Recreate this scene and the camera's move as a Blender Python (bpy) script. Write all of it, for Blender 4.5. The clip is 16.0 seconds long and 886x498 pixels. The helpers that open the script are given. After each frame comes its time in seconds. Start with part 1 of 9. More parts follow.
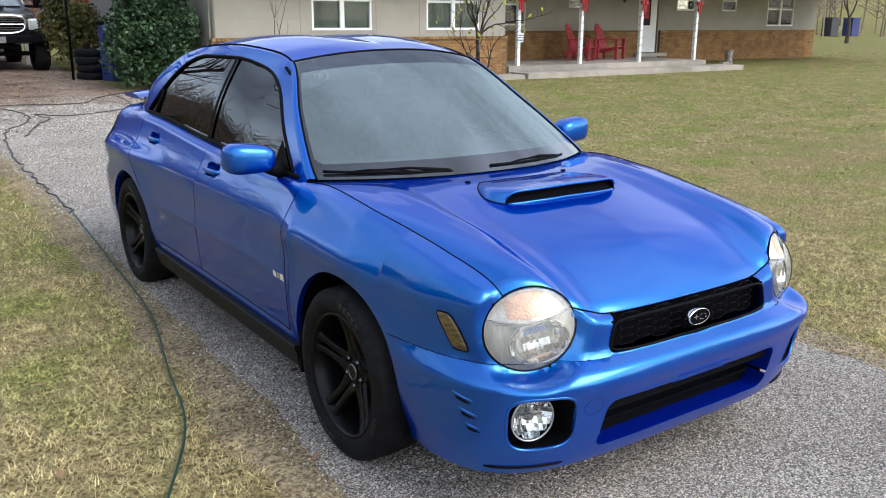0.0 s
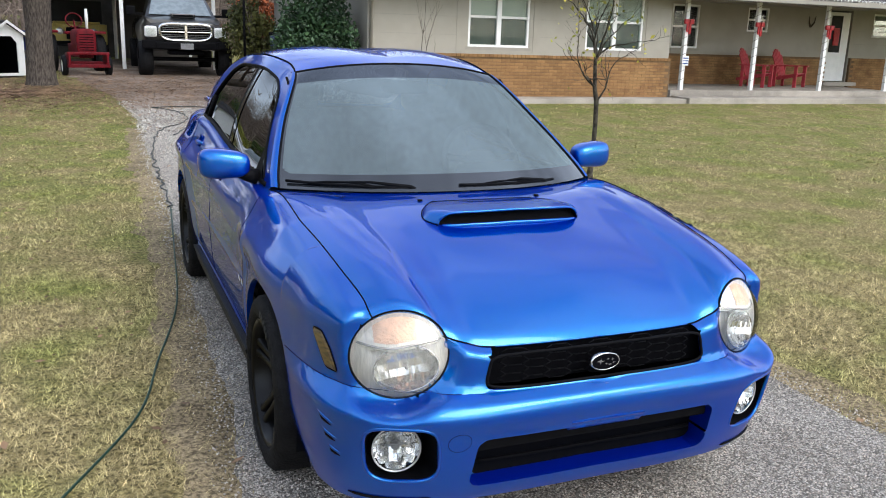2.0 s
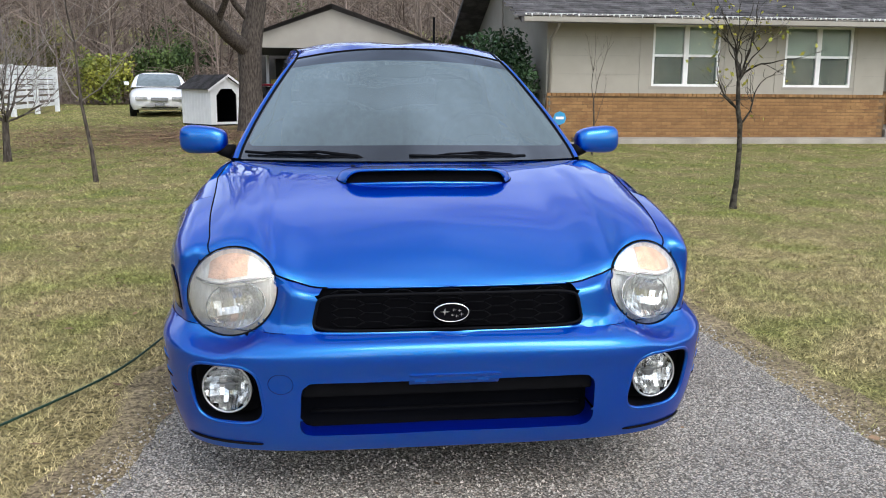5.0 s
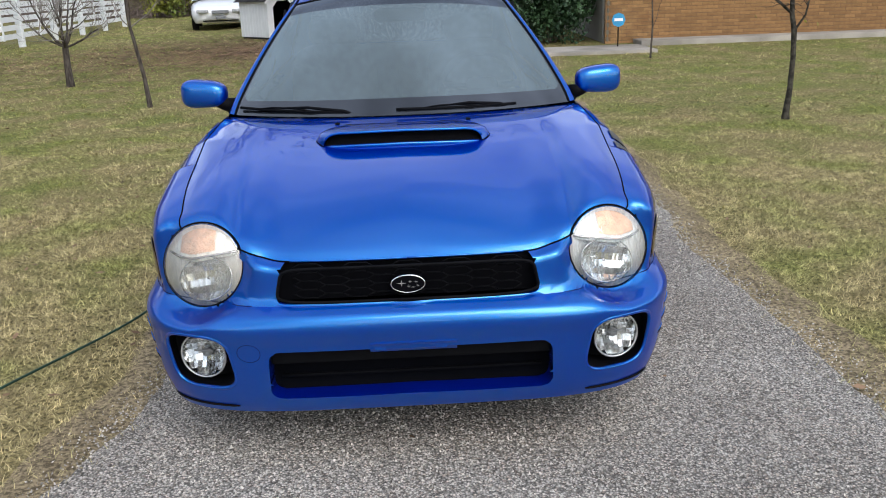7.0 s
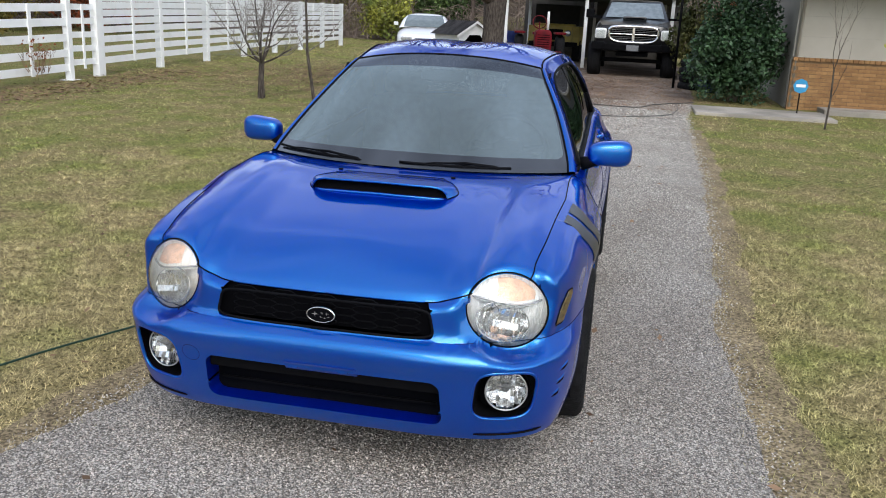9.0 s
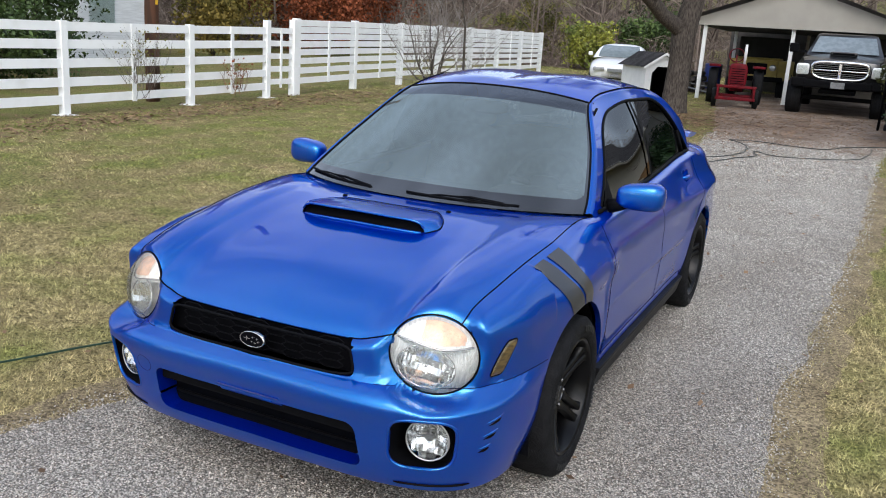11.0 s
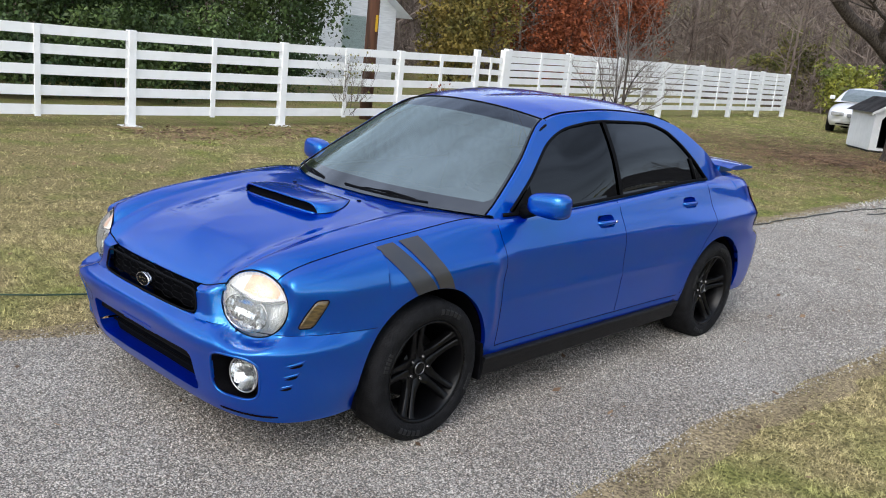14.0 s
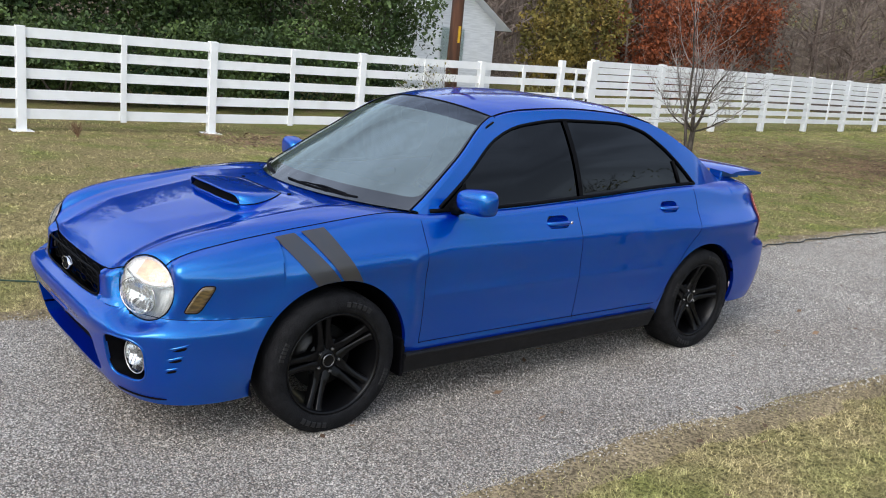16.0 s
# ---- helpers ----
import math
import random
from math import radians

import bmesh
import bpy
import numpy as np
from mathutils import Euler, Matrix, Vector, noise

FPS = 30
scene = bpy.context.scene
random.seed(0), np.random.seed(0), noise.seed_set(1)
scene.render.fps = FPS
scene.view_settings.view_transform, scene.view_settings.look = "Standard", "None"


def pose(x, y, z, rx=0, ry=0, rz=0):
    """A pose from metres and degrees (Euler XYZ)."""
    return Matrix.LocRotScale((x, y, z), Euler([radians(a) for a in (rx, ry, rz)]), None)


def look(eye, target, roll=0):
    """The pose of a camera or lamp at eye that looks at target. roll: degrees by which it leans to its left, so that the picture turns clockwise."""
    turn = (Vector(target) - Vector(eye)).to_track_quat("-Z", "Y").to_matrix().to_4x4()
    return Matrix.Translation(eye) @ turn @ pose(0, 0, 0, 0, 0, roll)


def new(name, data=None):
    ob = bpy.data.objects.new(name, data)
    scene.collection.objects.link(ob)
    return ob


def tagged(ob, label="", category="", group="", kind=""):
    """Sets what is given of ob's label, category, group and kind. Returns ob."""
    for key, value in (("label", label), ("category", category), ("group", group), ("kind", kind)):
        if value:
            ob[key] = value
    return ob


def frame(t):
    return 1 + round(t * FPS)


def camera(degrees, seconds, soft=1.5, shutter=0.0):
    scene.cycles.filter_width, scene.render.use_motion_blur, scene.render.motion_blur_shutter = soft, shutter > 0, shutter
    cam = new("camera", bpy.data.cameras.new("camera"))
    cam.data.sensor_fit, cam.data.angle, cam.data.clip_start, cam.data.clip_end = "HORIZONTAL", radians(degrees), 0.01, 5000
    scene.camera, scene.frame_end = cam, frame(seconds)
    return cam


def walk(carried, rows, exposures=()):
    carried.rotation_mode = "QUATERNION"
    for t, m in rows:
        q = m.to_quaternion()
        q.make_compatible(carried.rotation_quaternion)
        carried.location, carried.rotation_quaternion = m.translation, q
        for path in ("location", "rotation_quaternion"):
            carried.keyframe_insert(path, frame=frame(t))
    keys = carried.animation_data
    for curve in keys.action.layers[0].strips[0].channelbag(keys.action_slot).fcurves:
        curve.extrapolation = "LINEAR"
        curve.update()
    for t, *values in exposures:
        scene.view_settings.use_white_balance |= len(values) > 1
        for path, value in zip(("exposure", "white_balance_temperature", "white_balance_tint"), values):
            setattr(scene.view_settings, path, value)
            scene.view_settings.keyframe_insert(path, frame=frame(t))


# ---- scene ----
cam = camera(54.9, 16.0, soft=1.0)
PATH = [
    (0, (-2.118, -3.721, 1.507), (-1.013, -2.138, 0.987), 0.3),
    (0.5, (-1.982, -3.723, 1.506), (-0.917, -2.11, 0.99), 0.0),
    (1, (-1.764, -3.748, 1.507), (-0.787, -2.079, 1.002), -0.5),
    (1.5, (-1.518, -3.868, 1.509), (-0.662, -2.129, 1.013), 1.1),
    (2, (-1.336, -4.057, 1.511), (-0.59, -2.266, 1.022), 1.9),
    (2.5, (-1.21, -4.222, 1.51), (-0.555, -2.396, 1.023), 2.4),
    (3, (-0.992, -4.281, 1.487), (-0.452, -2.406, 1.046), 3.1),
    (3.5, (-0.748, -4.312, 1.431), (-0.295, -2.403, 1.041), 3.7),
    (4, (-0.567, -4.33, 1.335), (-0.215, -2.394, 0.982), 2.9),
    (4.5, (-0.443, -4.313, 1.237), (-0.143, -2.368, 0.881), 1.5),
    (5, (-0.298, -4.291, 1.196), (-0.054, -2.341, 0.826), 0.4),
    (5.2, (-0.235, -4.286, 1.19), (-0.022, -2.336, 0.802), 0.0),
    (7.3, (0.12, -4.345, 1.448), (0.159, -2.438, 0.848), -1.7),
    (7.5, (0.205, -4.362, 1.482), (0.22, -2.452, 0.889), -1.2),
    (8, (0.464, -4.427, 1.525), (0.354, -2.516, 0.948), 0.6),
    (8.5, (0.72, -4.519, 1.538), (0.455, -2.608, 1.011), 1.5),
    (8.7, (0.787, -4.57, 1.541), (0.471, -2.666, 1.017), 2.0),
    (10.8, (1.557, -4.259, 1.6), (0.803, -2.473, 1.106), 3.6),
    (11, (1.635, -4.175, 1.595), (0.807, -2.421, 1.107), 3.8),
    (11.5, (1.879, -4.027, 1.586), (0.906, -2.346, 1.112), 4.8),
    (12, (2.128, -4.007, 1.591), (1.07, -2.376, 1.124), 5.1),
    (12.5, (2.381, -3.961, 1.608), (1.235, -2.391, 1.134), 5.2),
    (13, (2.675, -3.843, 1.611), (1.456, -2.322, 1.167), 5.6),
    (13.5, (2.934, -3.804, 1.62), (1.668, -2.323, 1.168), 5.9),
    (14, (3.104, -3.721, 1.633), (1.789, -2.287, 1.173), 5.8),
    (14.5, (3.261, -3.538, 1.63), (1.879, -2.166, 1.176), 5.9),
    (15, (3.417, -3.377, 1.621), (1.983, -2.059, 1.168), 5.6),
    (15.5, (3.554, -3.237, 1.621), (2.087, -1.957, 1.166), 5.5),
    (16, (3.679, -3.077, 1.628), (2.174, -1.84, 1.174), 5.5),
]
walk(cam, [(t, look(eye, target, roll)) for t, eye, target, roll in PATH], exposures=((0.0, 1.04), (5.0, 0.89), (8.0, 0.69), (11.0, 0.75), (16.0, 0.79)))
# ---- end of walk ----

import functools

# ---- world, sun and exposure ----
scene.view_settings.exposure = 1.04
world = bpy.data.worlds.new("overcast")
scene.world = world
world.use_nodes = True
wn, wl = world.node_tree.nodes, world.node_tree.links
wn.clear()
w_out = wn.new("ShaderNodeOutputWorld")
w_bg = wn.new("ShaderNodeBackground")
w_sky = wn.new("ShaderNodeTexSky")
w_sky.sky_type, w_sky.sun_disc = "NISHITA", False
SUN_EL, SUN_AZ = 42.0, 158.0
w_sky.sun_elevation, w_sky.sun_rotation = radians(SUN_EL), radians(SUN_AZ)
w_hsv = wn.new("ShaderNodeHueSaturation")
w_hsv.inputs["Saturation"].default_value = 0.55
w_tc = wn.new("ShaderNodeTexCoord")
w_map = wn.new("ShaderNodeMapping")
w_map.inputs["Scale"].default_value = (1.0, 1.0, 2.6)
w_noise = wn.new("ShaderNodeTexNoise")
w_noise.inputs["Scale"].default_value = 2.1
w_noise.inputs["Detail"].default_value = 6.0
w_noise.inputs["Roughness"].default_value = 0.55
w_ramp = wn.new("ShaderNodeMapRange")
w_ramp.inputs["From Min"].default_value, w_ramp.inputs["From Max"].default_value = 0.35, 0.68
w_ramp.inputs["To Min"].default_value, w_ramp.inputs["To Max"].default_value = 0.62, 1.48
w_mul = wn.new("ShaderNodeVectorMath")
w_mul.operation = "SCALE"
wl.new(w_tc.outputs["Generated"], w_map.inputs["Vector"])
wl.new(w_map.outputs[0], w_noise.inputs["Vector"])
wl.new(w_noise.outputs[0], w_ramp.inputs["Value"])
wl.new(w_sky.outputs[0], w_hsv.inputs["Color"])
wl.new(w_hsv.outputs[0], w_mul.inputs[0])
w_sep = wn.new("ShaderNodeSeparateXYZ")
w_up = wn.new("ShaderNodeMapRange")
w_up.inputs["From Min"].default_value, w_up.inputs["From Max"].default_value = 0.0, 1.0
w_up.inputs["To Min"].default_value, w_up.inputs["To Max"].default_value = 1.0, 1.85
w_both = wn.new("ShaderNodeMath")
w_both.operation = "MULTIPLY"
wl.new(w_tc.outputs["Generated"], w_sep.inputs[0])
wl.new(w_sep.outputs["Z"], w_up.inputs["Value"])
wl.new(w_up.outputs[0], w_both.inputs[0])
wl.new(w_ramp.outputs[0], w_both.inputs[1])
wl.new(w_both.outputs[0], w_mul.inputs["Scale"])
wl.new(w_mul.outputs[0], w_bg.inputs["Color"])
wl.new(w_bg.outputs[0], w_out.inputs["Surface"])
w_bg.inputs["Strength"].default_value = 0.14
sun = new("sun", bpy.data.lights.new("sun", "SUN"))
sun.data.energy, sun.data.angle, sun.data.color = 0.8, radians(40), (1.0, 0.98, 0.94)
# the sky's sun direction: rotation is counted clockwise from +y
az = radians(SUN_AZ)
sun_to = Vector((math.sin(az) * math.cos(radians(SUN_EL)), math.cos(az) * math.cos(radians(SUN_EL)), math.sin(radians(SUN_EL))))
sun.matrix_world = look(sun_to * 60, (0, 0, 0))

# ---- materials ----
def material(name, color, rough=0.6, metal=0.0, var=0.15, scale=8.0, bump=0.0, bscale=60.0, second=None, coat=0.0,
             spec=0.5, detail=6.0, mix=(0.4, 0.6), stretch=(1, 1, 1), rand=0.0, island=0.0, fine=0.0, fscale=120.0, clearance=0.03, drift=None, fdetail=3.0):
    """Principled surface: two colours mixed by noise, fine grain, and bump."""
    m = bpy.data.materials.new(name)
    m.use_nodes = True
    n, l = m.node_tree.nodes, m.node_tree.links
    b = n["Principled BSDF"]
    b.inputs["Roughness"].default_value, b.inputs["Metallic"].default_value = rough, metal
    b.inputs["Coat Weight"].default_value, b.inputs["Coat Roughness"].default_value = coat, clearance
    b.inputs["Specular IOR Level"].default_value = spec
    tc = n.new("ShaderNodeTexCoord")
    mp = n.new("ShaderNodeMapping")
    mp.inputs["Scale"].default_value = stretch
    l.new(tc.outputs["Object"], mp.inputs["Vector"])
    no = n.new("ShaderNodeTexNoise")
    no.inputs["Scale"].default_value, no.inputs["Detail"].default_value = scale, detail
    l.new(mp.outputs[0], no.inputs["Vector"])
    mr = n.new("ShaderNodeMapRange")
    mr.inputs["From Min"].default_value, mr.inputs["From Max"].default_value = mix
    l.new(no.outputs[0], mr.inputs["Value"])
    if drift:
        # the second colour grows along y: (from, to, how much)
        sx, dr, ad = n.new("ShaderNodeSeparateXYZ"), n.new("ShaderNodeMapRange"), n.new("ShaderNodeMath")
        l.new(tc.outputs["Object"], sx.inputs[0])
        dr.inputs["From Min"].default_value, dr.inputs["From Max"].default_value, dr.inputs["To Max"].default_value = drift
        dr.inputs["To Min"].default_value = -0.035
        l.new(sx.outputs["Y"], dr.inputs["Value"])
        l.new(no.outputs[0], ad.inputs[0])
        l.new(dr.outputs[0], ad.inputs[1])
        l.new(ad.outputs[0], mr.inputs["Value"])
    mx = n.new("ShaderNodeMix")
    mx.data_type = "RGBA"
    c2 = second or tuple(c * (1 - var) for c in color)
    mx.inputs[6].default_value, mx.inputs[7].default_value = (*color, 1), (*c2, 1)
    l.new(mr.outputs[0], mx.inputs[0])
    last = mx.outputs[2]
    if fine:
        nf = n.new("ShaderNodeTexNoise")
        nf.inputs["Scale"].default_value, nf.inputs["Detail"].default_value = fscale, fdetail
        l.new(mp.outputs[0], nf.inputs["Vector"])
        mf = n.new("ShaderNodeMapRange")
        mf.inputs["From Min"].default_value, mf.inputs["From Max"].default_value = 0.38, 0.62
        mf.inputs["To Min"].default_value, mf.inputs["To Max"].default_value = 1 - fine, 1 + fine
        l.new(nf.outputs[0], mf.inputs["Value"])
        vm = n.new("ShaderNodeVectorMath")
        vm.operation = "SCALE"
        l.new(last, vm.inputs[0])
        l.new(mf.outputs[0], vm.inputs["Scale"])
        last = vm.outputs[0]
    if rand or island:
        src = n.new("ShaderNodeObjectInfo").outputs["Random"] if rand else n.new("ShaderNodeNewGeometry").outputs["Random Per Island"]
        ma = n.new("ShaderNodeMapRange")
        k = rand or island
        ma.inputs["To Min"].default_value, ma.inputs["To Max"].default_value = 1 - k, 1 + k
        l.new(src, ma.inputs["Value"])
        vm = n.new("ShaderNodeVectorMath")
        vm.operation = "SCALE"
        l.new(last, vm.inputs[0])
        l.new(ma.outputs[0], vm.inputs["Scale"])
        last = vm.outputs[0]
    l.new(last, b.inputs["Base Color"])
    if bump:
        nb = n.new("ShaderNodeTexNoise")
        nb.inputs["Scale"].default_value, nb.inputs["Detail"].default_value = bscale, 4.0
        l.new(mp.outputs[0], nb.inputs["Vector"])
        bp = n.new("ShaderNodeBump")
        bp.inputs["Strength"].default_value, bp.inputs["Distance"].default_value = bump, 0.02
        l.new(nb.outputs[0], bp.inputs["Height"])
        l.new(bp.outputs[0], b.inputs["Normal"])
    return m


def glass_material(name, tint, rough=0.0, ior=1.5, dust_sheen=0.0, dust_sheen_colour=(0.55, 0.58, 0.58), gloss=(1.0, 1.0, 1.0)):
    """Thin tinted glass: clear with a tint, and a mirror by Fresnel."""
    m = bpy.data.materials.new(name)
    m.use_nodes = True
    n, l = m.node_tree.nodes, m.node_tree.links
    n.clear()
    o, mix, tr, gl, fr = (n.new("ShaderNode" + k) for k in ("OutputMaterial", "MixShader", "BsdfTransparent", "BsdfGlossy", "Fresnel"))
    tr.inputs[0].default_value = (*tint, 1)
    gl.inputs["Roughness"].default_value = rough
    gl.inputs[0].default_value = (*gloss, 1)
    fr.inputs["IOR"].default_value = ior
    l.new(fr.outputs[0], mix.inputs[0])
    l.new(tr.outputs[0], mix.inputs[1])
    l.new(gl.outputs[0], mix.inputs[2])
    last = mix.outputs[0]
    if dust_sheen:
        df, md = n.new("ShaderNodeBsdfDiffuse"), n.new("ShaderNodeMixShader")
        df.inputs[0].default_value = (*dust_sheen_colour, 1)
        md.inputs[0].default_value = dust_sheen
        l.new(last, md.inputs[1])
        l.new(df.outputs[0], md.inputs[2])
        last = md.outputs[0]
    l.new(last, o.inputs["Surface"])
    return m


def paint_material(name, deep, flake, share, rough):
    """Solid deep colour under metal flakes, both below one clear coat with faint orange peel."""
    m = bpy.data.materials.new(name)
    m.use_nodes = True
    n, l = m.node_tree.nodes, m.node_tree.links
    a, o = n["Principled BSDF"], n["Material Output"]
    b, mix = n.new("ShaderNodeBsdfPrincipled"), n.new("ShaderNodeMixShader")
    tc = n.new("ShaderNodeTexCoord")
    big, fleck, peel = (n.new("ShaderNodeTexNoise") for _ in range(3))
    for q, sc, dt in ((big, 2.3, 5.0), (fleck, 1800.0, 2.0), (peel, 2.2, 2.0)):
        q.inputs["Scale"].default_value, q.inputs["Detail"].default_value = sc, dt
        l.new(tc.outputs["Object"], q.inputs["Vector"])
    film = n.new("ShaderNodeMapRange")
    film.inputs["From Min"].default_value, film.inputs["From Max"].default_value = 0.40, 0.72
    film.inputs["To Min"].default_value, film.inputs["To Max"].default_value = 0.008, 0.075
    l.new(big.outputs[0], film.inputs["Value"])
    bump = n.new("ShaderNodeBump")
    bump.inputs["Strength"].default_value, bump.inputs["Distance"].default_value = 0.045, 0.02
    l.new(peel.outputs[0], bump.inputs["Height"])
    spark = n.new("ShaderNodeMapRange")
    spark.inputs["From Min"].default_value, spark.inputs["From Max"].default_value = 0.35, 0.65
    spark.inputs["To Min"].default_value, spark.inputs["To Max"].default_value = 0.85, 1.15
    l.new(fleck.outputs[0], spark.inputs["Value"])
    tint = n.new("ShaderNodeVectorMath")
    tint.operation = "SCALE"
    tint.inputs[0].default_value = flake
    l.new(spark.outputs[0], tint.inputs["Scale"])
    a.inputs["Base Color"].default_value = (*deep, 1)
    a.inputs["Roughness"].default_value, a.inputs["Specular IOR Level"].default_value = 0.6, 0.0
    l.new(tint.outputs[0], b.inputs["Base Color"])
    b.inputs["Roughness"].default_value, b.inputs["Metallic"].default_value = rough, 1.0
    b.inputs["Specular Tint"].default_value = (0.02, 0.34, 0.95, 1)
    for q in (a, b):
        q.inputs["Coat Weight"].default_value, q.inputs["Coat IOR"].default_value = 1.0, 1.50
        l.new(film.outputs[0], q.inputs["Coat Roughness"])
        l.new(bump.outputs[0], q.inputs["Coat Normal"])
    mix.inputs[0].default_value = share
    l.new(a.outputs[0], mix.inputs[1])
    l.new(b.outputs[0], mix.inputs[2])
    l.new(mix.outputs[0], o.inputs["Surface"])
    return m


def stone_material(name, color, second, scale, spread, gap):
    """Packed chippings: cells of their own tone with dark joints between."""
    m = bpy.data.materials.new(name)
    m.use_nodes = True
    n, l = m.node_tree.nodes, m.node_tree.links
    b = n["Principled BSDF"]
    b.inputs["Roughness"].default_value, b.inputs["Specular IOR Level"].default_value = 0.9, 0.2
    tc = n.new("ShaderNodeTexCoord")
    no, vo = n.new("ShaderNodeTexNoise"), n.new("ShaderNodeTexVoronoi")
    no.inputs["Scale"].default_value, no.inputs["Detail"].default_value = 1.1, 7.0
    vo.inputs["Scale"].default_value = scale
    for q in (no, vo):
        l.new(tc.outputs["Object"], q.inputs["Vector"])
    mr = n.new("ShaderNodeMapRange")
    mr.inputs["From Min"].default_value, mr.inputs["From Max"].default_value = 0.38, 0.64
    l.new(no.outputs[0], mr.inputs["Value"])
    mx, sep, warm = n.new("ShaderNodeMix"), n.new("ShaderNodeSeparateColor"), n.new("ShaderNodeMix")
    mx.data_type = warm.data_type = "RGBA"
    mx.inputs[6].default_value, mx.inputs[7].default_value = (*color, 1), (*second, 1)
    l.new(mr.outputs[0], mx.inputs[0])
    l.new(vo.outputs["Color"], sep.inputs[0])
    tone, pink, joint = (n.new("ShaderNodeMapRange") for _ in range(3))
    tone.inputs["To Min"].default_value, tone.inputs["To Max"].default_value = 1 - spread, 1 + spread
    l.new(sep.outputs[0], tone.inputs["Value"])
    pink.inputs["From Min"].default_value, pink.inputs["To Max"].default_value = 0.6, 0.5
    l.new(sep.outputs[1], pink.inputs["Value"])
    l.new(pink.outputs[0], warm.inputs[0])
    l.new(mx.outputs[2], warm.inputs[6])
    warm.inputs[7].default_value = (color[0] * 1.05, color[1] * 0.86, color[2] * 0.74, 1)
    joint.inputs["From Min"].default_value, joint.inputs["From Max"].default_value = 0.30, 0.62
    joint.inputs["To Min"].default_value, joint.inputs["To Max"].default_value = 1.0, gap
    l.new(vo.outputs["Distance"], joint.inputs["Value"])
    both, sc = n.new("ShaderNodeMath"), n.new("ShaderNodeVectorMath")
    both.operation, sc.operation = "MULTIPLY", "SCALE"
    l.new(tone.outputs[0], both.inputs[0])
    l.new(joint.outputs[0], both.inputs[1])
    l.new(warm.outputs[2], sc.inputs[0])
    l.new(both.outputs[0], sc.inputs["Scale"])
    l.new(sc.outputs[0], b.inputs["Base Color"])
    bp = n.new("ShaderNodeBump")
    bp.invert = True
    bp.inputs["Strength"].default_value, bp.inputs["Distance"].default_value = 0.8, 0.004
    l.new(vo.outputs["Distance"], bp.inputs["Height"])
    l.new(bp.outputs[0], b.inputs["Normal"])
    return m


PAINT = paint_material("blue_pearl_paint", (0.0002, 0.006, 0.32), (0.0004, 0.235, 0.52), 0.52, 0.33)
RUBBER = material("tyre_rubber", (0.010, 0.010, 0.011), 0.75, var=0.45, scale=22, bump=0.3, bscale=120, spec=0.14)
BLACK = material("black_plastic", (0.004, 0.004, 0.005), 0.6, spec=0.06, var=0.3, scale=20, bump=0.08, bscale=300)
RIM = material("satin_black_rim", (0.003, 0.003, 0.0035), 0.28, spec=0.20, var=0.3, scale=10)
# black of seams and trim; also paints the shade inside openings
TRIM_SHADE = material("trim_and_shade_black", (0.002, 0.002, 0.003), 0.8, spec=0.06, var=0.2)
GAP = material("panel_gap", (0.001, 0.004, 0.045), 0.8, spec=0.06, var=0.2)
FRIT = material("windscreen_frit", (0.012, 0.014, 0.018), 0.06, spec=1.0, var=0.2, coat=0.6)
CHROME = material("chrome", (0.75, 0.75, 0.76), 0.12, 1.0, var=0.1)
TINT = glass_material("dark_tinted_glass", (0.010, 0.011, 0.014), ior=1.45, gloss=(0.92, 0.96, 1.0))
# the diffuse share is dust and also paints the reflected sky's paleness
SCREEN = glass_material("windscreen_glass", (0.15, 0.19, 0.22), ior=2.75, dust_sheen=0.10, dust_sheen_colour=(0.46, 0.56, 0.56), gloss=(0.84, 0.97, 0.96))
SHADE = glass_material("windscreen_shade_band", (0.045, 0.055, 0.07), ior=2.0, gloss=(0.86, 0.92, 1.0))
LENS = glass_material("clear_lens", (0.97, 0.98, 0.97))
HAZELENS = glass_material("hazed_lens", (0.97, 0.96, 0.93), dust_sheen=0.07, dust_sheen_colour=(0.90, 0.88, 0.80))
GRASS = material("dry_lawn", (0.205, 0.166, 0.074), 0.95, second=(0.152, 0.158, 0.046), scale=1.5, mix=(0.45, 0.71), drift=(-1.0, 5.0, 0.09), detail=7.0, fine=0.60, fscale=46, fdetail=9.0, bump=1.0, bscale=55, spec=0.1)
GRAVEL = stone_material("chip_gravel", (0.445, 0.415, 0.37), (0.34, 0.31, 0.27), 135.0, 0.62, 0.38)
DIRT = material("brown_dirt", (0.255, 0.205, 0.165), 0.95, second=(0.17, 0.125, 0.095), scale=1.1, fine=0.35, fscale=40, bump=0.5, bscale=40, spec=0.1)
CONCRETE = material("old_concrete", (0.37, 0.335, 0.285), 0.9, var=0.35, scale=1.2, fine=0.1, fscale=80, bump=0.15, spec=0.2)
SIDING = material("taupe_siding", (0.335, 0.31, 0.262), 0.75, var=0.07, scale=2.0, bump=0.05, bscale=30, spec=0.25)
BRICK = material("tan_orange_brick", (0.285, 0.163, 0.070), 0.9, second=(0.215, 0.115, 0.050), scale=3, fine=0.2, rand=0.16, bump=0.1, bscale=90, spec=0.2)
BRICKJ = material("tan_orange_brickwork", (0.285, 0.163, 0.070), 0.9, second=(0.215, 0.115, 0.050), scale=3, fine=0.2, island=0.16, bump=0.1, bscale=90, spec=0.2)
MORTAR = material("mortar", (0.175, 0.112, 0.062), 0.95, var=0.2, spec=0.1)
WHITE = material("white_paint", (0.78, 0.78, 0.76), 0.5, var=0.06, scale=5, fine=0.03)
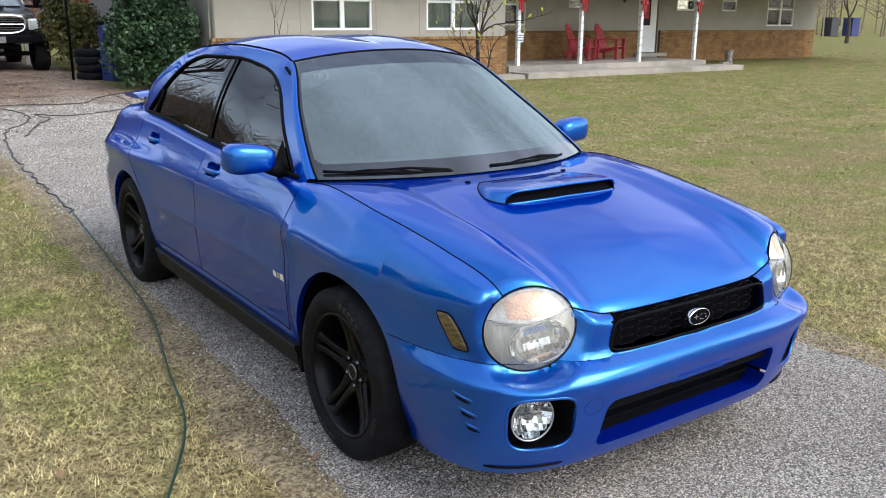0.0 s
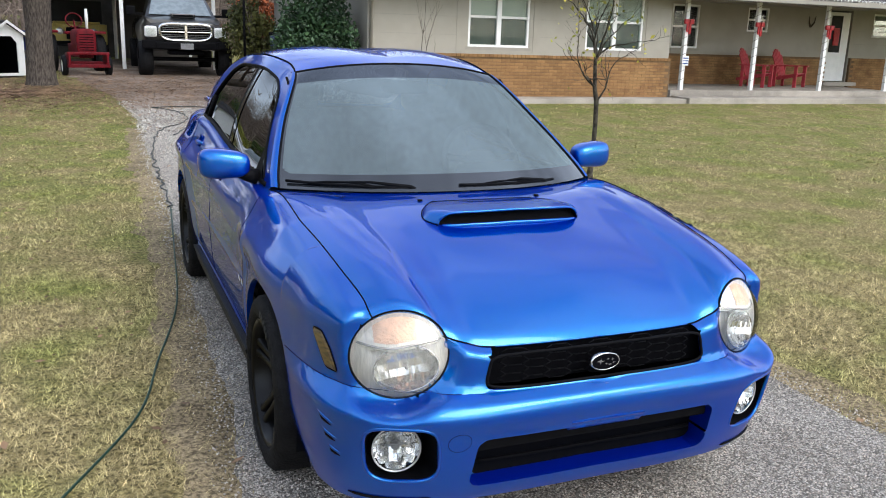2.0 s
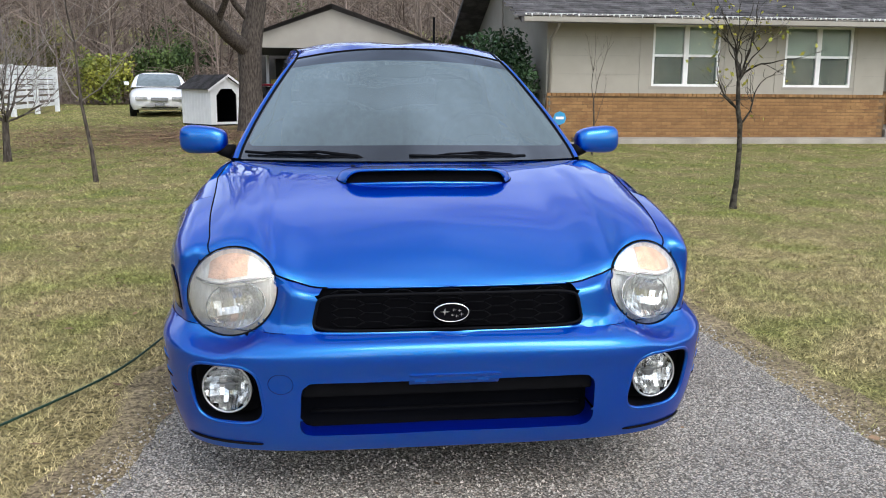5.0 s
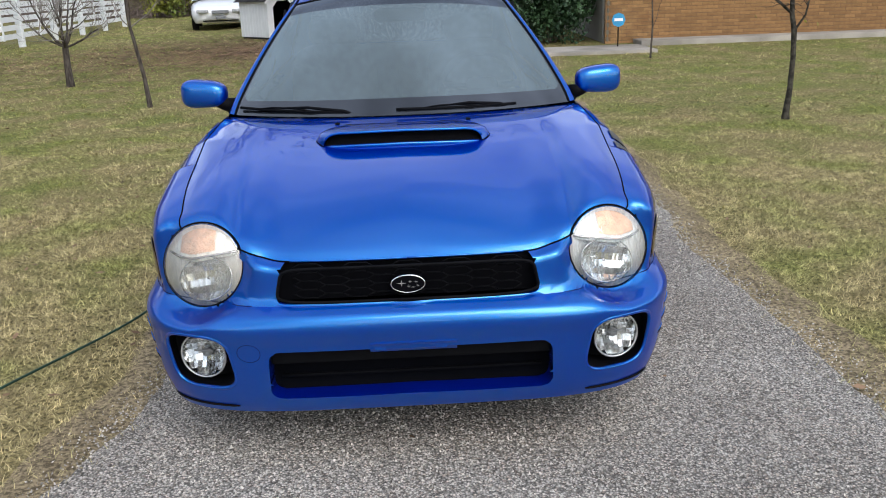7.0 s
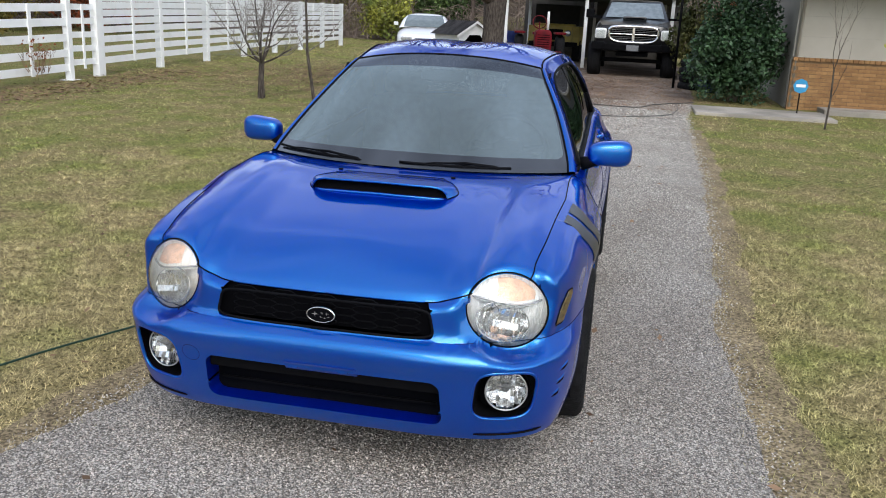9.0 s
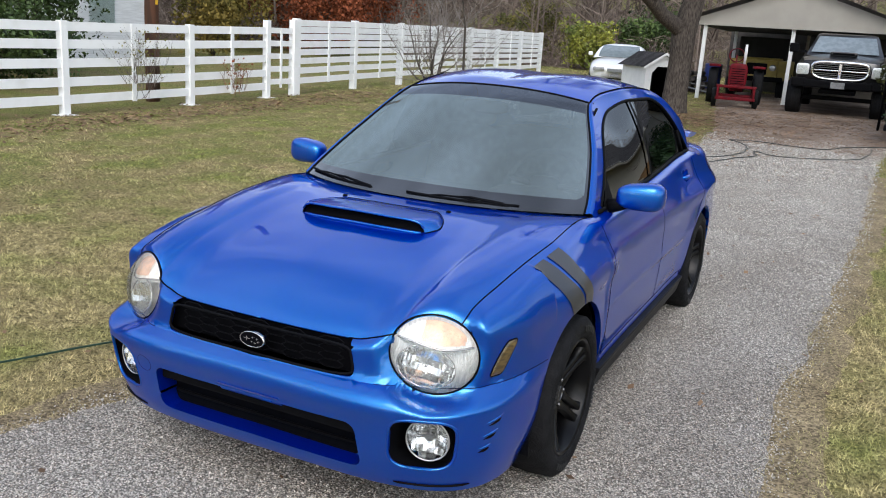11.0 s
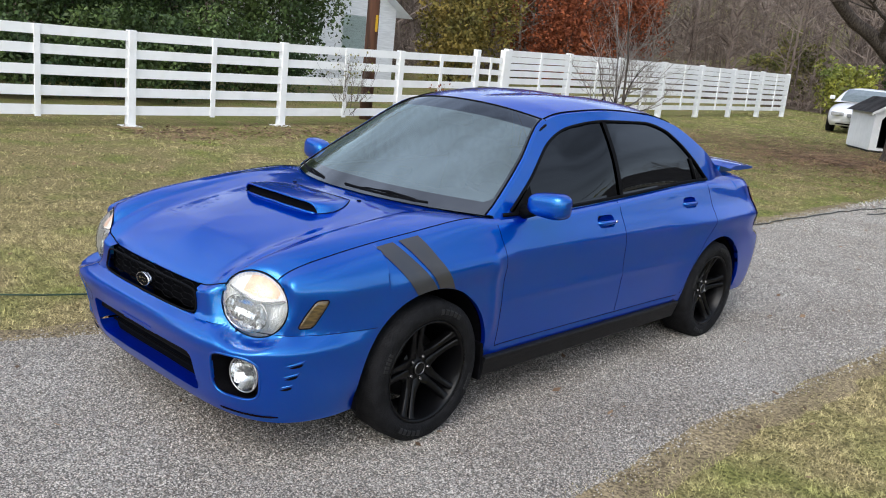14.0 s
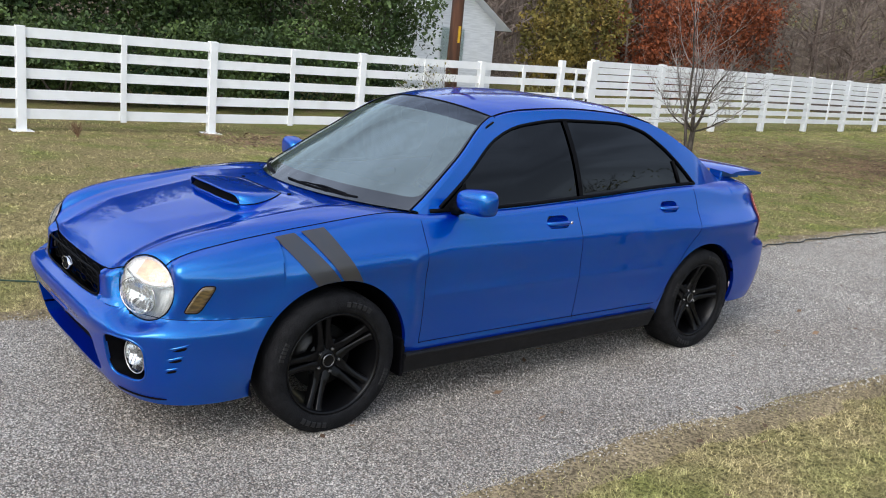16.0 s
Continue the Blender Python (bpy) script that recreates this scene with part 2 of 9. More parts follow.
FENCEW = material("white_fence_vinyl", (0.86, 0.86, 0.85), 0.5, second=(0.76, 0.76, 0.73), scale=3, mix=(0.5, 0.8))
SHINGLE = material("grey_shingle", (0.108, 0.102, 0.102), 0.95, second=(0.062, 0.058, 0.058), scale=4, island=0.3, fine=0.25, fscale=200, bump=0.4, spec=0.15)
BARK = material("grey_bark", (0.105, 0.088, 0.074), 0.95, second=(0.038, 0.031, 0.026), scale=42, stretch=(1, 1, 0.22), bump=1.0, bscale=40, mix=(0.36, 0.64), spec=0.1)
TWIG = material("grey_twig", (0.17, 0.14, 0.12), 0.95, var=0.35, scale=3, island=0.2, spec=0.1)
# near-black that paints the shade of rooms, cabins and roof undersides
INSIDE_SHADE = material("interior_shade", (0.02, 0.02, 0.02), 0.9, var=0.2)

# ---- builders ----
def part(name, bm, mat, parent=None, label="", smooth=False, sharp=None):
    """Links a bmesh as one mesh object, under a thing or a part."""
    me = bpy.data.meshes.new(name)
    if sharp is not None:
        bm.normal_update()
        for e in bm.edges:
            if len(e.link_faces) == 2 and e.calc_face_angle(0) > radians(sharp):
                e.smooth = False
        smooth = True
    bm.to_mesh(me)
    bm.free()
    if smooth:
        me.polygons.foreach_set("use_smooth", [True] * len(me.polygons))
    for k in (mat if isinstance(mat, (list, tuple)) else [mat]):
        me.materials.append(k)
    ob = new(name, me)
    ob.parent = parent
    if label:
        ob["label"] = label
    return ob


def raw(name, verts, faces, mat, parent=None, label="", smooth=False):
    """Links a mesh from computed arrays."""
    me = bpy.data.meshes.new(name)
    verts, faces = np.asarray(verts, dtype=np.float32), np.asarray(faces, dtype=np.int32)
    k = faces.shape[1]
    me.vertices.add(len(verts))
    me.vertices.foreach_set("co", verts.ravel())
    me.loops.add(faces.size)
    me.loops.foreach_set("vertex_index", faces.ravel())
    me.polygons.add(len(faces))
    me.polygons.foreach_set("loop_start", np.arange(0, faces.size, k, dtype=np.int32))
    me.polygons.foreach_set("loop_total", np.full(len(faces), k, dtype=np.int32))
    me.polygons.foreach_set("use_smooth", np.full(len(faces), bool(smooth)))
    me.update(calc_edges=True)
    for q in (mat if isinstance(mat, (list, tuple)) else [mat]):
        me.materials.append(q)
    ob = new(name, me)
    ob.parent = parent
    if label:
        ob["label"] = label
    return ob


def empty(name, at, label, category, group="", turn=0.0):
    e = new(name)
    e.empty_display_size = 0.2
    e.matrix_world = pose(*at, 0, 0, turn)
    return tagged(e, label, category, group)


def box(bm, x0, x1, y0, y1, z0, z1, bevel=0.0, m=None):
    """Adds a box, bevelled if asked, to a bmesh."""
    r = bmesh.ops.create_cube(bm, size=1.0)
    vs = r["verts"]
    for v in vs:
        v.co = Vector((x0 + (v.co.x + 0.5) * (x1 - x0), y0 + (v.co.y + 0.5) * (y1 - y0), z0 + (v.co.z + 0.5) * (z1 - z0)))
        if m:
            v.co = m @ v.co
    if bevel:
        es = list({e for v in vs for e in v.link_edges})
        bmesh.ops.bevel(bm, geom=es, offset=bevel, segments=2, affect="EDGES", profile=0.6)
    return vs


def slab(name, x0, x1, y0, y1, z0, z1, mat, parent=None, label="", bevel=0.0):
    bm = bmesh.new()
    box(bm, x0, x1, y0, y1, z0, z1, bevel)
    return part(name, bm, mat, parent, label)


def tube(bm, pts, radii, seg=8, cap=True):
    """Adds a tapering tube along points."""
    pts = [Vector(p) for p in pts]
    if not isinstance(radii, (list, tuple)):
        radii = [radii] * len(pts)
    rings, side = [], None
    for i, p in enumerate(pts):
        d = (pts[min(i + 1, len(pts) - 1)] - pts[max(i - 1, 0)]).normalized()
        if side is None:
            side = d.orthogonal().normalized()
        side = (side - d * side.dot(d)).normalized()
        up = d.cross(side)
        rings.append([bm.verts.new(p + (side * math.cos(a) + up * math.sin(a)) * radii[i]) for a in (2 * math.pi * k / seg for k in range(seg))])
    for a, b in zip(rings, rings[1:]):
        for k in range(seg):
            bm.faces.new((a[k], a[(k + 1) % seg], b[(k + 1) % seg], b[k]))
    if cap:
        bm.faces.new(rings[0][::-1])
        bm.faces.new(rings[-1])


def lathe(bm, prof, seg=32, axis="x", at=(0, 0, 0)):
    """Adds a body of revolution; prof: (along the axis, radius)."""
    rings = []
    for a, r in prof:
        ring = []
        for k in range(seg):
            t = 2 * math.pi * k / seg
            c, s = r * math.cos(t), r * math.sin(t)
            p = {"x": (a, c, s), "y": (c, a, s), "z": (c, s, a)}[axis]
            ring.append(bm.verts.new(Vector(p) + Vector(at)))
        rings.append(ring)
    for a, b in zip(rings, rings[1:]):
        for k in range(seg):
            bm.faces.new((a[k], a[(k + 1) % seg], b[(k + 1) % seg], b[k]))
    return rings


# ---- ground ----
def rise(x, y):
    """Height of the ground: level round the car, rising to the house, falling to the fence."""
    a = np.interp(y, [-50, 4, 7, 10, 14, 18, 22, 32, 44, 80, 130, 400], [0, 0, 0.03, 0.08, 0.18, 0.24, 0.29, 0.36, 0.7, 6.0, 15, 40])
    return a + np.interp(x, [-400, -90, -45, -22, -11, -3, 100], [30, 9, 2.5, -0.1, -0.17, 0, 0])


def sheet(name, xs, ys, mat, lift=0.0):
    X, Y = np.meshgrid(xs, ys)
    Z = rise(X, Y) + lift
    n, k = len(ys), len(xs)
    i = np.arange(n * k).reshape(n, k)
    f = np.stack([i[:-1, :-1], i[:-1, 1:], i[1:, 1:], i[1:, :-1]], -1).reshape(-1, 4)
    return raw(name, np.stack([X, Y, Z], -1).reshape(-1, 3), f, mat, smooth=True)


gx = np.concatenate([-np.geomspace(900, 16, 16), np.arange(-15, 33, 0.75), np.geomspace(34, 900, 14)])
gy = np.concatenate([-np.geomspace(900, 13, 16), np.arange(-12, 42, 0.75), np.geomspace(43, 900, 14)])
FLOOR = material("forest_floor", (0.15, 0.115, 0.08), 0.95, second=(0.085, 0.065, 0.045), scale=0.6, fine=0.3, fscale=6, bump=0.5, spec=0.1)
tagged(sheet("ground", gx, gy, GRASS), "dry winter lawn of tan and green grass", "lawn", kind="structure")


def edge_left(y):
    return np.interp(y, [-7, -4, -2.2, -1.2, 0, 2, 4.6, 7, 10, 13, 22], [-3.6, -2.2, -1.22, -1.02, -0.98, -0.93, -0.87, -0.85, -0.75, -0.95, -2.4])


def edge_right(y):
    return np.interp(y, [-7, -4, -2, -1.4, 0, 0.7, 5, 9, 11, 13, 22], [3.8, 2.4, 1.66, 1.66, 1.60, 1.68, 1.93, 2.02, 2.1, 2.35, 2.7])


def strip(name, y0, y1, step, mat, lift, wob, cols=14):
    ys = np.arange(y0, y1 + step / 2, step)
    rows = []
    for y in ys:
        a = edge_left(y) + wob * (noise.noise((y * 2.1, 3.1, 0)) + 0.7 * noise.noise((y * 7.3, 9.0, 0)))
        b = edge_right(y) + wob * (noise.noise((y * 2.3, 17.0, 0)) + 0.7 * noise.noise((y * 7.9, 29.0, 0)))
        x = np.linspace(a, b, cols)
        dip = np.zeros(cols)
        dip[[0, -1]] = lift + 0.008
        rows.append(np.stack([x, np.full(cols, y), rise(x, y) + lift - dip], -1))
    v = np.concatenate(rows)
    i = np.arange(len(v)).reshape(len(ys), cols)
    f = np.stack([i[:-1, :-1], i[:-1, 1:], i[1:, 1:], i[1:, :-1]], -1).reshape(-1, 4)
    return raw(name, v, f, mat, smooth=True)


VERGE = material("bare_verge", (0.27, 0.212, 0.130), 0.95, second=(0.19, 0.148, 0.090), scale=3.0, fine=0.5, fscale=70, bump=0.8, bscale=70, spec=0.1)
for nm_, edge_, s_, k_ in (("verge", edge_left, -1, 5.0), ("verge", edge_right, 1, 11.0)):
    ys_ = np.arange(-6.0, 9.0, 0.08)
    v_ = []
    for y in ys_:
        w_ = 0.13 + 0.16 * noise.noise((y * 1.7, k_, 0)) + 0.08 * noise.noise((y * 6.1, k_, 3.0))
        x = float(edge_(y)) + s_ * np.array([-0.15, -0.05, w_ * 0.5, w_])
        v_.append(np.stack([x, np.full(4, y), rise(x, y) + np.array([0.002, 0.006, 0.006, -0.004])], -1))
    i_ = np.arange(len(ys_) * 4).reshape(-1, 4)
    tagged(raw(nm_, np.concatenate(v_), np.stack([i_[:-1, :-1], i_[:-1, 1:], i_[1:, 1:], i_[1:, :-1]], -1).reshape(-1, 4), VERGE, smooth=True), "bare brown soil between gravel and grass", "verge", kind="structure")

tagged(strip("driveway", -9.0, 12.6, 0.1, GRAVEL, 0.012, 0.07), "pale grey chip-seal gravel driveway", "driveway", kind="structure")
tagged(strip("dirt_apron", 11.3, 27.0, 0.2, DIRT, 0.016, 0.12), "bare brown dirt strewn with leaves before the carport", "dirt", kind="structure")

tagged(sheet("forest_floor", np.arange(-120, 61, 4.0), np.concatenate([np.arange(37, 60, 2.0), np.arange(60, 200, 10.0)]), FLOOR, 0.03), "brown leaf-strewn floor of the woods", "ground", kind="structure")
tagged(sheet("forest_floor", np.concatenate([np.arange(-200, -40, 10.0), np.arange(-40, -22.9, 2.0)]), np.arange(-30, 37.1, 2.0), FLOOR, 0.03), "brown leaf-strewn ground beyond the fence", "ground", kind="structure")

# ---- house ----
PANE = glass_material("window_glass", (0.86, 0.90, 0.88), ior=1.3)
LOWBLIND = material("dark_green_screen", (0.105, 0.12, 0.11), 0.8, var=0.15, scale=3)
BLIND = material("pale_green_blind", (0.42, 0.46, 0.41), 0.8, var=0.12, scale=3, stretch=(1, 1, 14))
TRIMG = material("grey_trim_paint", (0.30, 0.275, 0.235), 0.7, var=0.1, scale=4)
GUTTER = material("beige_gutter", (0.29, 0.265, 0.225), 0.5, var=0.12, scale=3)
REDP = material("faded_red_plastic", (0.44, 0.035, 0.05), 0.5, var=0.25, scale=6)
BOW = material("red_ribbon", (0.42, 0.008, 0.014), 0.5, var=0.3, scale=20)
HY, HB = 12.98, 15.6
house = empty("house", (4.0, HY, 0.12), "single-storey ranch house, taupe siding over tan brick", "house")
HM = house.matrix_world.copy()


def hpart(ob, parent=house):
    """Keeps world coordinates for parts of the house."""
    ob.matrix_parent_inverse = HM.inverted() if parent is house else Matrix()
    return ob


def wall_with(name, x0, x1, z0, z1, y0, y1, holes, mat):
    """A wall along x with rectangular openings that go through."""
    bm = bmesh.new()
    xs = sorted({x0, x1, *[h[0] for h in holes], *[h[1] for h in holes]})
    zs = sorted({z0, z1, *[h[2] for h in holes], *[h[3] for h in holes]})
    vs = {(x, z): bm.verts.new((x, y0, z)) for x in xs for z in zs}
    for a, b in zip(xs, xs[1:]):
        for c, d in zip(zs, zs[1:]):
            if not any(h[0] < (a + b) / 2 < h[1] and h[2] < (c + d) / 2 < h[3] for h in holes):
                bm.faces.new((vs[a, c], vs[b, c], vs[b, d], vs[a, d]))
    bmesh.ops.delete(bm, geom=[v for v in bm.verts if not v.link_faces], context="VERTS")
    r = bmesh.ops.extrude_face_region(bm, geom=bm.faces[:])
    for v in r["geom"]:
        if isinstance(v, bmesh.types.BMVert):
            v.co.y = y1
    bmesh.ops.recalc_face_normals(bm, faces=bm.faces)
    return hpart(part(name, bm, mat, house))


def window(x0, x1, z0, z1, y, cols=2, dark=False):
    bm = bmesh.new()
    f = 0.05
    for a, b, c, d in ((x0, x0 + f, z0, z1), (x1 - f, x1, z0, z1), (x0 + f, x1 - f, z0, z0 + f), (x0 + f, x1 - f, z1 - f, z1)):
        box(bm, a, b, y - 0.02, y + 0.07, c, d)
    for k in range(1, cols):
        xm = x0 + (x1 - x0) * k / cols
        box(bm, xm - 0.05, xm + 0.05, y - 0.022, y + 0.068, z0 + f, z1 - f)
    w = hpart(part("window", bm, WHITE, house, "white double-hung window, blinds or a dark sheet behind the panes"))
    for k in range(cols):
        a, b = x0 + (x1 - x0) * k / cols, x0 + (x1 - x0) * (k + 1) / cols
        zm = (z0 + z1) / 2
        bm = bmesh.new()
        box(bm, a + 0.05, b - 0.05, y - 0.01, y + 0.05, zm - 0.025, zm + 0.025)
        part("meeting_rail", bm, WHITE, w)
        for c, d in ((z0 + f, zm - 0.025), (zm + 0.025, z1 - f)):
            bm = bmesh.new()
            box(bm, a + 0.05, b - 0.05, y + 0.020, y + 0.026, c, d)
            part("pane", bm, PANE, w)
        # dark windows: near-black sheets paint the unlit room in place of blinds
        for c, d, mt in ((zm, z1, INSIDE_SHADE if dark else BLIND), (z0, zm - 0.002, INSIDE_SHADE if dark else LOWBLIND)):
            bm = bmesh.new()
            box(bm, a + 0.03, b - 0.03, y + 0.05, y + 0.06, c, d)
            part("pane_backing", bm, mt, w)
    bm = bmesh.new()
    box(bm, x0 - 0.06, x1 + 0.06, y - 0.035, y + 0.02, z0 - 0.06, z0)
    part("window_sill", bm, TRIMG, w)
    return w


WINS = [(6.17, 7.62, 1.27, 2.52), (9.05, 10.56, 1.27, 2.52)]
wall_with("wall", 3.95, 11.34, 1.09, 2.72, HY, HY + 0.16, WINS, SIDING)
for w in WINS:
    window(*w, HY + 0.03)
BW = [(13.3, 14.2, 1.35, 2.5, 1), (15.85, 16.6, 1.85, 2.5, 1), (20.6, 21.5, 1.82, 2.5, 1), (22.9, 23.7, 1.82, 2.5, 1), (25.45, 27.05, 1.33, 2.5, 2)]
DOOR = (18.8, 19.75, 0.5, 2.55)
wall_with("wall", 11.34, 28.3, 0.05, 2.72, HB, HB + 0.16, [b[:4] for b in BW] + [DOOR], SIDING)
for b in BW:
    window(*b[:4], HB + 0.03, b[4], dark=b[0] < 17)
for x in (3.95, 11.18):
    y1 = 22.2 if x < 5 else HB + 0.16
    bm = bmesh.new()
    box(bm, x, x + 0.16, HY + 0.16, y1, 0.05, 2.72)
    if x < 5:
        f = [bm.verts.new((x + 0.05, a, b)) for a, b in ((12.98, 2.72), (22.2, 2.72), (17.6, 4.5))]
        bm.faces.new(f)
    hpart(part("wall", bm, SIDING, house))
for nm, b in (("wall", (28.3, 28.46, HB, 22.2)), ("wall", (3.95, 28.46, 22.2, 22.36))):
    hpart(slab(nm, b[0], b[1], b[2], b[3], 0.05, 2.72, SIDING, house))
# joints of the siding boards, as battens proud of the wall
for z in (1.50, 1.87, 2.24):
    segs = [3.95] + [v for w in WINS for v in w[:2]] + [11.34]
    for a, b in zip(segs[::2], segs[1::2]):
        hpart(slab("board_edge", a, b, HY - 0.010, HY, z, z + 0.012, TRIMG, house))
    hpart(slab("board_edge", 19.9, 28.3, HB - 0.010, HB, z + 0.1, z + 0.112, TRIMG, house))
for x in (5.9, 7.72, 8.85, 10.64):
    hpart(slab("window_casing", x, x + 0.16, HY - 0.012, HY, 1.16, 2.60, SIDING, house))
# brick base: backing, cap course and bricks
hpart(slab("brick_backing", 3.95, 11.36, HY - 0.075, HY, 0.08, 1.075, MORTAR, house))
hpart(slab("brick_backing", 11.36, 18.8, HB - 0.08, HB, 0.30, 1.20, MORTAR, house))
hpart(slab("brick_backing", 19.8, 28.33, HB - 0.08, HB, 0.10, 1.20, MORTAR, house))
# eaves, roof and gutter
hpart(slab("soffit", 3.3, 28.9, 12.28, 13.2, 2.58, 2.61, GUTTER, house))
hpart(slab("porch_ceiling", 11.35, 28.9, 13.2, HB, 2.58, 2.61, SIDING, house))
bm = bmesh.new()
box(bm, 3.3, 28.9, 12.20, 12.31, 2.47, 2.60, 0.012)
hpart(part("gutter", bm, GUTTER, house))
RI = (4.55 - 2.60) / (17.6 - 12.28)
bm = bmesh.new()
for (ya, za), (yb, zb) in (((12.22, 2.575), (17.6, 4.55)), ((17.6, 4.55), (22.98, 2.575))):
    v = [bm.verts.new(p) for p in ((3.25, ya, za), (28.95, ya, za), (28.95, yb, zb), (3.25, yb, zb), (3.25, ya, za - 0.12), (28.95, ya, za - 0.12), (28.95, yb, zb - 0.12), (3.25, yb, zb - 0.12))]
    for q in ((0, 1, 2, 3), (7, 6, 5, 4), (0, 4, 5, 1), (3, 7, 4, 0), (1, 5, 6, 2)):
        bm.faces.new([v[i] for i in q])
roof = hpart(part("roof", bm, SHINGLE, house))
vs_, fs_ = [], []
rng = random.Random(5)
for r in range(38):
    y = 12.20 + r * 0.142
    z = 2.575 + (y - 12.22) * RI + 0.006
    x = 3.22 - rng.random() * 0.2
    while x < 16.0:
        w = rng.uniform(0.2, 0.36)
        k = len(vs_)
        h = 0.010 + rng.random() * 0.010
        vs_ += [(x, y, z + h), (x + w - 0.006, y, z + h), (x + w - 0.006, y + 0.155, z + 0.155 * RI + 0.002), (x, y + 0.155, z + 0.155 * RI + 0.002), (x, y, z - 0.004), (x + w - 0.006, y, z - 0.004)]
        fs_ += [(k, k + 1, k + 2, k + 3), (k + 4, k + 5, k + 1, k)]
        x += w
sh = hpart(raw("shingles", vs_, fs_, SHINGLE, roof))
sh.matrix_parent_inverse = Matrix()
tagged(sh, kind="stuff")
# string of white lights along the eave
bm = bmesh.new()
tube(bm, [(3.3, 12.18, 2.622), (16.0, 12.18, 2.622), (28.8, 12.18, 2.622)], 0.005, 4)
lights = hpart(part("string_lights", bm, WHITE, house, "white icicle light string on the eave"))
clips = []
for d in (0.05, 0.07, 0.03):
    me = bpy.data.meshes.new("bulb")
    me.from_pydata([(0, 0, 0), (0.055, 0, 0), (0.03, 0, -d), (0.0275, -0.02, 0), (0.0275, -0.01, -d * 0.8)], [], [(0, 2, 4), (0, 4, 3), (1, 4, 2), (1, 3, 4), (0, 3, 1)])
    me.materials.append(WHITE)
    clips.append(me)
x = 3.3
while x < 28.8:
    ob = new("bulb", rng.choice(clips))
    ob.parent = lights
    ob.location = (x, 12.182, 2.622 + 0.008 * rng.random())
    x += 0.115
bm = bmesh.new()
tube(bm, [(4.02, 12.26, 2.50), (4.02, 12.45, 2.38), (4.02, 12.93, 2.20), (4.0, 12.93, 0.2)], 0.035, 8)
hpart(part("downspout", bm, GUTTER, house, smooth=True))
bm = bmesh.new()
box(bm, 3.88, 3.93, 17.5, 17.6, 0.1, 3.6, 0.01)
hpart(part("vent_pipe", bm, TRIMG, house))
bm = bmesh.new()
box(bm, 3.89, 3.96, 16.7, 17.0, 2.15, 2.55)
hpart(part("meter_box", bm, TRIMG, house))
# porch posts with bows
for i, x in enumerate((11.76, 13.87, 16.1, 18.39)):
    bm = bmesh.new()
    box(bm, x - 0.045, x + 0.045, HY - 0.045, HY + 0.045, 0.40, 2.58, 0.006)
    post = hpart(part("porch_post", bm, WHITE, house, "white post wound with a string of lights"))
    bm = bmesh.new()
    pts = []
    for k in range(120):
        a = k * 0.55
        pts.append((x + 0.066 * math.cos(a), HY + 0.066 * math.sin(a), 0.52 + k * 0.0170))
    tube(bm, pts, 0.007, 4)
    part("light_string", bm, TRIMG, post)
    bm = bmesh.new()
    for a, b, c in ((-0.07, 0.03, 0.05), (0.07, 0.03, 0.05)):
        box(bm, x + a - 0.06, x + a + 0.06, HY - 0.13, HY - 0.07, 1.92, 2.03, 0.02)
    box(bm, x - 0.06, x - 0.01, HY - 0.11, HY - 0.08, 1.74, 1.94, 0.008)
    box(bm, x + 0.01, x + 0.07, HY - 0.11, HY - 0.08, 1.70, 1.94, 0.008)
    part("bow", bm, BOW, post, "red ribbon bow")
    if i == 0:
        bm = bmesh.new()
        box(bm, x - 0.09, x + 0.09, HY - 0.10, HY - 0.088, 0.97, 1.19, 0.003)
        sg = part("notice", bm, WHITE, post, "small white notice with unreadable lines")
        for z, h in ((1.14, 0.03), (1.08, 0.025), (1.02, 0.03)):
            bm = bmesh.new()
            box(bm, x - 0.075, x + 0.075, HY - 0.104, HY - 0.101, z - h / 2, z + h / 2)
            part("text_bar", bm, material("blue_print", (0.05, 0.08, 0.25), 0.6), sg)
# front door
bm = bmesh.new()
box(bm, 18.86, 19.70, HB + 0.03, HB + 0.08, 0.52, 2.5, 0.004)
fd = hpart(part("front_door", bm, WHITE, house, "white door with a dark glass pane and red bow"))
bm = bmesh.new()
box(bm, 18.98, 19.40, HB + 0.018, HB + 0.03, 1.35, 2.4)
part("door_glass", bm, INSIDE_SHADE, fd)
bm = bmesh.new()
box(bm, 19.08, 19.30, HB - 0.02, HB + 0.012, 1.55, 2.05, 0.02)
part("wreath", bm, BOW, fd)
hpart(slab("door_step", 18.6, 19.9, HB - 0.32, HB - 0.082, 0.40, 0.50, CONCRETE, house))
bm = bmesh.new()
for sx in (-1, 1):
    tube(bm, [(18.14, HB - 0.02, 2.05), (18.14 + sx * 0.10, HB - 0.05, 2.18), (18.14 + sx * 0.12, HB - 0.06, 2.35)], [0.03, 0.02, 0.006], 6)
tagged(part("antlers", bm, BARK, None), "brown antlers hung on the porch wall", "antlers")
# paving: porch slab, front walk
def pave(name, x0, x1, y0, y1, z1, label):
    bm = bmesh.new()
    box(bm, x0, x1, y0, y1, -0.1, z1, 0.012)
    return tagged(part(name, bm, CONCRETE), label, "paving", kind="structure")


pave("porch_floor", 11.38, 18.8, 12.84, HB - 0.09, 0.40, "pale concrete porch slab, one step high")
pave("pavement", 11.4, 19.6, 12.12, 12.82, 0.27, "pale concrete slab before the porch")
pave("pavement", 4.5, 11.38, 12.2, 12.86, 0.235, "narrow concrete walk along the brick wall")
pave("pavement", 2.15, 4.48, 11.0, 12.4, 0.165, "worn concrete landing by the shrub")


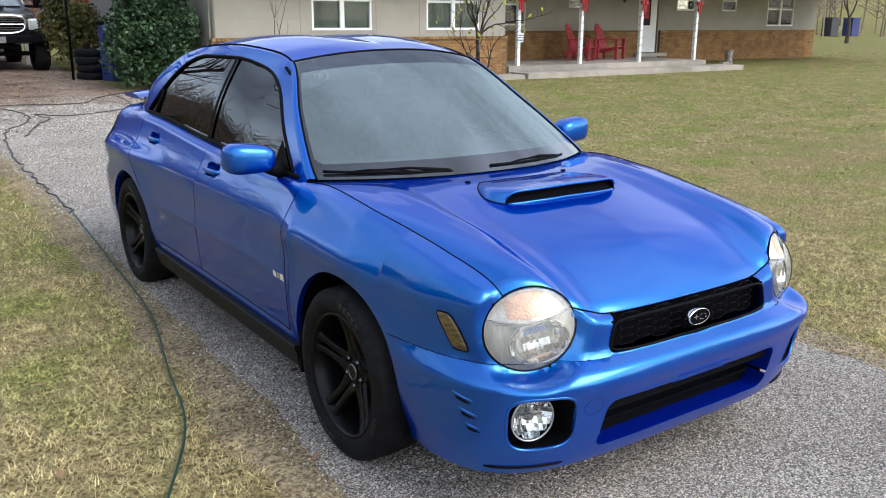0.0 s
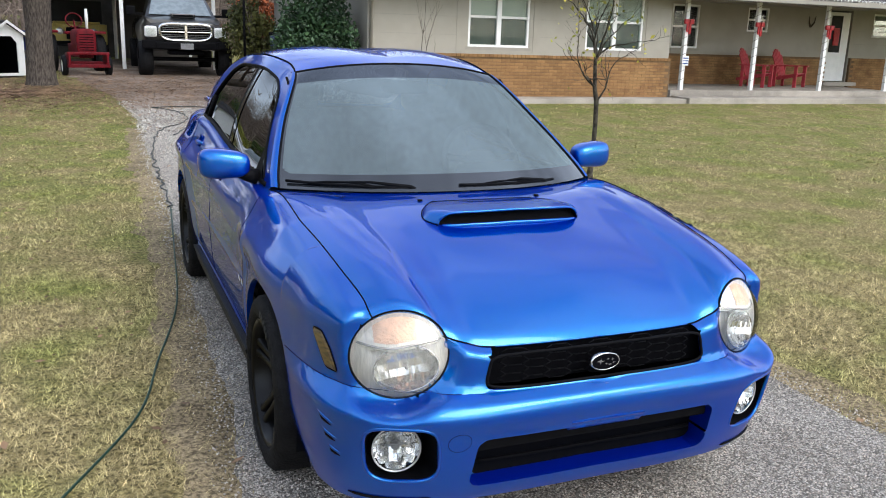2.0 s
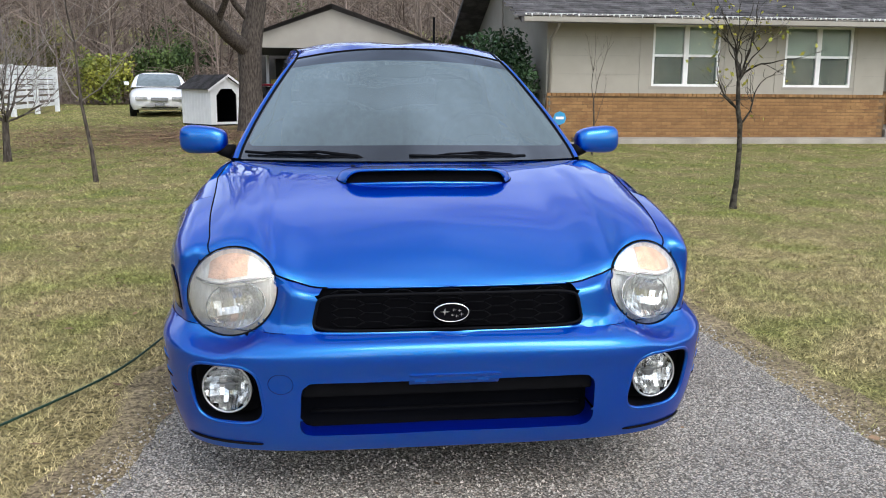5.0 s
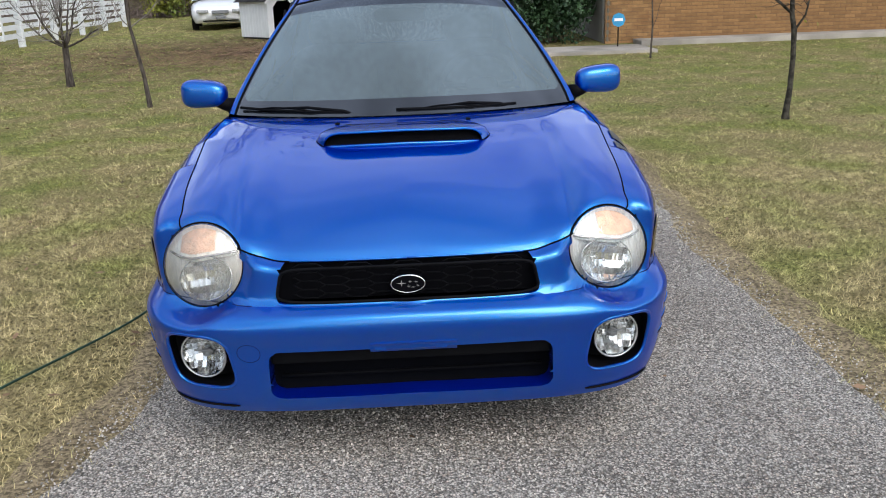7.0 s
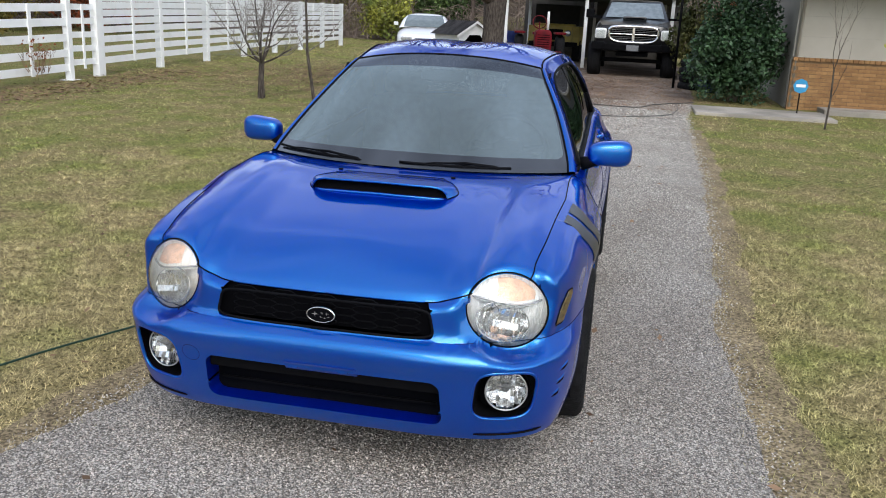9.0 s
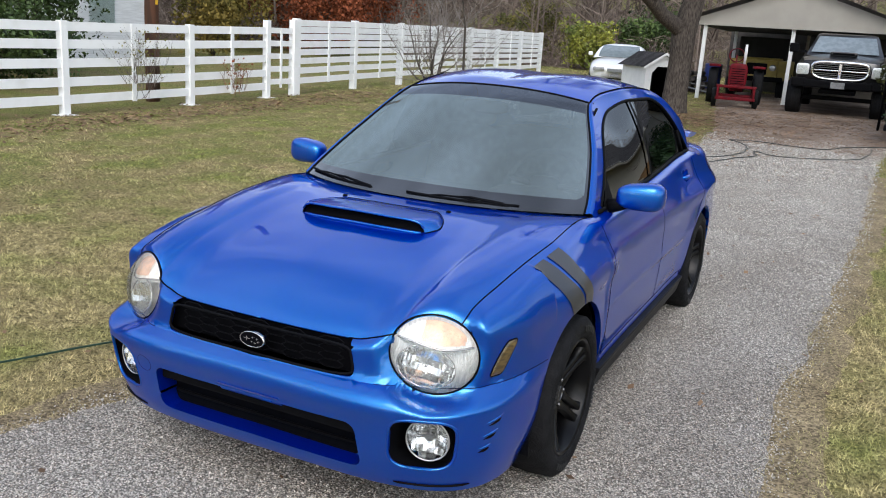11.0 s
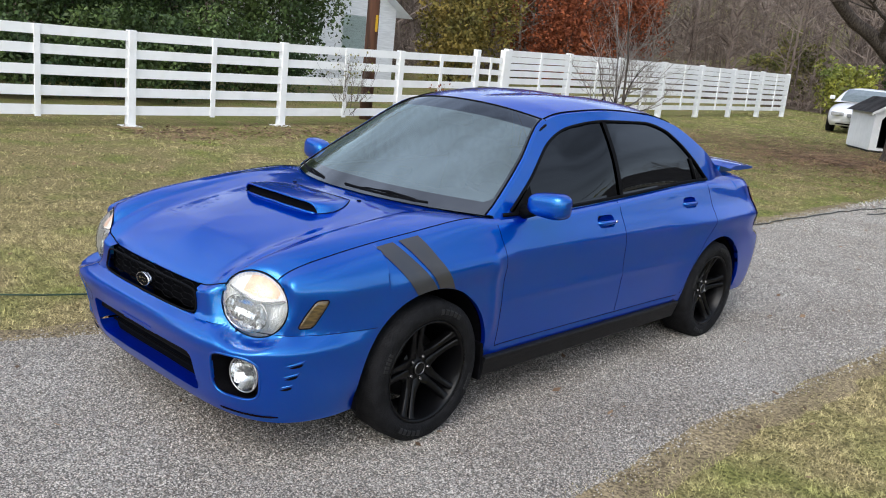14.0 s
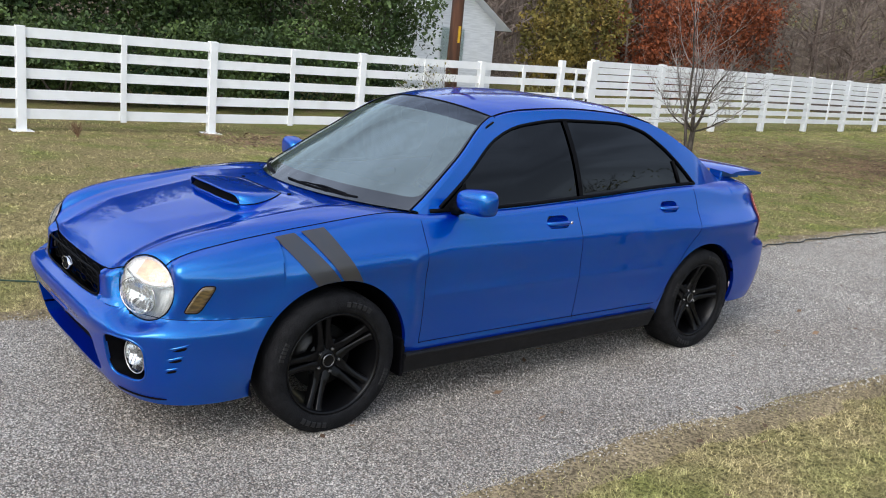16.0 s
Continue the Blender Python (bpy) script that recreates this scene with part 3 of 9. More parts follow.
def garden_chair(x, y, turn):
    """A slatted garden chair: fan-shaped reclined back, sloping seat, broad arms."""
    ch = empty("garden_chair", (x, y, 0.40), "faded red plastic garden armchair with a fan-shaped slatted back", "chair", "porch chairs", turn)
    lean_ = Matrix.Translation((0, 0.16, 0.26)) @ Matrix.Rotation(radians(-20), 4, "X")

    def p(name, *b, m=None, bev=0.008):
        bm = bmesh.new()
        box(bm, *b, bev, m)
        part(name, bm, REDP, ch)
    for k in range(5):
        y0_ = -0.34 + k * 0.105
        p("seat_slat", -0.25, 0.25, y0_, y0_ + 0.09, 0.0, 0.022, m=Matrix.Translation((0, 0, 0.30)) @ Matrix.Rotation(radians(-10), 4, "X"))
    for k in range(7):
        u = (k - 3) / 3
        bm = bmesh.new()
        h = 0.80 - 0.17 * u * u
        for v in box(bm, -0.036, 0.036, 0, 0.022, 0.0, h, 0.006):
            pass
        for v in bm.verts:
            v.co.x = v.co.x * (0.85 + 0.35 * v.co.z) + u * (0.21 + 0.10 * v.co.z)
            v.co = lean_ @ v.co
        part("back_slat", bm, REDP, ch)
    p("back_rail", -0.26, 0.26, 0.024, 0.05, 0.30, 0.37, m=lean_)
    for s in (-1, 1):
        p("arm", s * 0.32 - 0.065, s * 0.32 + 0.065, -0.40, 0.34, 0.56, 0.585)
        p("leg", s * 0.31 - 0.022, s * 0.31 + 0.022, -0.36, -0.27, 0.0, 0.56)
        p("leg", s * 0.29 - 0.02, s * 0.29 + 0.02, 0.22, 0.30, 0.0, 0.56)
        p("seat_rail", s * 0.265 - 0.014, s * 0.265 + 0.014, -0.38, 0.42, 0.0, 0.075, m=Matrix.Translation((0, 0, 0.235)) @ Matrix.Rotation(radians(-12), 4, "X"))
    return ch


garden_chair(15.35, 14.5, 30)
garden_chair(16.6, 14.6, 24)
tb = empty("side_table", (15.85, 14.75, 0.40), "small red side table between the chairs", "table")
bm = bmesh.new()
box(bm, -0.2, 0.2, -0.2, 0.2, 0.40, 0.43, 0.01)
part("tabletop", bm, REDP, tb)
for sx in (-1, 1):
    for sy in (-1, 1):
        bm = bmesh.new()
        box(bm, sx * 0.16 - 0.02, sx * 0.16 + 0.02, sy * 0.16 - 0.02, sy * 0.16 + 0.02, 0, 0.40)
        part("leg", bm, REDP, tb)
# a boot-shaped stone planter on the grass
bm = bmesh.new()
tube(bm, [(0, 0, 0.12), (0, 0, 0.3), (0.01, 0, 0.50)], [0.11, 0.10, 0.13], 14)
box(bm, -0.34, 0.10, -0.09, 0.09, 0.0, 0.16, 0.04)
bt = part("boot_planter", bm, material("grey_stone", (0.30, 0.27, 0.24), 0.9, second=(0.12, 0.11, 0.10), scale=12, bump=0.4), None, sharp=40)
bt.matrix_world = pose(20.05, 13.0, float(rise(20.05, 13.0)) - 0.005)
tagged(bt, "grey stone planter shaped like a boot", "planter")
for i, (x, c) in enumerate(((59.6, (0.03, 0.03, 0.04)), (62.4, (0.02, 0.03, 0.16)))):
    z = float(rise(x, 34))
    bm = bmesh.new()
    box(bm, -0.5, 0.5, -0.4, 0.4, 0.0, 1.3, 0.04)
    bn = part("wheelie_bin", bm, material("bin_plastic", c, 0.5, var=0.2), None)
    bn.matrix_world = pose(x, 34, z - 0.005)
    tagged(bn, "large dark plastic bin on the lawn", "bin", "bins")
    bm = bmesh.new()
    box(bm, -0.53, 0.53, -0.45, 0.43, 1.305, 1.38, 0.02)
    part("lid", bm, material("bin_lid", c, 0.5, var=0.2), bn)

# ---- the blue saloon ----
def ease(a, b, x):
    t = np.clip((x - a) / (b - a), 0, 1)
    return t * t * (3 - 2 * t)


def curve(xs, ys):
    """A monotone cubic through knots."""
    xs, ys = np.array(xs, float), np.array(ys, float)
    h, d = np.diff(xs), np.diff(ys) / np.diff(xs)
    m = np.zeros(len(xs))
    m[0], m[-1] = d[0], d[-1]
    for i in range(1, len(xs) - 1):
        if d[i - 1] * d[i] > 0:
            w1, w2 = 2 * h[i] + h[i - 1], h[i] + 2 * h[i - 1]
            m[i] = (w1 + w2) / (w1 / d[i - 1] + w2 / d[i])

    def f(x):
        x = np.clip(np.asarray(x, float), xs[0], xs[-1])
        i = np.clip(np.searchsorted(xs, x, side="right") - 1, 0, len(xs) - 2)
        t = (x - xs[i]) / h[i]
        return ((2 * t**3 - 3 * t**2 + 1) * ys[i] + (t**3 - 2 * t**2 + t) * h[i] * m[i] + (-2 * t**3 + 3 * t**2) * ys[i + 1] + (t**3 - t**2) * h[i] * m[i + 1])
    return f


AXLE_F, AXLE_R, HUB_Z = -1.2625, 1.2625, 0.312
YCF, YCR, PNOSE = -1.50, 1.58, 3.1
w_base = curve([-2.1, -1.6, -1.26, -0.85, -0.4, 0.3, 0.9, 1.26, 1.7, 2.2], [0.800, 0.805, 0.822, 0.824, 0.822, 0.824, 0.828, 0.838, 0.832, 0.80])
w_inset = curve([0.15, 0.22, 0.32, 0.45, 0.58, 0.68, 0.76, 0.80, 0.86, 0.93, 1.0], [0.07, 0.045, 0.020, 0.006, 0, 0, 0.008, 0.024, 0.055, 0.085, 0.11])
nose_y = curve([0.15, 0.20, 0.26, 0.32, 0.44, 0.50, 0.532, 0.556, 0.58, 0.66, 0.72, 0.80, 0.90], [-1.975, -2.045, -2.078, -2.098, -2.130, -2.150, -2.142, -2.100, -2.092, -2.085, -2.04, -1.96, -1.85])
tail_y = curve([0.2, 0.35, 0.5, 0.6, 0.64, 0.8, 0.95, 1.02], [2.13, 2.21, 2.24, 2.23, 2.19, 2.17, 2.12, 2.07])
top_nose = curve([0, 0.34, 0.46, 0.495, 0.53, 0.57, 0.64, 0.70, 0.77, 0.80], [0.668, 0.668, 0.692, 0.708, 0.740, 0.760, 0.767, 0.771, 0.794, 0.848])
top_side = curve([-1.5, -1.2, -0.95, -0.75, -0.4, 0.3, 1.2, 1.6, 2.2], [0.860, 0.897, 0.916, 0.904, 0.906, 0.935, 0.985, 0.992, 0.985])
low_side = curve([-1.7, -1.6, -0.9, -0.8, 0.8, 0.9, 1.6, 1.7, 2.2], [0.207, 0.207, 0.26, 0.275, 0.275, 0.26, 0.25, 0.25, 0.25])
round_w = curve([-1.5, -1.1, -0.86, -0.72, 1.25, 1.6, 2.2], [0.050, 0.046, 0.040, 0.028, 0.028, 0.09, 0.10])
round_h = curve([-1.5, -1.1, -0.86, -0.72, 1.25, 1.6, 2.2], [0.07, 0.075, 0.06, 0.03, 0.03, 0.07, 0.07])
nose_rw = curve([0, 0.34, 0.50, 0.62, 0.80], [0.028, 0.03, 0.035, 0.045, 0.07])


tail_p = curve([0.2, 0.58, 0.66, 1.0], [3.9, 3.7, 2.8, 2.8])
nose_p = curve([0.2, 0.50, 0.56, 0.9], [4.3, 4.0, 3.1, 3.1])
low_flare = curve([0.15, 0.22, 0.50, 0.555, 1.0], [0.02, 0.024, 0.02, 0.0, 0.0])


def half_width(y, z):
    r = np.hypot(y - AXLE_F, z - HUB_Z)
    r2 = np.hypot(y - AXLE_R, z - HUB_Z)
    w = w_base(y) - w_inset(z)
    w = w + 0.014 * np.exp(-(((r - 0.35) / 0.10) ** 2)) * ease(0.2, 0.4, z) + 0.013 * np.exp(-(((r2 - 0.34) / 0.12) ** 2)) * ease(0.2, 0.4, z)
    w = w + 0.020 * np.exp(-(((z - 0.735) / 0.06) ** 2)) * ease(-1.66, -1.25, y) * (1 - ease(-0.92, -0.64, y)) - 0.024 * ease(0.70, 0.80, z) * (1 - ease(-1.70, -1.35, y))
    w = w + 0.020 * np.exp(-(((z - 0.77) / 0.05) ** 2)) * ease(0.66, 1.0, y) * (1 - ease(1.75, 2.1, y))
    w = w + 0.008 * np.exp(-(((y + 0.885 - 0.05 * (0.8 - z)) / 0.022) ** 2)) * ease(0.36, 0.48, z) * (1 - ease(0.70, 0.80, z))
    w = w + low_flare(z) * (1 - ease(-1.75, -1.5, y))
    door = ease(-0.84, -0.72, y) * (1 - ease(0.80, 0.98, y))
    w = w + 0.004 * np.exp(-(((z - 0.553) / 0.020) ** 2)) * door + 0.010 * np.exp(-(((z - 0.306) / 0.022) ** 2)) * (1 - ease(0.80, 0.86, np.abs(y)))
    return w - 0.003 * np.exp(-(((z - 0.655) / 0.07) ** 2)) * ease(-0.9, -0.6, y) * (1 - ease(0.5, 0.9, y))


def shell_raw(u, t):
    """The half body round the car: u 0..1 nose, 1..2 side, 2..3 tail; t from the lower lip to the upper edge."""
    u, t = np.broadcast_arrays(np.asarray(u, float), np.asarray(t, float))
    a = np.clip(u, 0, 1) * math.pi / 2
    c = np.clip(3 - u, 0, 1) * math.pi / 2
    x0 = 0.80 * np.sin(a) ** (2 / PNOSE)
    ys = YCF + (YCR - YCF) * np.clip(u - 1, 0, 1)
    nose, tail = u < 1, u > 2
    zt = np.where(nose, top_nose(x0), np.where(tail, 0.992 - 0.01 * (u - 2), top_side(ys)))
    zl = np.where(nose, 0.207, np.where(tail, 0.25, low_side(ys)))
    rw = np.where(nose, nose_rw(x0), np.where(tail, 0.09, round_w(ys)))
    rh = np.where(nose, nose_rw(x0) * 0.85, np.where(tail, 0.06, round_h(ys)))
    z = zl + (zt - zl) * t
    yf, yr = nose_y(z), tail_y(z)
    pn, pt = nose_p(z), tail_p(z)
    fac_t, cos_t = np.sin(c) ** (2 / pt), np.cos(c) ** (2 / pt)
    fac_n, cos_n = np.sin(a) ** (2 / pn), np.cos(a) ** (2 / pn)
    y = np.where(nose, YCF - (YCF - yf) * cos_n, np.where(tail, YCR + (yr - YCR) * cos_t, ys))
    w = half_width(y, z)
    x = w * np.where(nose, fac_n, np.where(tail, fac_t, 1.0))
    q = np.clip((z - (zt - rh)) / rh, 0, 1)
    d = rw * (1 - np.sqrt(np.maximum(1 - q * q, 0)))
    nx = np.where(nose, fac_n ** (pn - 1) / w, np.where(tail, fac_t ** (pt - 1) / w, 1.0))
    ny = np.where(nose, -(cos_n ** (pn - 1)) / (YCF - yf), np.where(tail, cos_t ** (pt - 1) / (yr - YCR), 0.0))
    k = np.hypot(nx, ny)
    x = np.maximum(x - d * nx / k, 0)
    y = y - d * ny / k
    return np.stack([x, y, z], -1)


SPLIT = 0.552
LAMP_C, LAMP_A, LAMP_B = Vector((0.590, -1.972, 0.648)), 0.140, 0.121
LAMP_2 = Vector((0.030, 0.064, 0.225)).normalized()
LAMP_1 = Vector((0.906, 0.423, 0.0))
LAMP_1 = (LAMP_1 - LAMP_2 * LAMP_1.dot(LAMP_2)).normalized()


def lamp_rim(deg, k=0.96):
    return np.array(LAMP_C + LAMP_1 * (LAMP_A * k * math.cos(radians(deg))) + LAMP_2 * (LAMP_B * k * math.sin(radians(deg))))


# the upper edge of the shell: grille, lamp rim, then a clean line back to the screen
RIM_BACK = 68
U_GRILLE, U_IN, U_CORNER, U_END = 0.195, 0.305, 0.62, 1 + 0.22 / (YCR - YCF)


def bezier(p, n=24):
    t = np.linspace(0, 1, n)[:, None]
    return (1 - t) ** 3 * p[0] + 3 * (1 - t) ** 2 * t * p[1] + 3 * (1 - t) * t * t * p[2] + t**3 * p[3]


g0, g1 = shell_raw(U_GRILLE, 1.0), shell_raw(U_GRILLE - 0.02, 1.0)
r0, r1 = lamp_rim(166), lamp_rim(RIM_BACK)
s0 = shell_raw(U_END, 1.0)
gd = (g0 - g1) / np.linalg.norm(g0 - g1)
leg1 = bezier((g0, g0 + gd * 0.020, r0 + (g0 - r0) * 0.30, r0))
leg2 = np.array([lamp_rim(d) for d in np.linspace(166, RIM_BACK, 30)])
back_u = np.linspace(U_CORNER, U_END, 240)
way_y = shell_raw(back_u, 1.0)[:, 1]
way_y = way_y + (r1[1] - way_y[0]) * np.linspace(1, 0, 240) ** 2
edge_y = [r1[1], -1.86, -1.70, -1.50, s0[1]]
leg3 = np.stack([curve(edge_y, [r1[0], 0.657, 0.675, 0.688, s0[0]])(way_y), way_y, curve(edge_y, [r1[2], 0.779, 0.821, 0.856, s0[2]])(way_y)], -1)
UPPER_U = np.concatenate([np.linspace(U_GRILLE, U_IN, 24), np.linspace(U_IN, U_CORNER, 30)[1:], back_u[1:]])
UPPER = np.concatenate([leg1, leg2[1:], leg3[1:]])


LAMP_N = LAMP_1.cross(LAMP_2)


def lamp_flush(p, u):
    """Draws the body round the headlight into the lamp's plane."""
    q = p - np.array(LAMP_C)
    r = np.hypot(q @ np.array(LAMP_1) / LAMP_A, q @ np.array(LAMP_2) / LAMP_B)
    d = q @ np.array(LAMP_N)
    k = np.where((u > 0.1) & (u < 1.0) & (np.abs(d) < 0.2), 1 - ease(1.0, 1.45, r), 0.0)
    return p - (k * (d + 0.004))[..., None] * np.array(LAMP_N)


def shell(u, t):
    """The raw shell, its upper edge drawn to the hood line."""
    p = shell_raw(u, t)
    u, t = np.broadcast_arrays(np.asarray(u, float), np.asarray(t, float))
    s = np.clip((t - 0.66) / 0.34, 0, 1)
    s = (s * s * (3 - 2 * s)) ** 1.25 * ((u > U_GRILLE) & (u < U_END))
    if not np.any(s):
        return lamp_flush(p, u)
    e = np.stack([np.interp(u, UPPER_U, UPPER[:, i]) for i in range(3)], -1)
    return lamp_flush(p + (e - shell_raw(u, np.ones_like(t))) * s[..., None], u)


@functools.lru_cache
def corner_grid():
    uu, tt_ = np.meshgrid(np.linspace(0.5, 1.35, 90), np.linspace(0.2, 0.995, 61), indexing="ij")
    return uu, tt_, shell(uu, tt_)


def on_corner(y, z):
    """The point of the front corner at a given y and z."""
    uu, tt_, g = corner_grid()
    k = np.argmin((g[..., 1] - y) ** 2 + (g[..., 2] - z) ** 2)
    u, t = float(uu.ravel()[k]), float(tt_.ravel()[k])
    for _ in range(4):
        p, pu, pt = shell(u, t), shell(u + 1e-3, t), shell(u, t + 1e-3)
        m = np.array([[pu[1] - p[1], pt[1] - p[1]], [pu[2] - p[2], pt[2] - p[2]]]) / 1e-3
        d = np.linalg.solve(m, np.array([y - p[1], z - p[2]]))
        u, t = min(1.4, u + float(d[0])), min(0.999, t + float(d[1]))
    return float(shell(u, t)[0])


def on_side(y, z, off=0.0):
    """A point of the flank, side +x."""
    p = shell(1 + (y - YCF) / (YCR - YCF), (z - float(low_side(y))) / float(top_side(y) - low_side(y)))
    return Vector((float(p[0]) + off, float(p[1]), float(p[2])))


def on_nose(x, z, off=0.0):
    """A point of the nose by its x and z."""
    w = float(half_width(-1.8, z))
    q, pn = min(abs(x) / w, 0.999), float(nose_p(z))
    c = (1 - q**pn) ** (1 / pn)
    y = YCF - (YCF - float(nose_y(z))) * c
    n = Vector((q ** (pn - 1) / w * (1 if x > 0 else -1), -(c ** (pn - 1)) / (YCF - float(nose_y(z))), 0)).normalized()
    return Vector((x, y, z)) + n * off, n


def rbox(x, z, cx, cz, hx, hz, r):
    """Signed distance to a rounded box."""
    qx, qz = np.abs(x - cx) - hx + r, np.abs(z - cz) - hz + r
    return np.hypot(np.maximum(qx, 0), np.maximum(qz, 0)) + np.minimum(np.maximum(qx, qz), 0) - r


rear_gap = curve([0.27, 0.38, 0.5, 0.62, 0.76, 0.9, 1.0], [0.84, 0.91, 0.965, 1.05, 1.165, 1.20, 1.19])
def lamp_hole(p):
    q = p - np.array(LAMP_C)
    r = np.hypot(q @ np.array(LAMP_1) / LAMP_A, q @ np.array(LAMP_2) / LAMP_B)
    return np.where((p[..., 1] < -1.6) & (p[..., 0] > 0.3), (r - 1.0) * 0.13, 9.0)


OPENINGS = {
    "lamp": lamp_hole,
    "grille": lambda p: np.where(p[..., 1] < -1.8, rbox(p[..., 0] * (1 + 0.6 * (p[..., 2] - 0.61)), p[..., 2], 0, 0.6145, 0.362, 0.0575, 0.024), 9.0),
    "intake": lambda p: np.where(p[..., 1] < -1.8, rbox(p[..., 0] * (1 + 0.15 * (p[..., 2] - 0.34)), p[..., 2], 0, 0.345, 0.405, 0.083, 0.035), 9.0),
    "fog": lambda p: np.where(p[..., 1] < -1.75, rbox(p[..., 0] - 0.12 * (p[..., 2] - 0.39), p[..., 2], 0.605, 0.388, 0.094, 0.086, 0.04), 9.0),
    "arch": lambda p: np.where(p[..., 0] > 0.5, np.hypot(p[..., 1] - AXLE_F - 0.004, p[..., 2] - HUB_Z + 0.005) - 0.366, 9.0),
    "handle": lambda p: np.where((p[..., 0] > 0.5) & (p[..., 2] > 0.7), np.minimum(rbox(p[..., 1], p[..., 2], 0.037, 0.840, 0.075, 0.030, 0.028), rbox(p[..., 1], p[..., 2], 0.945, 0.880, 0.070, 0.030, 0.028)), 9.0),
    "rear_arch": lambda p: np.where(p[..., 0] > 0.5, np.hypot(p[..., 1] - AXLE_R - 0.008, p[..., 2] - HUB_Z + 0.005) - 0.355, 9.0),
}
LINES = [lambda p: p[..., 2] - SPLIT + 9 * (p[..., 1] > -1.0), lambda p: p[..., 1] + 0.812, lambda p: p[..., 1] - 0.195,
         lambda p: np.where(p[..., 1] > 0.5, p[..., 1] - rear_gap(p[..., 2]), 9.0), lambda p: np.where(p[..., 1] > 1.4, p[..., 2] - 0.625, 9.0)]

fine_end = 1 - np.arccos(np.clip(np.linspace(0.0, 0.52, 30), 0, 1) ** 1.8)[::-1] / (math.pi / 2)
fine_end = np.sort(1 - fine_end)
us = np.concatenate([np.linspace(0, fine_end[0], 56)[:-1], fine_end[:-1], np.linspace(1, 2, 230)[:-1], np.sort(3 - fine_end)[:-1], np.linspace(3 - fine_end[0], 3, 24)])
ts = np.linspace(0, 1, 58)
U, T = np.meshgrid(us, ts, indexing="ij")
U, T = U.copy(), T.copy()
held = np.zeros(U.shape, int)
for no_, f in enumerate([*OPENINGS.values(), *LINES]):
    for _ in range(3):
        p = shell(U, T)
        v = f(p)
        eu, et = 1e-3, 1e-3
        gu, gt = (f(shell(np.clip(U + eu, 0, 3), T)) - v) / eu, (f(shell(U, T + et)) - v) / et
        pu = np.linalg.norm(shell(np.clip(U + eu, 0, 3), T) - p, axis=-1) / eu
        pt = np.linalg.norm(shell(U, T + et) - p, axis=-1) / et
        gu, gt = gu / np.maximum(pu, 1e-6), gt / np.maximum(pt, 1e-6)
        g2 = gu**2 + gt**2
        near = (np.abs(v) < 0.0088) & (g2 > 0.05) & ((held == 0) | (held == no_ + 1)) & (U > 0) & (U < 3) & (T > 0.001) & (T < 0.999)
        s = np.where(near, -v / np.maximum(g2, 0.05), 0)
        U += np.where(near, s * gu / np.maximum(pu, 1e-6), 0)
        T += np.where(near, s * gt / np.maximum(pt, 1e-6), 0)
        held[near] = no_ + 1
BODY = shell(U, T)
nu, nt = U.shape
idx = np.arange(nu * nt).reshape(nu, nt)
tan_u, tan_t = np.gradient(BODY, axis=0), np.gradient(BODY, axis=1)
NORMAL = np.cross(tan_u, tan_t)
NORMAL /= np.maximum(np.linalg.norm(NORMAL, axis=-1, keepdims=True), 1e-12)
if NORMAL[nu // 2, nt // 2, 0] < 0:
    NORMAL = -NORMAL
NORMAL_AT = {(round(p[0], 4), round(p[1], 4), round(p[2], 4)): n for p, n in zip(BODY.reshape(-1, 3).tolist(), NORMAL.reshape(-1, 3).tolist())}
quads = np.stack([idx[:-1, :-1], idx[1:, :-1], idx[1:, 1:], idx[:-1, 1:]], -1).reshape(-1, 4)
PTS = BODY.reshape(-1, 3)
mid = PTS[quads].mean(1)
gone = np.zeros(len(quads), bool)
for f in OPENINGS.values():
    gone |= f(mid) < 0
quads, mid = quads[~gone], mid[~gone]
my, mz = mid[:, 1], mid[:, 2]
kind = np.where(my < -0.812, np.where(mz < SPLIT, 0, 1), np.where(my < 0.195, 2, np.where(my < rear_gap(mz), 3, np.where((my > 1.4) & (mz < 0.625), 5, 4))))
LIP = {"grille": Vector((0, 0.010, 0)), "intake": Vector((0, 0.085, 0)), "fog": Vector((0, 0.012, 0)), "arch": Vector((-0.022, 0, 0)), "rear_arch": Vector((-0.022, 0, 0)), "handle": Vector((-0.03, 0, 0)), "lamp": Vector((-0.01, 0.05, 0))}

car = empty("car", (0, 0, 0), "blue four-door saloon with a hood scoop and black wheels, on gravel", "car")


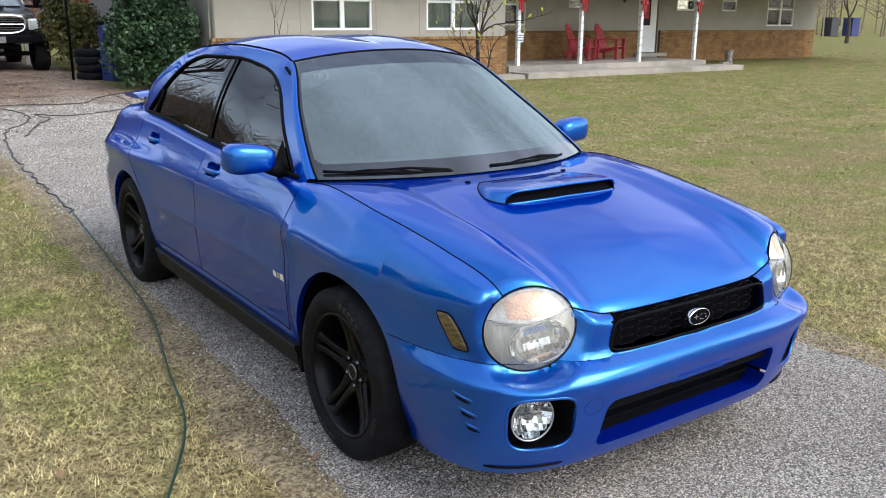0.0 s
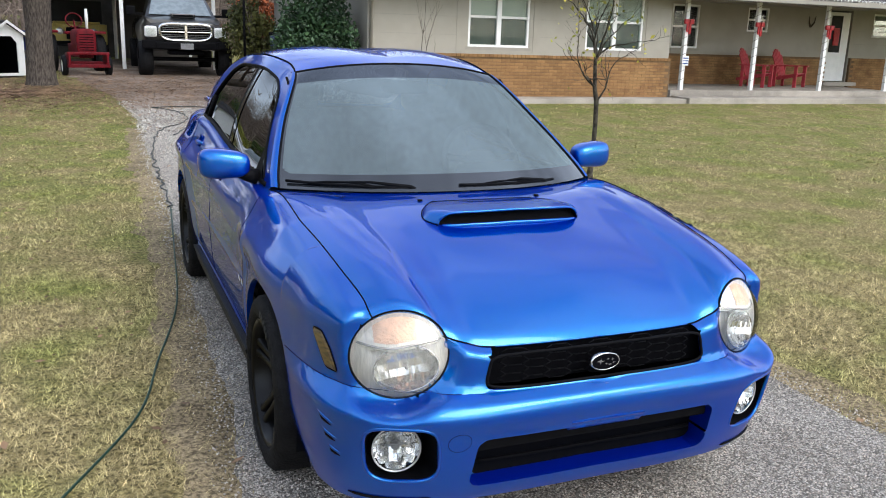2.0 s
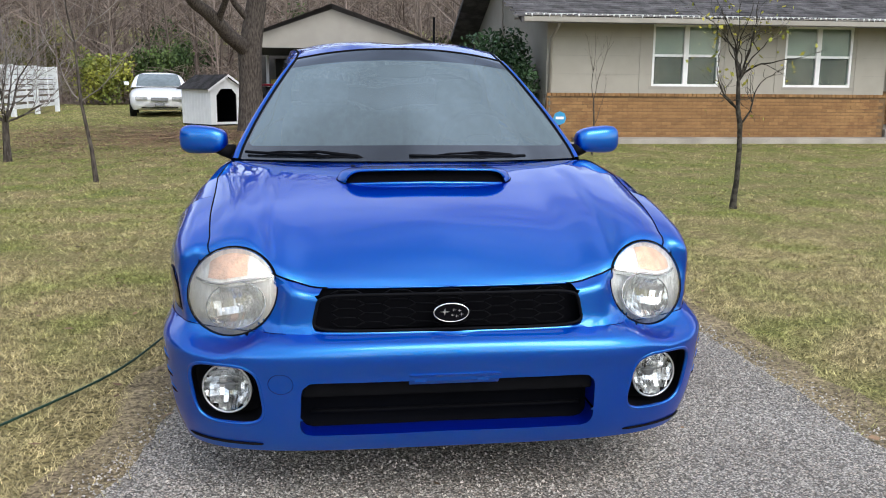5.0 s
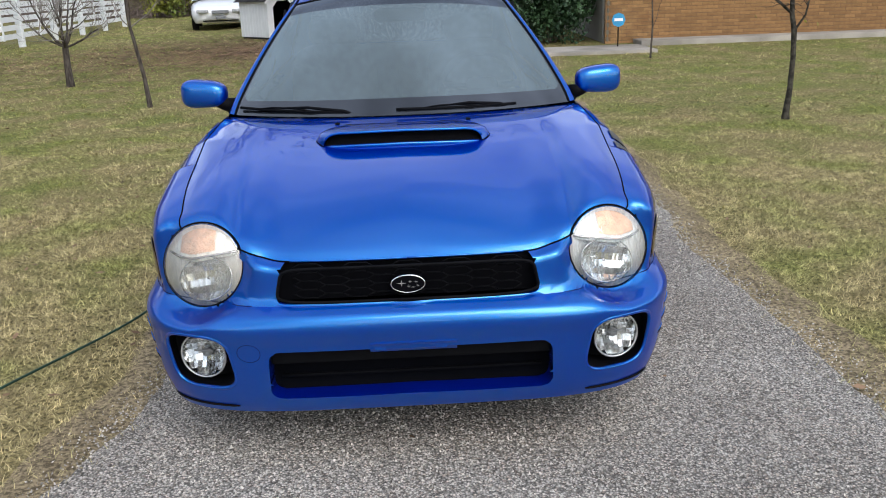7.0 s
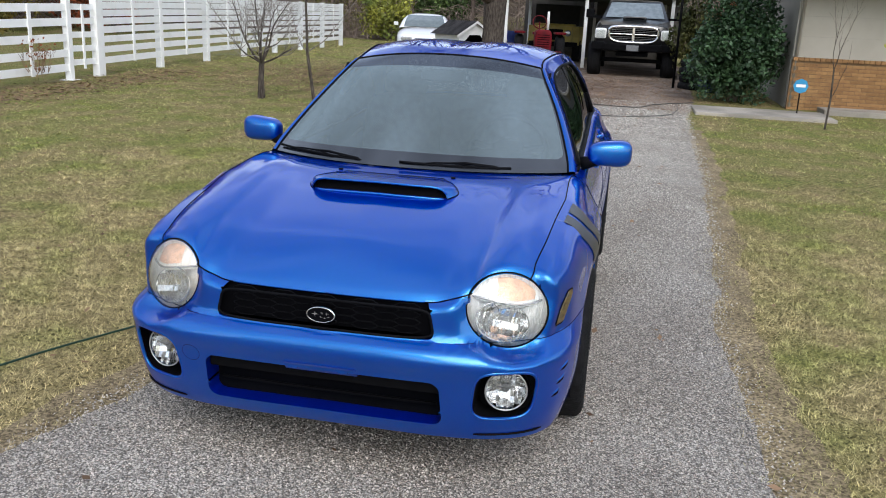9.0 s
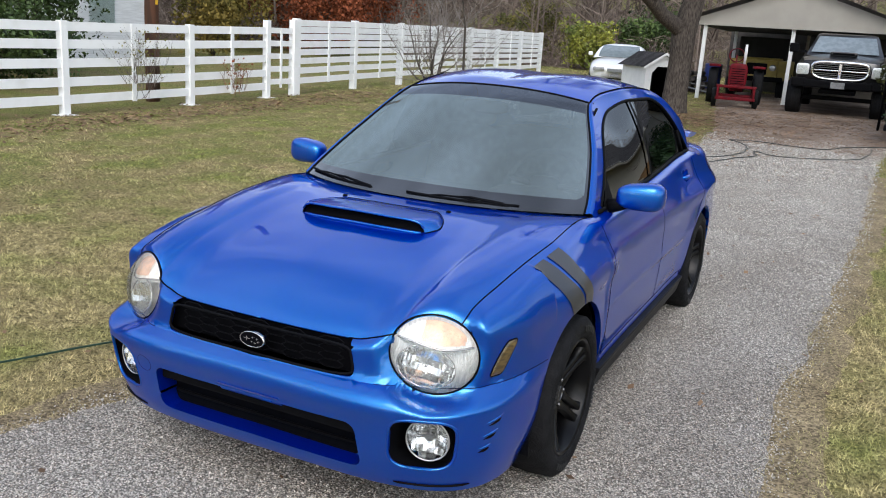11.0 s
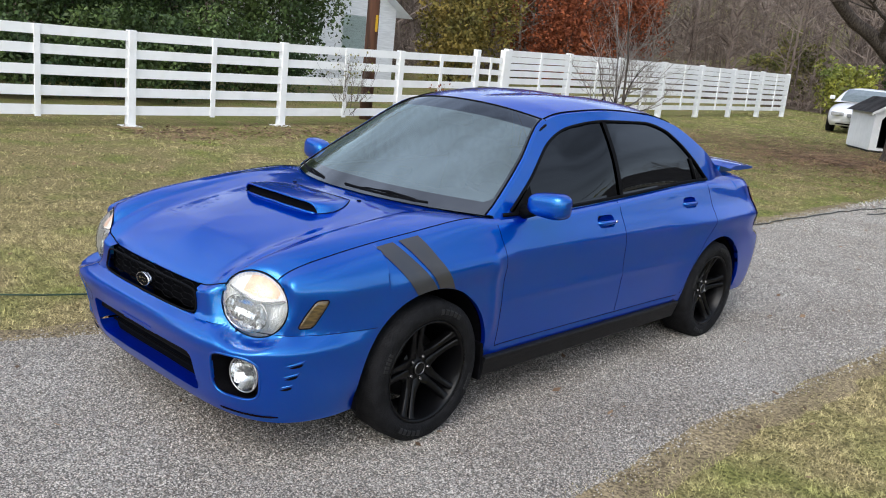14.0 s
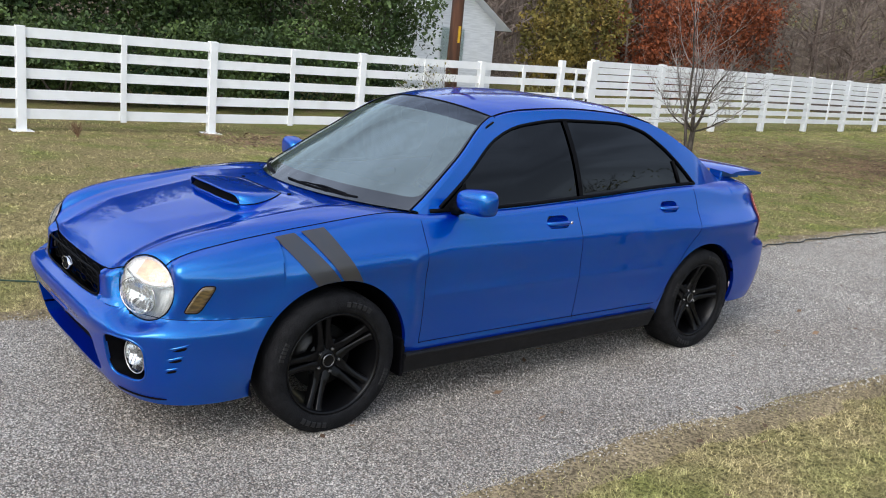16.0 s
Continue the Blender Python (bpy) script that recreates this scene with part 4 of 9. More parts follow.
def panel(name, code, sides, parent=None, label=""):
    """A body panel out of the shell, with turned-in lips round its openings."""
    bm = bmesh.new()
    for side in sides:
        q = quads[kind == code]
        used, inv = np.unique(q, return_inverse=True)
        inv = inv.reshape(q.shape)
        vs = [bm.verts.new((p[0] * side, p[1], p[2])) for p in PTS[used].tolist()]
        for f in inv.tolist():
            k = [vs[i] for i in dict.fromkeys(f)]
            if len(k) > 2:
                bm.faces.new(k if side > 0 else k[::-1])
        for key, way in LIP.items():
            rim_set = {vs[i] for i, on in enumerate(np.abs(OPENINGS[key](PTS[used])) < 2e-3) if on}
            es = [e for v in rim_set for e in v.link_edges if e.is_boundary and all(k in rim_set for k in e.verts)]
            es = list(dict.fromkeys(es))
            if es:
                r = bmesh.ops.extrude_edge_only(bm, edges=es)
                for v in r["geom"]:
                    if isinstance(v, bmesh.types.BMVert):
                        v.co += Vector((way.x * side, way.y, way.z))
    bmesh.ops.remove_doubles(bm, verts=bm.verts, dist=1e-5)
    ob = part(name, bm, PAINT, parent or car, label, sharp=38)
    # shade each panel by the whole shell, so that neighbours meet without a break
    out = []
    whole = []
    for v in ob.data.vertices:
        n = NORMAL_AT.get((round(abs(v.co.x), 4), round(v.co.y, 4), round(v.co.z, 4)))
        whole.append(None if n is None or n == [0, 0, 0] else Vector((n[0] if v.co.x >= 0 else -n[0], n[1], n[2])))
    for f in ob.data.polygons:
        ns = [whole[i] for i in f.vertices]
        on_shell = all(n is not None and n.dot(f.normal) > 0.55 for n in ns)
        for k in f.loop_indices:
            i = ob.data.loops[k].vertex_index
            own = ob.data.vertices[i].normal
            out.append(tuple(whole[i] if on_shell else own if own.dot(f.normal) > 0.9 else f.normal))
    ob.data.normals_split_custom_set(out)
    return ob


panel("front_bumper", 0, (1, -1))
fender_l = panel("front_fender", 1, (1,))
panel("front_fender", 1, (-1,))
doors = {}
for side in (1, -1):
    doors["f", side] = panel("front_door", 2, (side,))
    doors["r", side] = panel("rear_door", 3, (side,))
    panel("rear_quarter", 4, (side,))
panel("rear_bumper", 5, (1, -1))


def seam(name, pts, r=0.0032, mat=TRIM_SHADE, parent=None, mirror=True, seg=6):
    obs = []
    for side in ((1, -1) if mirror else (1,)):
        bm = bmesh.new()
        tube(bm, [(p[0] * side, p[1], p[2]) for p in pts], r, seg)
        obs.append(part(name, bm, mat, parent or car, smooth=True))
    return obs


def coons(a, b, c, d):
    """A patch between a(s) at t=0, b(s) at t=1, c(t) at s=0 and d(t) at s=1, given as arrays of points."""
    s, t = np.linspace(0, 1, len(a))[:, None, None], np.linspace(0, 1, len(c))[None, :, None]
    return ((1 - t) * a[:, None] + t * b[:, None] + (1 - s) * c[None] + s * d[None]
            - ((1 - s) * (1 - t) * a[0] + s * (1 - t) * a[-1] + (1 - s) * t * b[0] + s * t * b[-1]))


def patch_object(name, g, mat, keep=None, parent=None, label=""):
    """A symmetric mesh out of a half grid whose first row is the middle line."""
    full = np.concatenate([(g * np.array([-1, 1, 1]))[:0:-1], g])
    n, k = full.shape[:2]
    i = np.arange(n * k).reshape(n, k)
    f = np.stack([i[:-1, :-1], i[1:, :-1], i[1:, 1:], i[:-1, 1:]], -1).reshape(-1, 4)
    if keep is not None:
        kk = np.concatenate([keep[::-1], keep])
        f = f[kk.reshape(-1)]
    return raw(name, full.reshape(-1, 3), f, mat, parent or car, label, smooth=True)


def resample(p, n):
    p = np.asarray(p, float)
    d = np.concatenate([[0], np.cumsum(np.linalg.norm(np.diff(p, axis=0), axis=1))])
    q = np.linspace(0, d[-1], n)
    return np.stack([np.interp(q, d, p[:, i]) for i in range(3)], -1)


# hood
HOOD_BACK = -0.80
front_edge = resample(shell(np.linspace(0, U_CORNER, 200), 1.0), 40)
side_edge = resample(np.concatenate([shell(np.linspace(U_CORNER, 1, 80), 1.0), shell(1 + np.linspace(0.005, (HOOD_BACK - YCF) / (YCR - YCF), 120), 1.0)]), 60)
hood_z = curve([-2.07, -2.045, -2.0, -1.93, -1.8, -1.6, -1.4, -1.2, -1.06], [0.668, 0.693, 0.728, 0.767, 0.812, 0.855, 0.887, 0.909, 0.919])
y0 = front_edge[0, 1]
cy = np.concatenate([y0 + (np.linspace(0, 1, 26) ** 1.6) * 0.25, np.linspace(y0 + 0.25, -1.06, 35)[1:]])
mid_line = resample(np.stack([0 * cy, cy, hood_z(cy) + (front_edge[0, 2] - float(hood_z(y0))) * np.clip(1 - (cy - y0) / 0.2, 0, 1)], -1), 60)
sb = np.linspace(0, 1, 40)
cowl = np.stack([sb * side_edge[-1, 0], -1.06 + (side_edge[-1, 1] + 1.06) * sb**2.2, 0.919 + (side_edge[-1, 2] - 0.919) * sb**2], -1)
HOOD = coons(front_edge, cowl, mid_line, side_edge)
ridge = np.interp(HOOD[..., 1], [-2.1, -1.9, -1.5, -0.8], [0.40, 0.47, 0.545, 0.62])
HOOD[..., 2] += 0.008 * (1 - ease(-0.03, 0.035, HOOD[..., 0] - ridge)) * ease(-2.02, -1.80, HOOD[..., 1]) * (1 - ease(-1.25, -1.02, HOOD[..., 1]))
patch_object("hood", HOOD, PAINT)
seam("hood_gap", side_edge, 0.0023)
seam("hood_gap", shell(np.linspace(U_GRILLE - 0.03, U_IN + 0.004, 50), 1.0) + np.array([0.0, -0.0015, 0.0]), 0.0026)
seam("hood_lip", shell(np.linspace(0.0, U_GRILLE - 0.03, 40), 1.0) + np.array([0.0, 0.002, 0.0]), 0.0032, PAINT)

# greenhouse
rail_z = curve([-0.80, -0.5, -0.21, -0.02, 0.3, 0.7, 0.95, 1.2, 1.4, 1.58], [0.915, 1.125, 1.320, 1.358, 1.378, 1.362, 1.318, 1.205, 1.095, 1.0])
lean = curve([-0.8, -0.21, 0.33, 1.0, 1.58], [0.54, 0.52, 0.385, 0.42, 0.55])


def cabin(y, z):
    b = shell(1 + (y - YCF) / (YCR - YCF), 1.0)
    dz = z - b[..., 2]
    return np.stack([b[..., 0] - lean(y) * dz - 0.06 * dz * dz + 0.02 * np.sin(np.clip(dz / 0.42, 0, 1) * math.pi), np.asarray(y, float) + 0 * dz, z], -1)


def rail(y):
    return cabin(np.asarray(y, float), rail_z(y))


gy_ = np.linspace(-0.80, 1.58, 190)
gt_ = np.linspace(0, 1, 44)
Yg, Tg = np.meshgrid(gy_, gt_, indexing="ij")
low = top_side(Yg)
Zg = low + np.maximum(rail_z(Yg) - low, 0.002) * Tg
win_top = curve([-0.68, -0.5, -0.24, -0.05, 0.25, 0.63, 0.83, 0.97, 1.1, 1.23], [0.93, 1.050, 1.228, 1.292, 1.327, 1.322, 1.285, 1.212, 1.115, 1.0])


def in_window(y, z):
    """Signed distance, roughly, of the side window opening."""
    return np.maximum(z - win_top(y), top_side(y) + 0.014 - z)


for _ in range(3):
    v = in_window(Yg, Zg)
    near = (np.abs(v) < 0.0075) & (Tg > 0.001) & (Tg < 0.999) & (Yg > -0.70) & (Yg < 1.24)
    up = (Zg - win_top(Yg)) > (top_side(Yg) + 0.014 - Zg)
    Zg = np.where(near, np.where(up, win_top(Yg), top_side(Yg) + 0.014), Zg)
CAB = cabin(Yg, Zg)
n1, n2 = Yg.shape
ii = np.arange(n1 * n2).reshape(n1, n2)
cq = np.stack([ii[:-1, :-1], ii[1:, :-1], ii[1:, 1:], ii[:-1, 1:]], -1).reshape(-1, 4)
cy_ = Yg.reshape(-1)[cq].mean(1)
inside = (in_window(cy_, Zg.reshape(-1)[cq].mean(1)) < 0) & (cy_ > -0.68) & (cy_ < 1.23)
for side in (1, -1):
    mir = np.array([side, 1, 1])
    fl = cq if side > 0 else cq[:, ::-1]
    raw("cabin_frame", CAB.reshape(-1, 3) * mir, fl[~inside], PAINT, car, smooth=True)
    front = cy_ < 0.262
    inner = CAB.reshape(-1, 3) - np.array([0.006, 0, 0])
    raw("side_window", inner * mir, fl[inside & front], TINT, doors["f", side], "dark tinted glass", smooth=True)
    raw("side_window", inner * mir, fl[inside & ~front], TINT, doors["r", side], "dark tinted glass", smooth=True)
wy = np.linspace(-0.68, 1.225, 70)
seam("window_trim", [tuple(cabin(np.array(y), win_top(y))) for y in wy], 0.0075, BLACK, seg=8)
seam("belt_trim", [tuple(cabin(np.array(y), top_side(y) + 0.012)) for y in np.linspace(-0.74, 1.235, 40)], 0.010, BLACK, seg=8)
for side in (1, -1):
    bm = bmesh.new()
    rows_ = []
    for k in range(8):
        z = float(top_side(0.262)) + 0.01 + k / 7 * (float(win_top(0.262)) - float(top_side(0.262)) - 0.01)
        sh = -0.035 * (k / 7)
        rows_.append([bm.verts.new(Vector(tuple(cabin(np.array(0.262 + sh + o), z))) * 1.0 + Vector((0.004, 0, 0))) for o in (-0.014, 0.016)])
    for a, b in zip(rows_, rows_[1:]):
        bm.faces.new((a[0], a[1], b[1], b[0]))
    for v in bm.verts:
        v.co.x *= side
    part("pillar_cover", bm, BLACK, car, smooth=True)
    # quarter division in the rear door and the mirror triangle
    seam_pts = [tuple(cabin(np.array(y), z)) for y, z in ((1.10, 0.99), (1.085, 1.05), (1.06, 1.125))]
    bm = bmesh.new()
    tube(bm, [(p[0] * side, p[1], p[2]) for p in seam_pts], 0.009, 6)
    part("window_divider", bm, BLACK, doors["r", side], smooth=True)
    bm = bmesh.new()
    tri = [(-0.68, 0.915), (-0.50, 0.918), (-0.51, 1.035)]
    f = [bm.verts.new(Vector(tuple(cabin(np.array(y), z))) + Vector((0.007, 0, 0))) for y, z in tri]
    bm.faces.new(f)
    for v in bm.verts:
        v.co.x *= side
    bmesh.ops.recalc_face_normals(bm, faces=bm.faces)
    part("mirror_sail", bm, BLACK, doors["f", side])

# windscreen, roof, rear window, boot lid
pill = resample(rail(np.linspace(-0.80, -0.21, 60)), 120)
sh_, sw = np.linspace(0, 1, 34), np.linspace(0, 1, 100)


def screen_top(s):
    return np.stack([s * pill[-1, 0], -0.295 + (pill[-1, 1] + 0.295) * s**2, 1.372 + (pill[-1, 2] - 1.372) * s**2.2], -1)


ws_low = np.stack([sw * pill[0, 0], -1.075 + (pill[0, 1] + 1.075) * sw**2.2, 0.925 + (pill[0, 2] - 0.925) * sw**2], -1)
ws_top = screen_top(sh_)
tt = np.linspace(0, 1, 120)[:, None]
ws_mid = ws_low[0] * (1 - tt) + ws_top[0] * tt + np.array([0, -0.012, 0.02]) * np.sin(tt * math.pi)
WS = coons(ws_low, screen_top(sw), ws_mid, pill)
FS, FT = np.meshgrid((np.arange(99) + 0.5) / 99, (np.arange(119) + 0.5) / 119, indexing="ij")
post = FS > 0.963
clear = rbox(FS * 0.66, FT * 0.80, 0, 0.438, 0.66 * 0.937, 0.352, 0.04) < 0
shade = clear & (FT > 0.855)
patch_object("windscreen", WS, SCREEN, clear & ~shade, label="clear laminated glass with soft sky reflections, partly painted as pale haze")
patch_object("shade_band", WS, SHADE, shade)
patch_object("windscreen_border", WS, FRIT, ~clear & ~post)
bead = np.sin(np.clip((sw - 0.96) / 0.04, 0, 1) * math.pi)[:, None, None] * 0.007
patch_object("windscreen_pillar", WS + bead * np.array(Vector((0.45, -0.6, 0.66)).normalized()), PAINT, post)
seam("screen_trim", WS[95] + np.array([0, -0.001, 0.001]), 0.0045, BLACK)
seam("screen_trim", ws_top + np.array([0, 0, 0.001]), 0.004, BLACK)
rail_line = resample(rail(np.linspace(-0.21, 0.95, 90)), 60)
rw_top = np.stack([sh_ * rail_line[-1, 0], 1.03 + (rail_line[-1, 1] - 1.03) * sh_**2, 1.372 + (rail_line[-1, 2] - 1.372) * sh_**2.4], -1)
ym = np.linspace(ws_top[0, 1], 1.03, 60)
roof_mid = np.stack([0 * ym, ym, curve([-0.3, -0.1, 0.2, 0.5, 0.8, 1.03], [1.372, 1.400, 1.415, 1.415, 1.402, 1.372])(ym)], -1)
ROOF = coons(ws_top, rw_top, roof_mid, rail_line)
sq = np.linspace(0, 1, 34)[:, None]
ROOF[..., 2] += 0.014 * np.sin(sq * math.pi) * np.sin(np.linspace(0, 1, 60)[None] * math.pi)
patch_object("roof", ROOF, PAINT)
seam("roof_ditch", rail_line * np.array([0.965, 1, 1]) + np.array([0, 0, 0.006]), 0.0045)
back = resample(rail(np.linspace(0.95, 1.58, 60)), 40)
rw_low = np.stack([sh_ * back[-1, 0], 1.70 + (back[-1, 1] - 1.70) * sh_**2.2, 1.0 + (back[-1, 2] - 1.0) * sh_**2], -1)
tk = np.linspace(0, 1, 40)[:, None]
rw_mid = rw_top[0] * (1 - tk) + rw_low[0] * tk + np.array([0, 0.01, 0.025]) * np.sin(tk * math.pi)
RW = coons(rw_top, rw_low, rw_mid, back)
FS2, FT2 = np.meshgrid((np.arange(33) + 0.5) / 33, (np.arange(39) + 0.5) / 39, indexing="ij")
pane = (FS2 < 0.9) & (FT2 > 0.05) & (FT2 < 0.93)
patch_object("rear_window", RW, TINT, pane)
patch_object("rear_window_frame", RW, PAINT, ~pane)
tail_edge = resample(shell(np.linspace(3, 2.35, 120), 1.0), 34)
tail_edge[0, 0] = 0
deck_side = resample(np.concatenate([back[-1:], shell(np.linspace(2.0, 2.35, 60), 1.0)]), 24)
tm = np.linspace(0, 1, 24)[:, None]
deck_mid = rw_low[0] * (1 - tm) + tail_edge[0] * tm + np.array([0, 0, 0.012]) * np.sin(tm * math.pi)
patch_object("boot_lid", coons(rw_low, tail_edge, deck_mid, deck_side), PAINT)

# panel gaps
seam("door_gap", [on_side(-0.812, z, 0.0003) for z in np.linspace(0.33, 0.885, 26)], 0.0015, GAP)
seam("door_gap", [on_side(0.195, z, 0.0003) for z in np.linspace(0.33, 0.925, 26)], 0.0013, GAP)
seam("door_gap", [on_side(float(rear_gap(z)), z, 0.0003) for z in np.linspace(0.34, 0.97, 34)], 0.0013, GAP)
seam("sill_gap", [on_side(y, 0.334, 0.0003) for y in np.linspace(-0.81, 0.86, 40)], 0.0022, GAP)
seam("bumper_gap", [tuple(shell(u, (SPLIT - 0.207) / (float(top_nose(0.8 * math.sin(u * math.pi / 2) ** (2 / PNOSE))) - 0.207))) for u in np.linspace(0.255, 0.985, 70)], 0.0015, GAP)

# wheels
STEEL = material("dull_steel", (0.16, 0.16, 0.16), 0.35, 1.0, var=0.2)
RUBBERL = material("raised_rubber", (0.020, 0.020, 0.021), 0.6, var=0.3, scale=30, spec=0.25)
def wheel(side, y, phase):
    w = part("wheel", bmesh.new(), RIM, car)
    x = 0.745 * side
    w.matrix_basis = pose(x, y, HUB_Z - 0.002, 0, 0, 0 if side > 0 else 180)
    bm = bmesh.new()
    lathe(bm, [(-0.10, 0.215), (-0.103, 0.25), (-0.100, 0.29), (-0.085, 0.305), (0, 0.3105), (0.080, 0.305), (0.095, 0.290), (0.102, 0.266), (0.101, 0.243), (0.093, 0.226), (0.07, 0.220)], 64)
    tyre = part("tyre", bm, RUBBER, w, smooth=True)
    for a, wd in ((70, 30), (250, 30), (160, 18), (340, 18)):
        for k in range(5):
            b0, b1 = radians(a - wd / 2 + wd * k / 5), radians(a - wd / 2 + wd * (k + 0.72) / 5)
            bm = bmesh.new()
            ring = [[bm.verts.new((x_, r_ * math.cos(b), r_ * math.sin(b))) for b in np.linspace(b0, b1, 5)] for x_, r_ in ((0.1025, 0.252), (0.1058, 0.255), (0.1056, 0.272), (0.1025, 0.276))]
            for p_, q_ in zip(ring, ring[1:]):
                for i in range(4):
                    bm.faces.new((p_[i], p_[i + 1], q_[i + 1], q_[i]))
            part("sidewall_mark", bm, RUBBERL, tyre)
    bm = bmesh.new()
    lathe(bm, [(0.080, 0.222), (0.090, 0.224), (0.094, 0.218), (0.084, 0.211), (0.03, 0.200), (-0.09, 0.186)], 64)
    part("rim", bm, RIM, w, smooth=True)
    bm = bmesh.new()
    lathe(bm, [(-0.02, 0.0), (-0.02, 0.14), (-0.04, 0.14), (-0.04, 0.0)], 40)
    part("brake_disc", bm, DISC, w, smooth=True)
    for k in range(5):
        a0 = math.radians(phase + 72 * k)
        for da in (-1, 1):
            bm = bmesh.new()
            rows = []
            for r, o0, o1, xx in ((0.045, 0.000, 0.050, 0.030), (0.080, 0.000, 0.042, 0.038), (0.100, 0.003, 0.036, 0.043), (0.150, 0.0055, 0.034, 0.056), (0.195, 0.0075, 0.038, 0.071), (0.213, 0.008, 0.050, 0.080)):
                ring = []
                for cx, o in ((-0.006, o0), (0.0, o0 + 0.005), (0.0, o1 - 0.006), (-0.006, o1 - 0.001), (-0.034, o1), (-0.034, o0)):
                    cross = o * da
                    ring.append(bm.verts.new((xx + cx, r * math.cos(a0) - cross * math.sin(a0), r * math.sin(a0) + cross * math.cos(a0))))
                rows.append(ring)
            for a, b in zip(rows, rows[1:]):
                for q in range(6):
                    bm.faces.new((a[q], a[(q + 1) % 6], b[(q + 1) % 6], b[q]))
            bmesh.ops.recalc_face_normals(bm, faces=bm.faces)
            part("spoke", bm, RIM, w, sharp=50)
        bm = bmesh.new()
        a1 = a0 + math.radians(36)
        lathe(bm, [(0.020, 0.009), (0.038, 0.009), (0.043, 0.006), (0.045, 0.0005)], 6, at=(0, 0.052 * math.cos(a1), 0.052 * math.sin(a1)))
        part("lug_nut", bm, STEEL, w, smooth=False)
    bm = bmesh.new()
    lathe(bm, [(-0.005, 0.094), (0.018, 0.090), (0.027, 0.072), (0.031, 0.040), (0.035, 0.034), (0.041, 0.032), (0.042, 0.028), (0.043, 0.0005)], 40)
    part("hub", bm, RIM, w, sharp=35)
    bm = bmesh.new()
    lathe(bm, [(0.041, 0.030), (0.045, 0.028), (0.045, 0.025), (0.042, 0.024)], 32)
    part("cap_ring", bm, STEEL, w, smooth=True)
    return w


DISC = material("brushed_steel", (0.045, 0.043, 0.04), 0.4, 0.8, var=0.3, scale=30)
for side in (1, -1):
    for y in (AXLE_F, AXLE_R):
        wheel(side, y, 33 if y < 0 and side > 0 else 80 if y > 0 else 92)
        bm = bmesh.new()
        well = 0.370 if y < 0 else 0.358
        lathe(bm, [(0.40, 0.05), (0.40, well), (0.800, well)], 48, at=(0, y + (0.004 if y < 0 else 0.008), HUB_Z - 0.005))
        bmesh.ops.delete(bm, geom=[f for f in bm.faces if f.calc_center_median().z < 0.21], context="FACES")
        for v in bm.verts:
            v.co.x *= side
        part("wheel_well", bm, BLACK, car, smooth=True)
# underbody
SKIRT = material("grained_skirt_plastic", (0.008, 0.008, 0.009), 0.55, spec=0.2, var=0.3, scale=20, bump=0.08, bscale=300)
slab("underbody", -0.66, 0.66, -1.70, 1.95, 0.21, 0.26, BLACK, car)
for side in (1, -1):
    bm = bmesh.new()
    prof = ((0.76, 0.297), (0.832, 0.297), (0.836, 0.290), (0.826, 0.262), (0.812, 0.205), (0.806, 0.198), (0.76, 0.200))
    ends = [[bm.verts.new((x * side, y + (0.012 if z < 0.25 else 0.0) * (1 if y < 0 else -1), z)) for x, z in prof] for y in (-0.892, -0.30, 0.30, 0.868)]
    for p, q in zip(ends, ends[1:]):
        for k in range(len(prof)):
            bm.faces.new((p[k], p[(k + 1) % len(prof)], q[(k + 1) % len(prof)], q[k]))
    bm.faces.new(ends[0])
    bm.faces.new(ends[-1])
    bmesh.ops.recalc_face_normals(bm, faces=bm.faces)
    part("side_skirt", bm, SKIRT, car)

# lamps
REFLECT = material("lamp_reflector", (0.97, 0.97, 0.96), 0.30, 0.0, var=0.2, scale=40, bump=0.5, bscale=90, stretch=(3, 1, 0.5))
HAZE = material("hazed_reflector", (0.97, 0.95, 0.90), 0.5, 0.0, var=0.2, scale=30, bump=0.3, bscale=70, stretch=(3, 1, 0.5))
AMBER_GLINT = material("amber_bulb_reflection", (0.92, 0.60, 0.42), 0.35, 0.15, var=0.2, scale=40, bump=0.3, bscale=120)
MARKER = material("smoked_amber", (0.15, 0.10, 0.038), 0.3, 0.2, second=(0.06, 0.04, 0.02), scale=30, stretch=(1, 1, 4), coat=0.8)
RED = material("red_lens", (0.75, 0.015, 0.02), 0.2, var=0.3, scale=40, coat=1.0)
STRIPE = material("dark_stripe_vinyl", (0.026, 0.031, 0.042), 0.42, second=(0.036, 0.036, 0.038), scale=6, spec=0.5, coat=0.25, clearance=0.2)
GREYTRIM = material("grey_trim", (0.20, 0.205, 0.21), 0.6, var=0.2, scale=20)
CLOTH = material("grey_cloth", (0.30, 0.31, 0.32), 0.95, var=0.3, scale=30, bump=0.2, bscale=400)
FACET = material("faceted_reflector", (0.90, 0.91, 0.92), 0.18, 0.9, var=0.2, scale=50)
FACETH = material("dull_faceted_reflector", (0.86, 0.86, 0.84), 0.20, 0.85, var=0.2, scale=50)
SILVER = material("silver_plastic", (0.6, 0.6, 0.6), 0.25, 0.7, var=0.1)


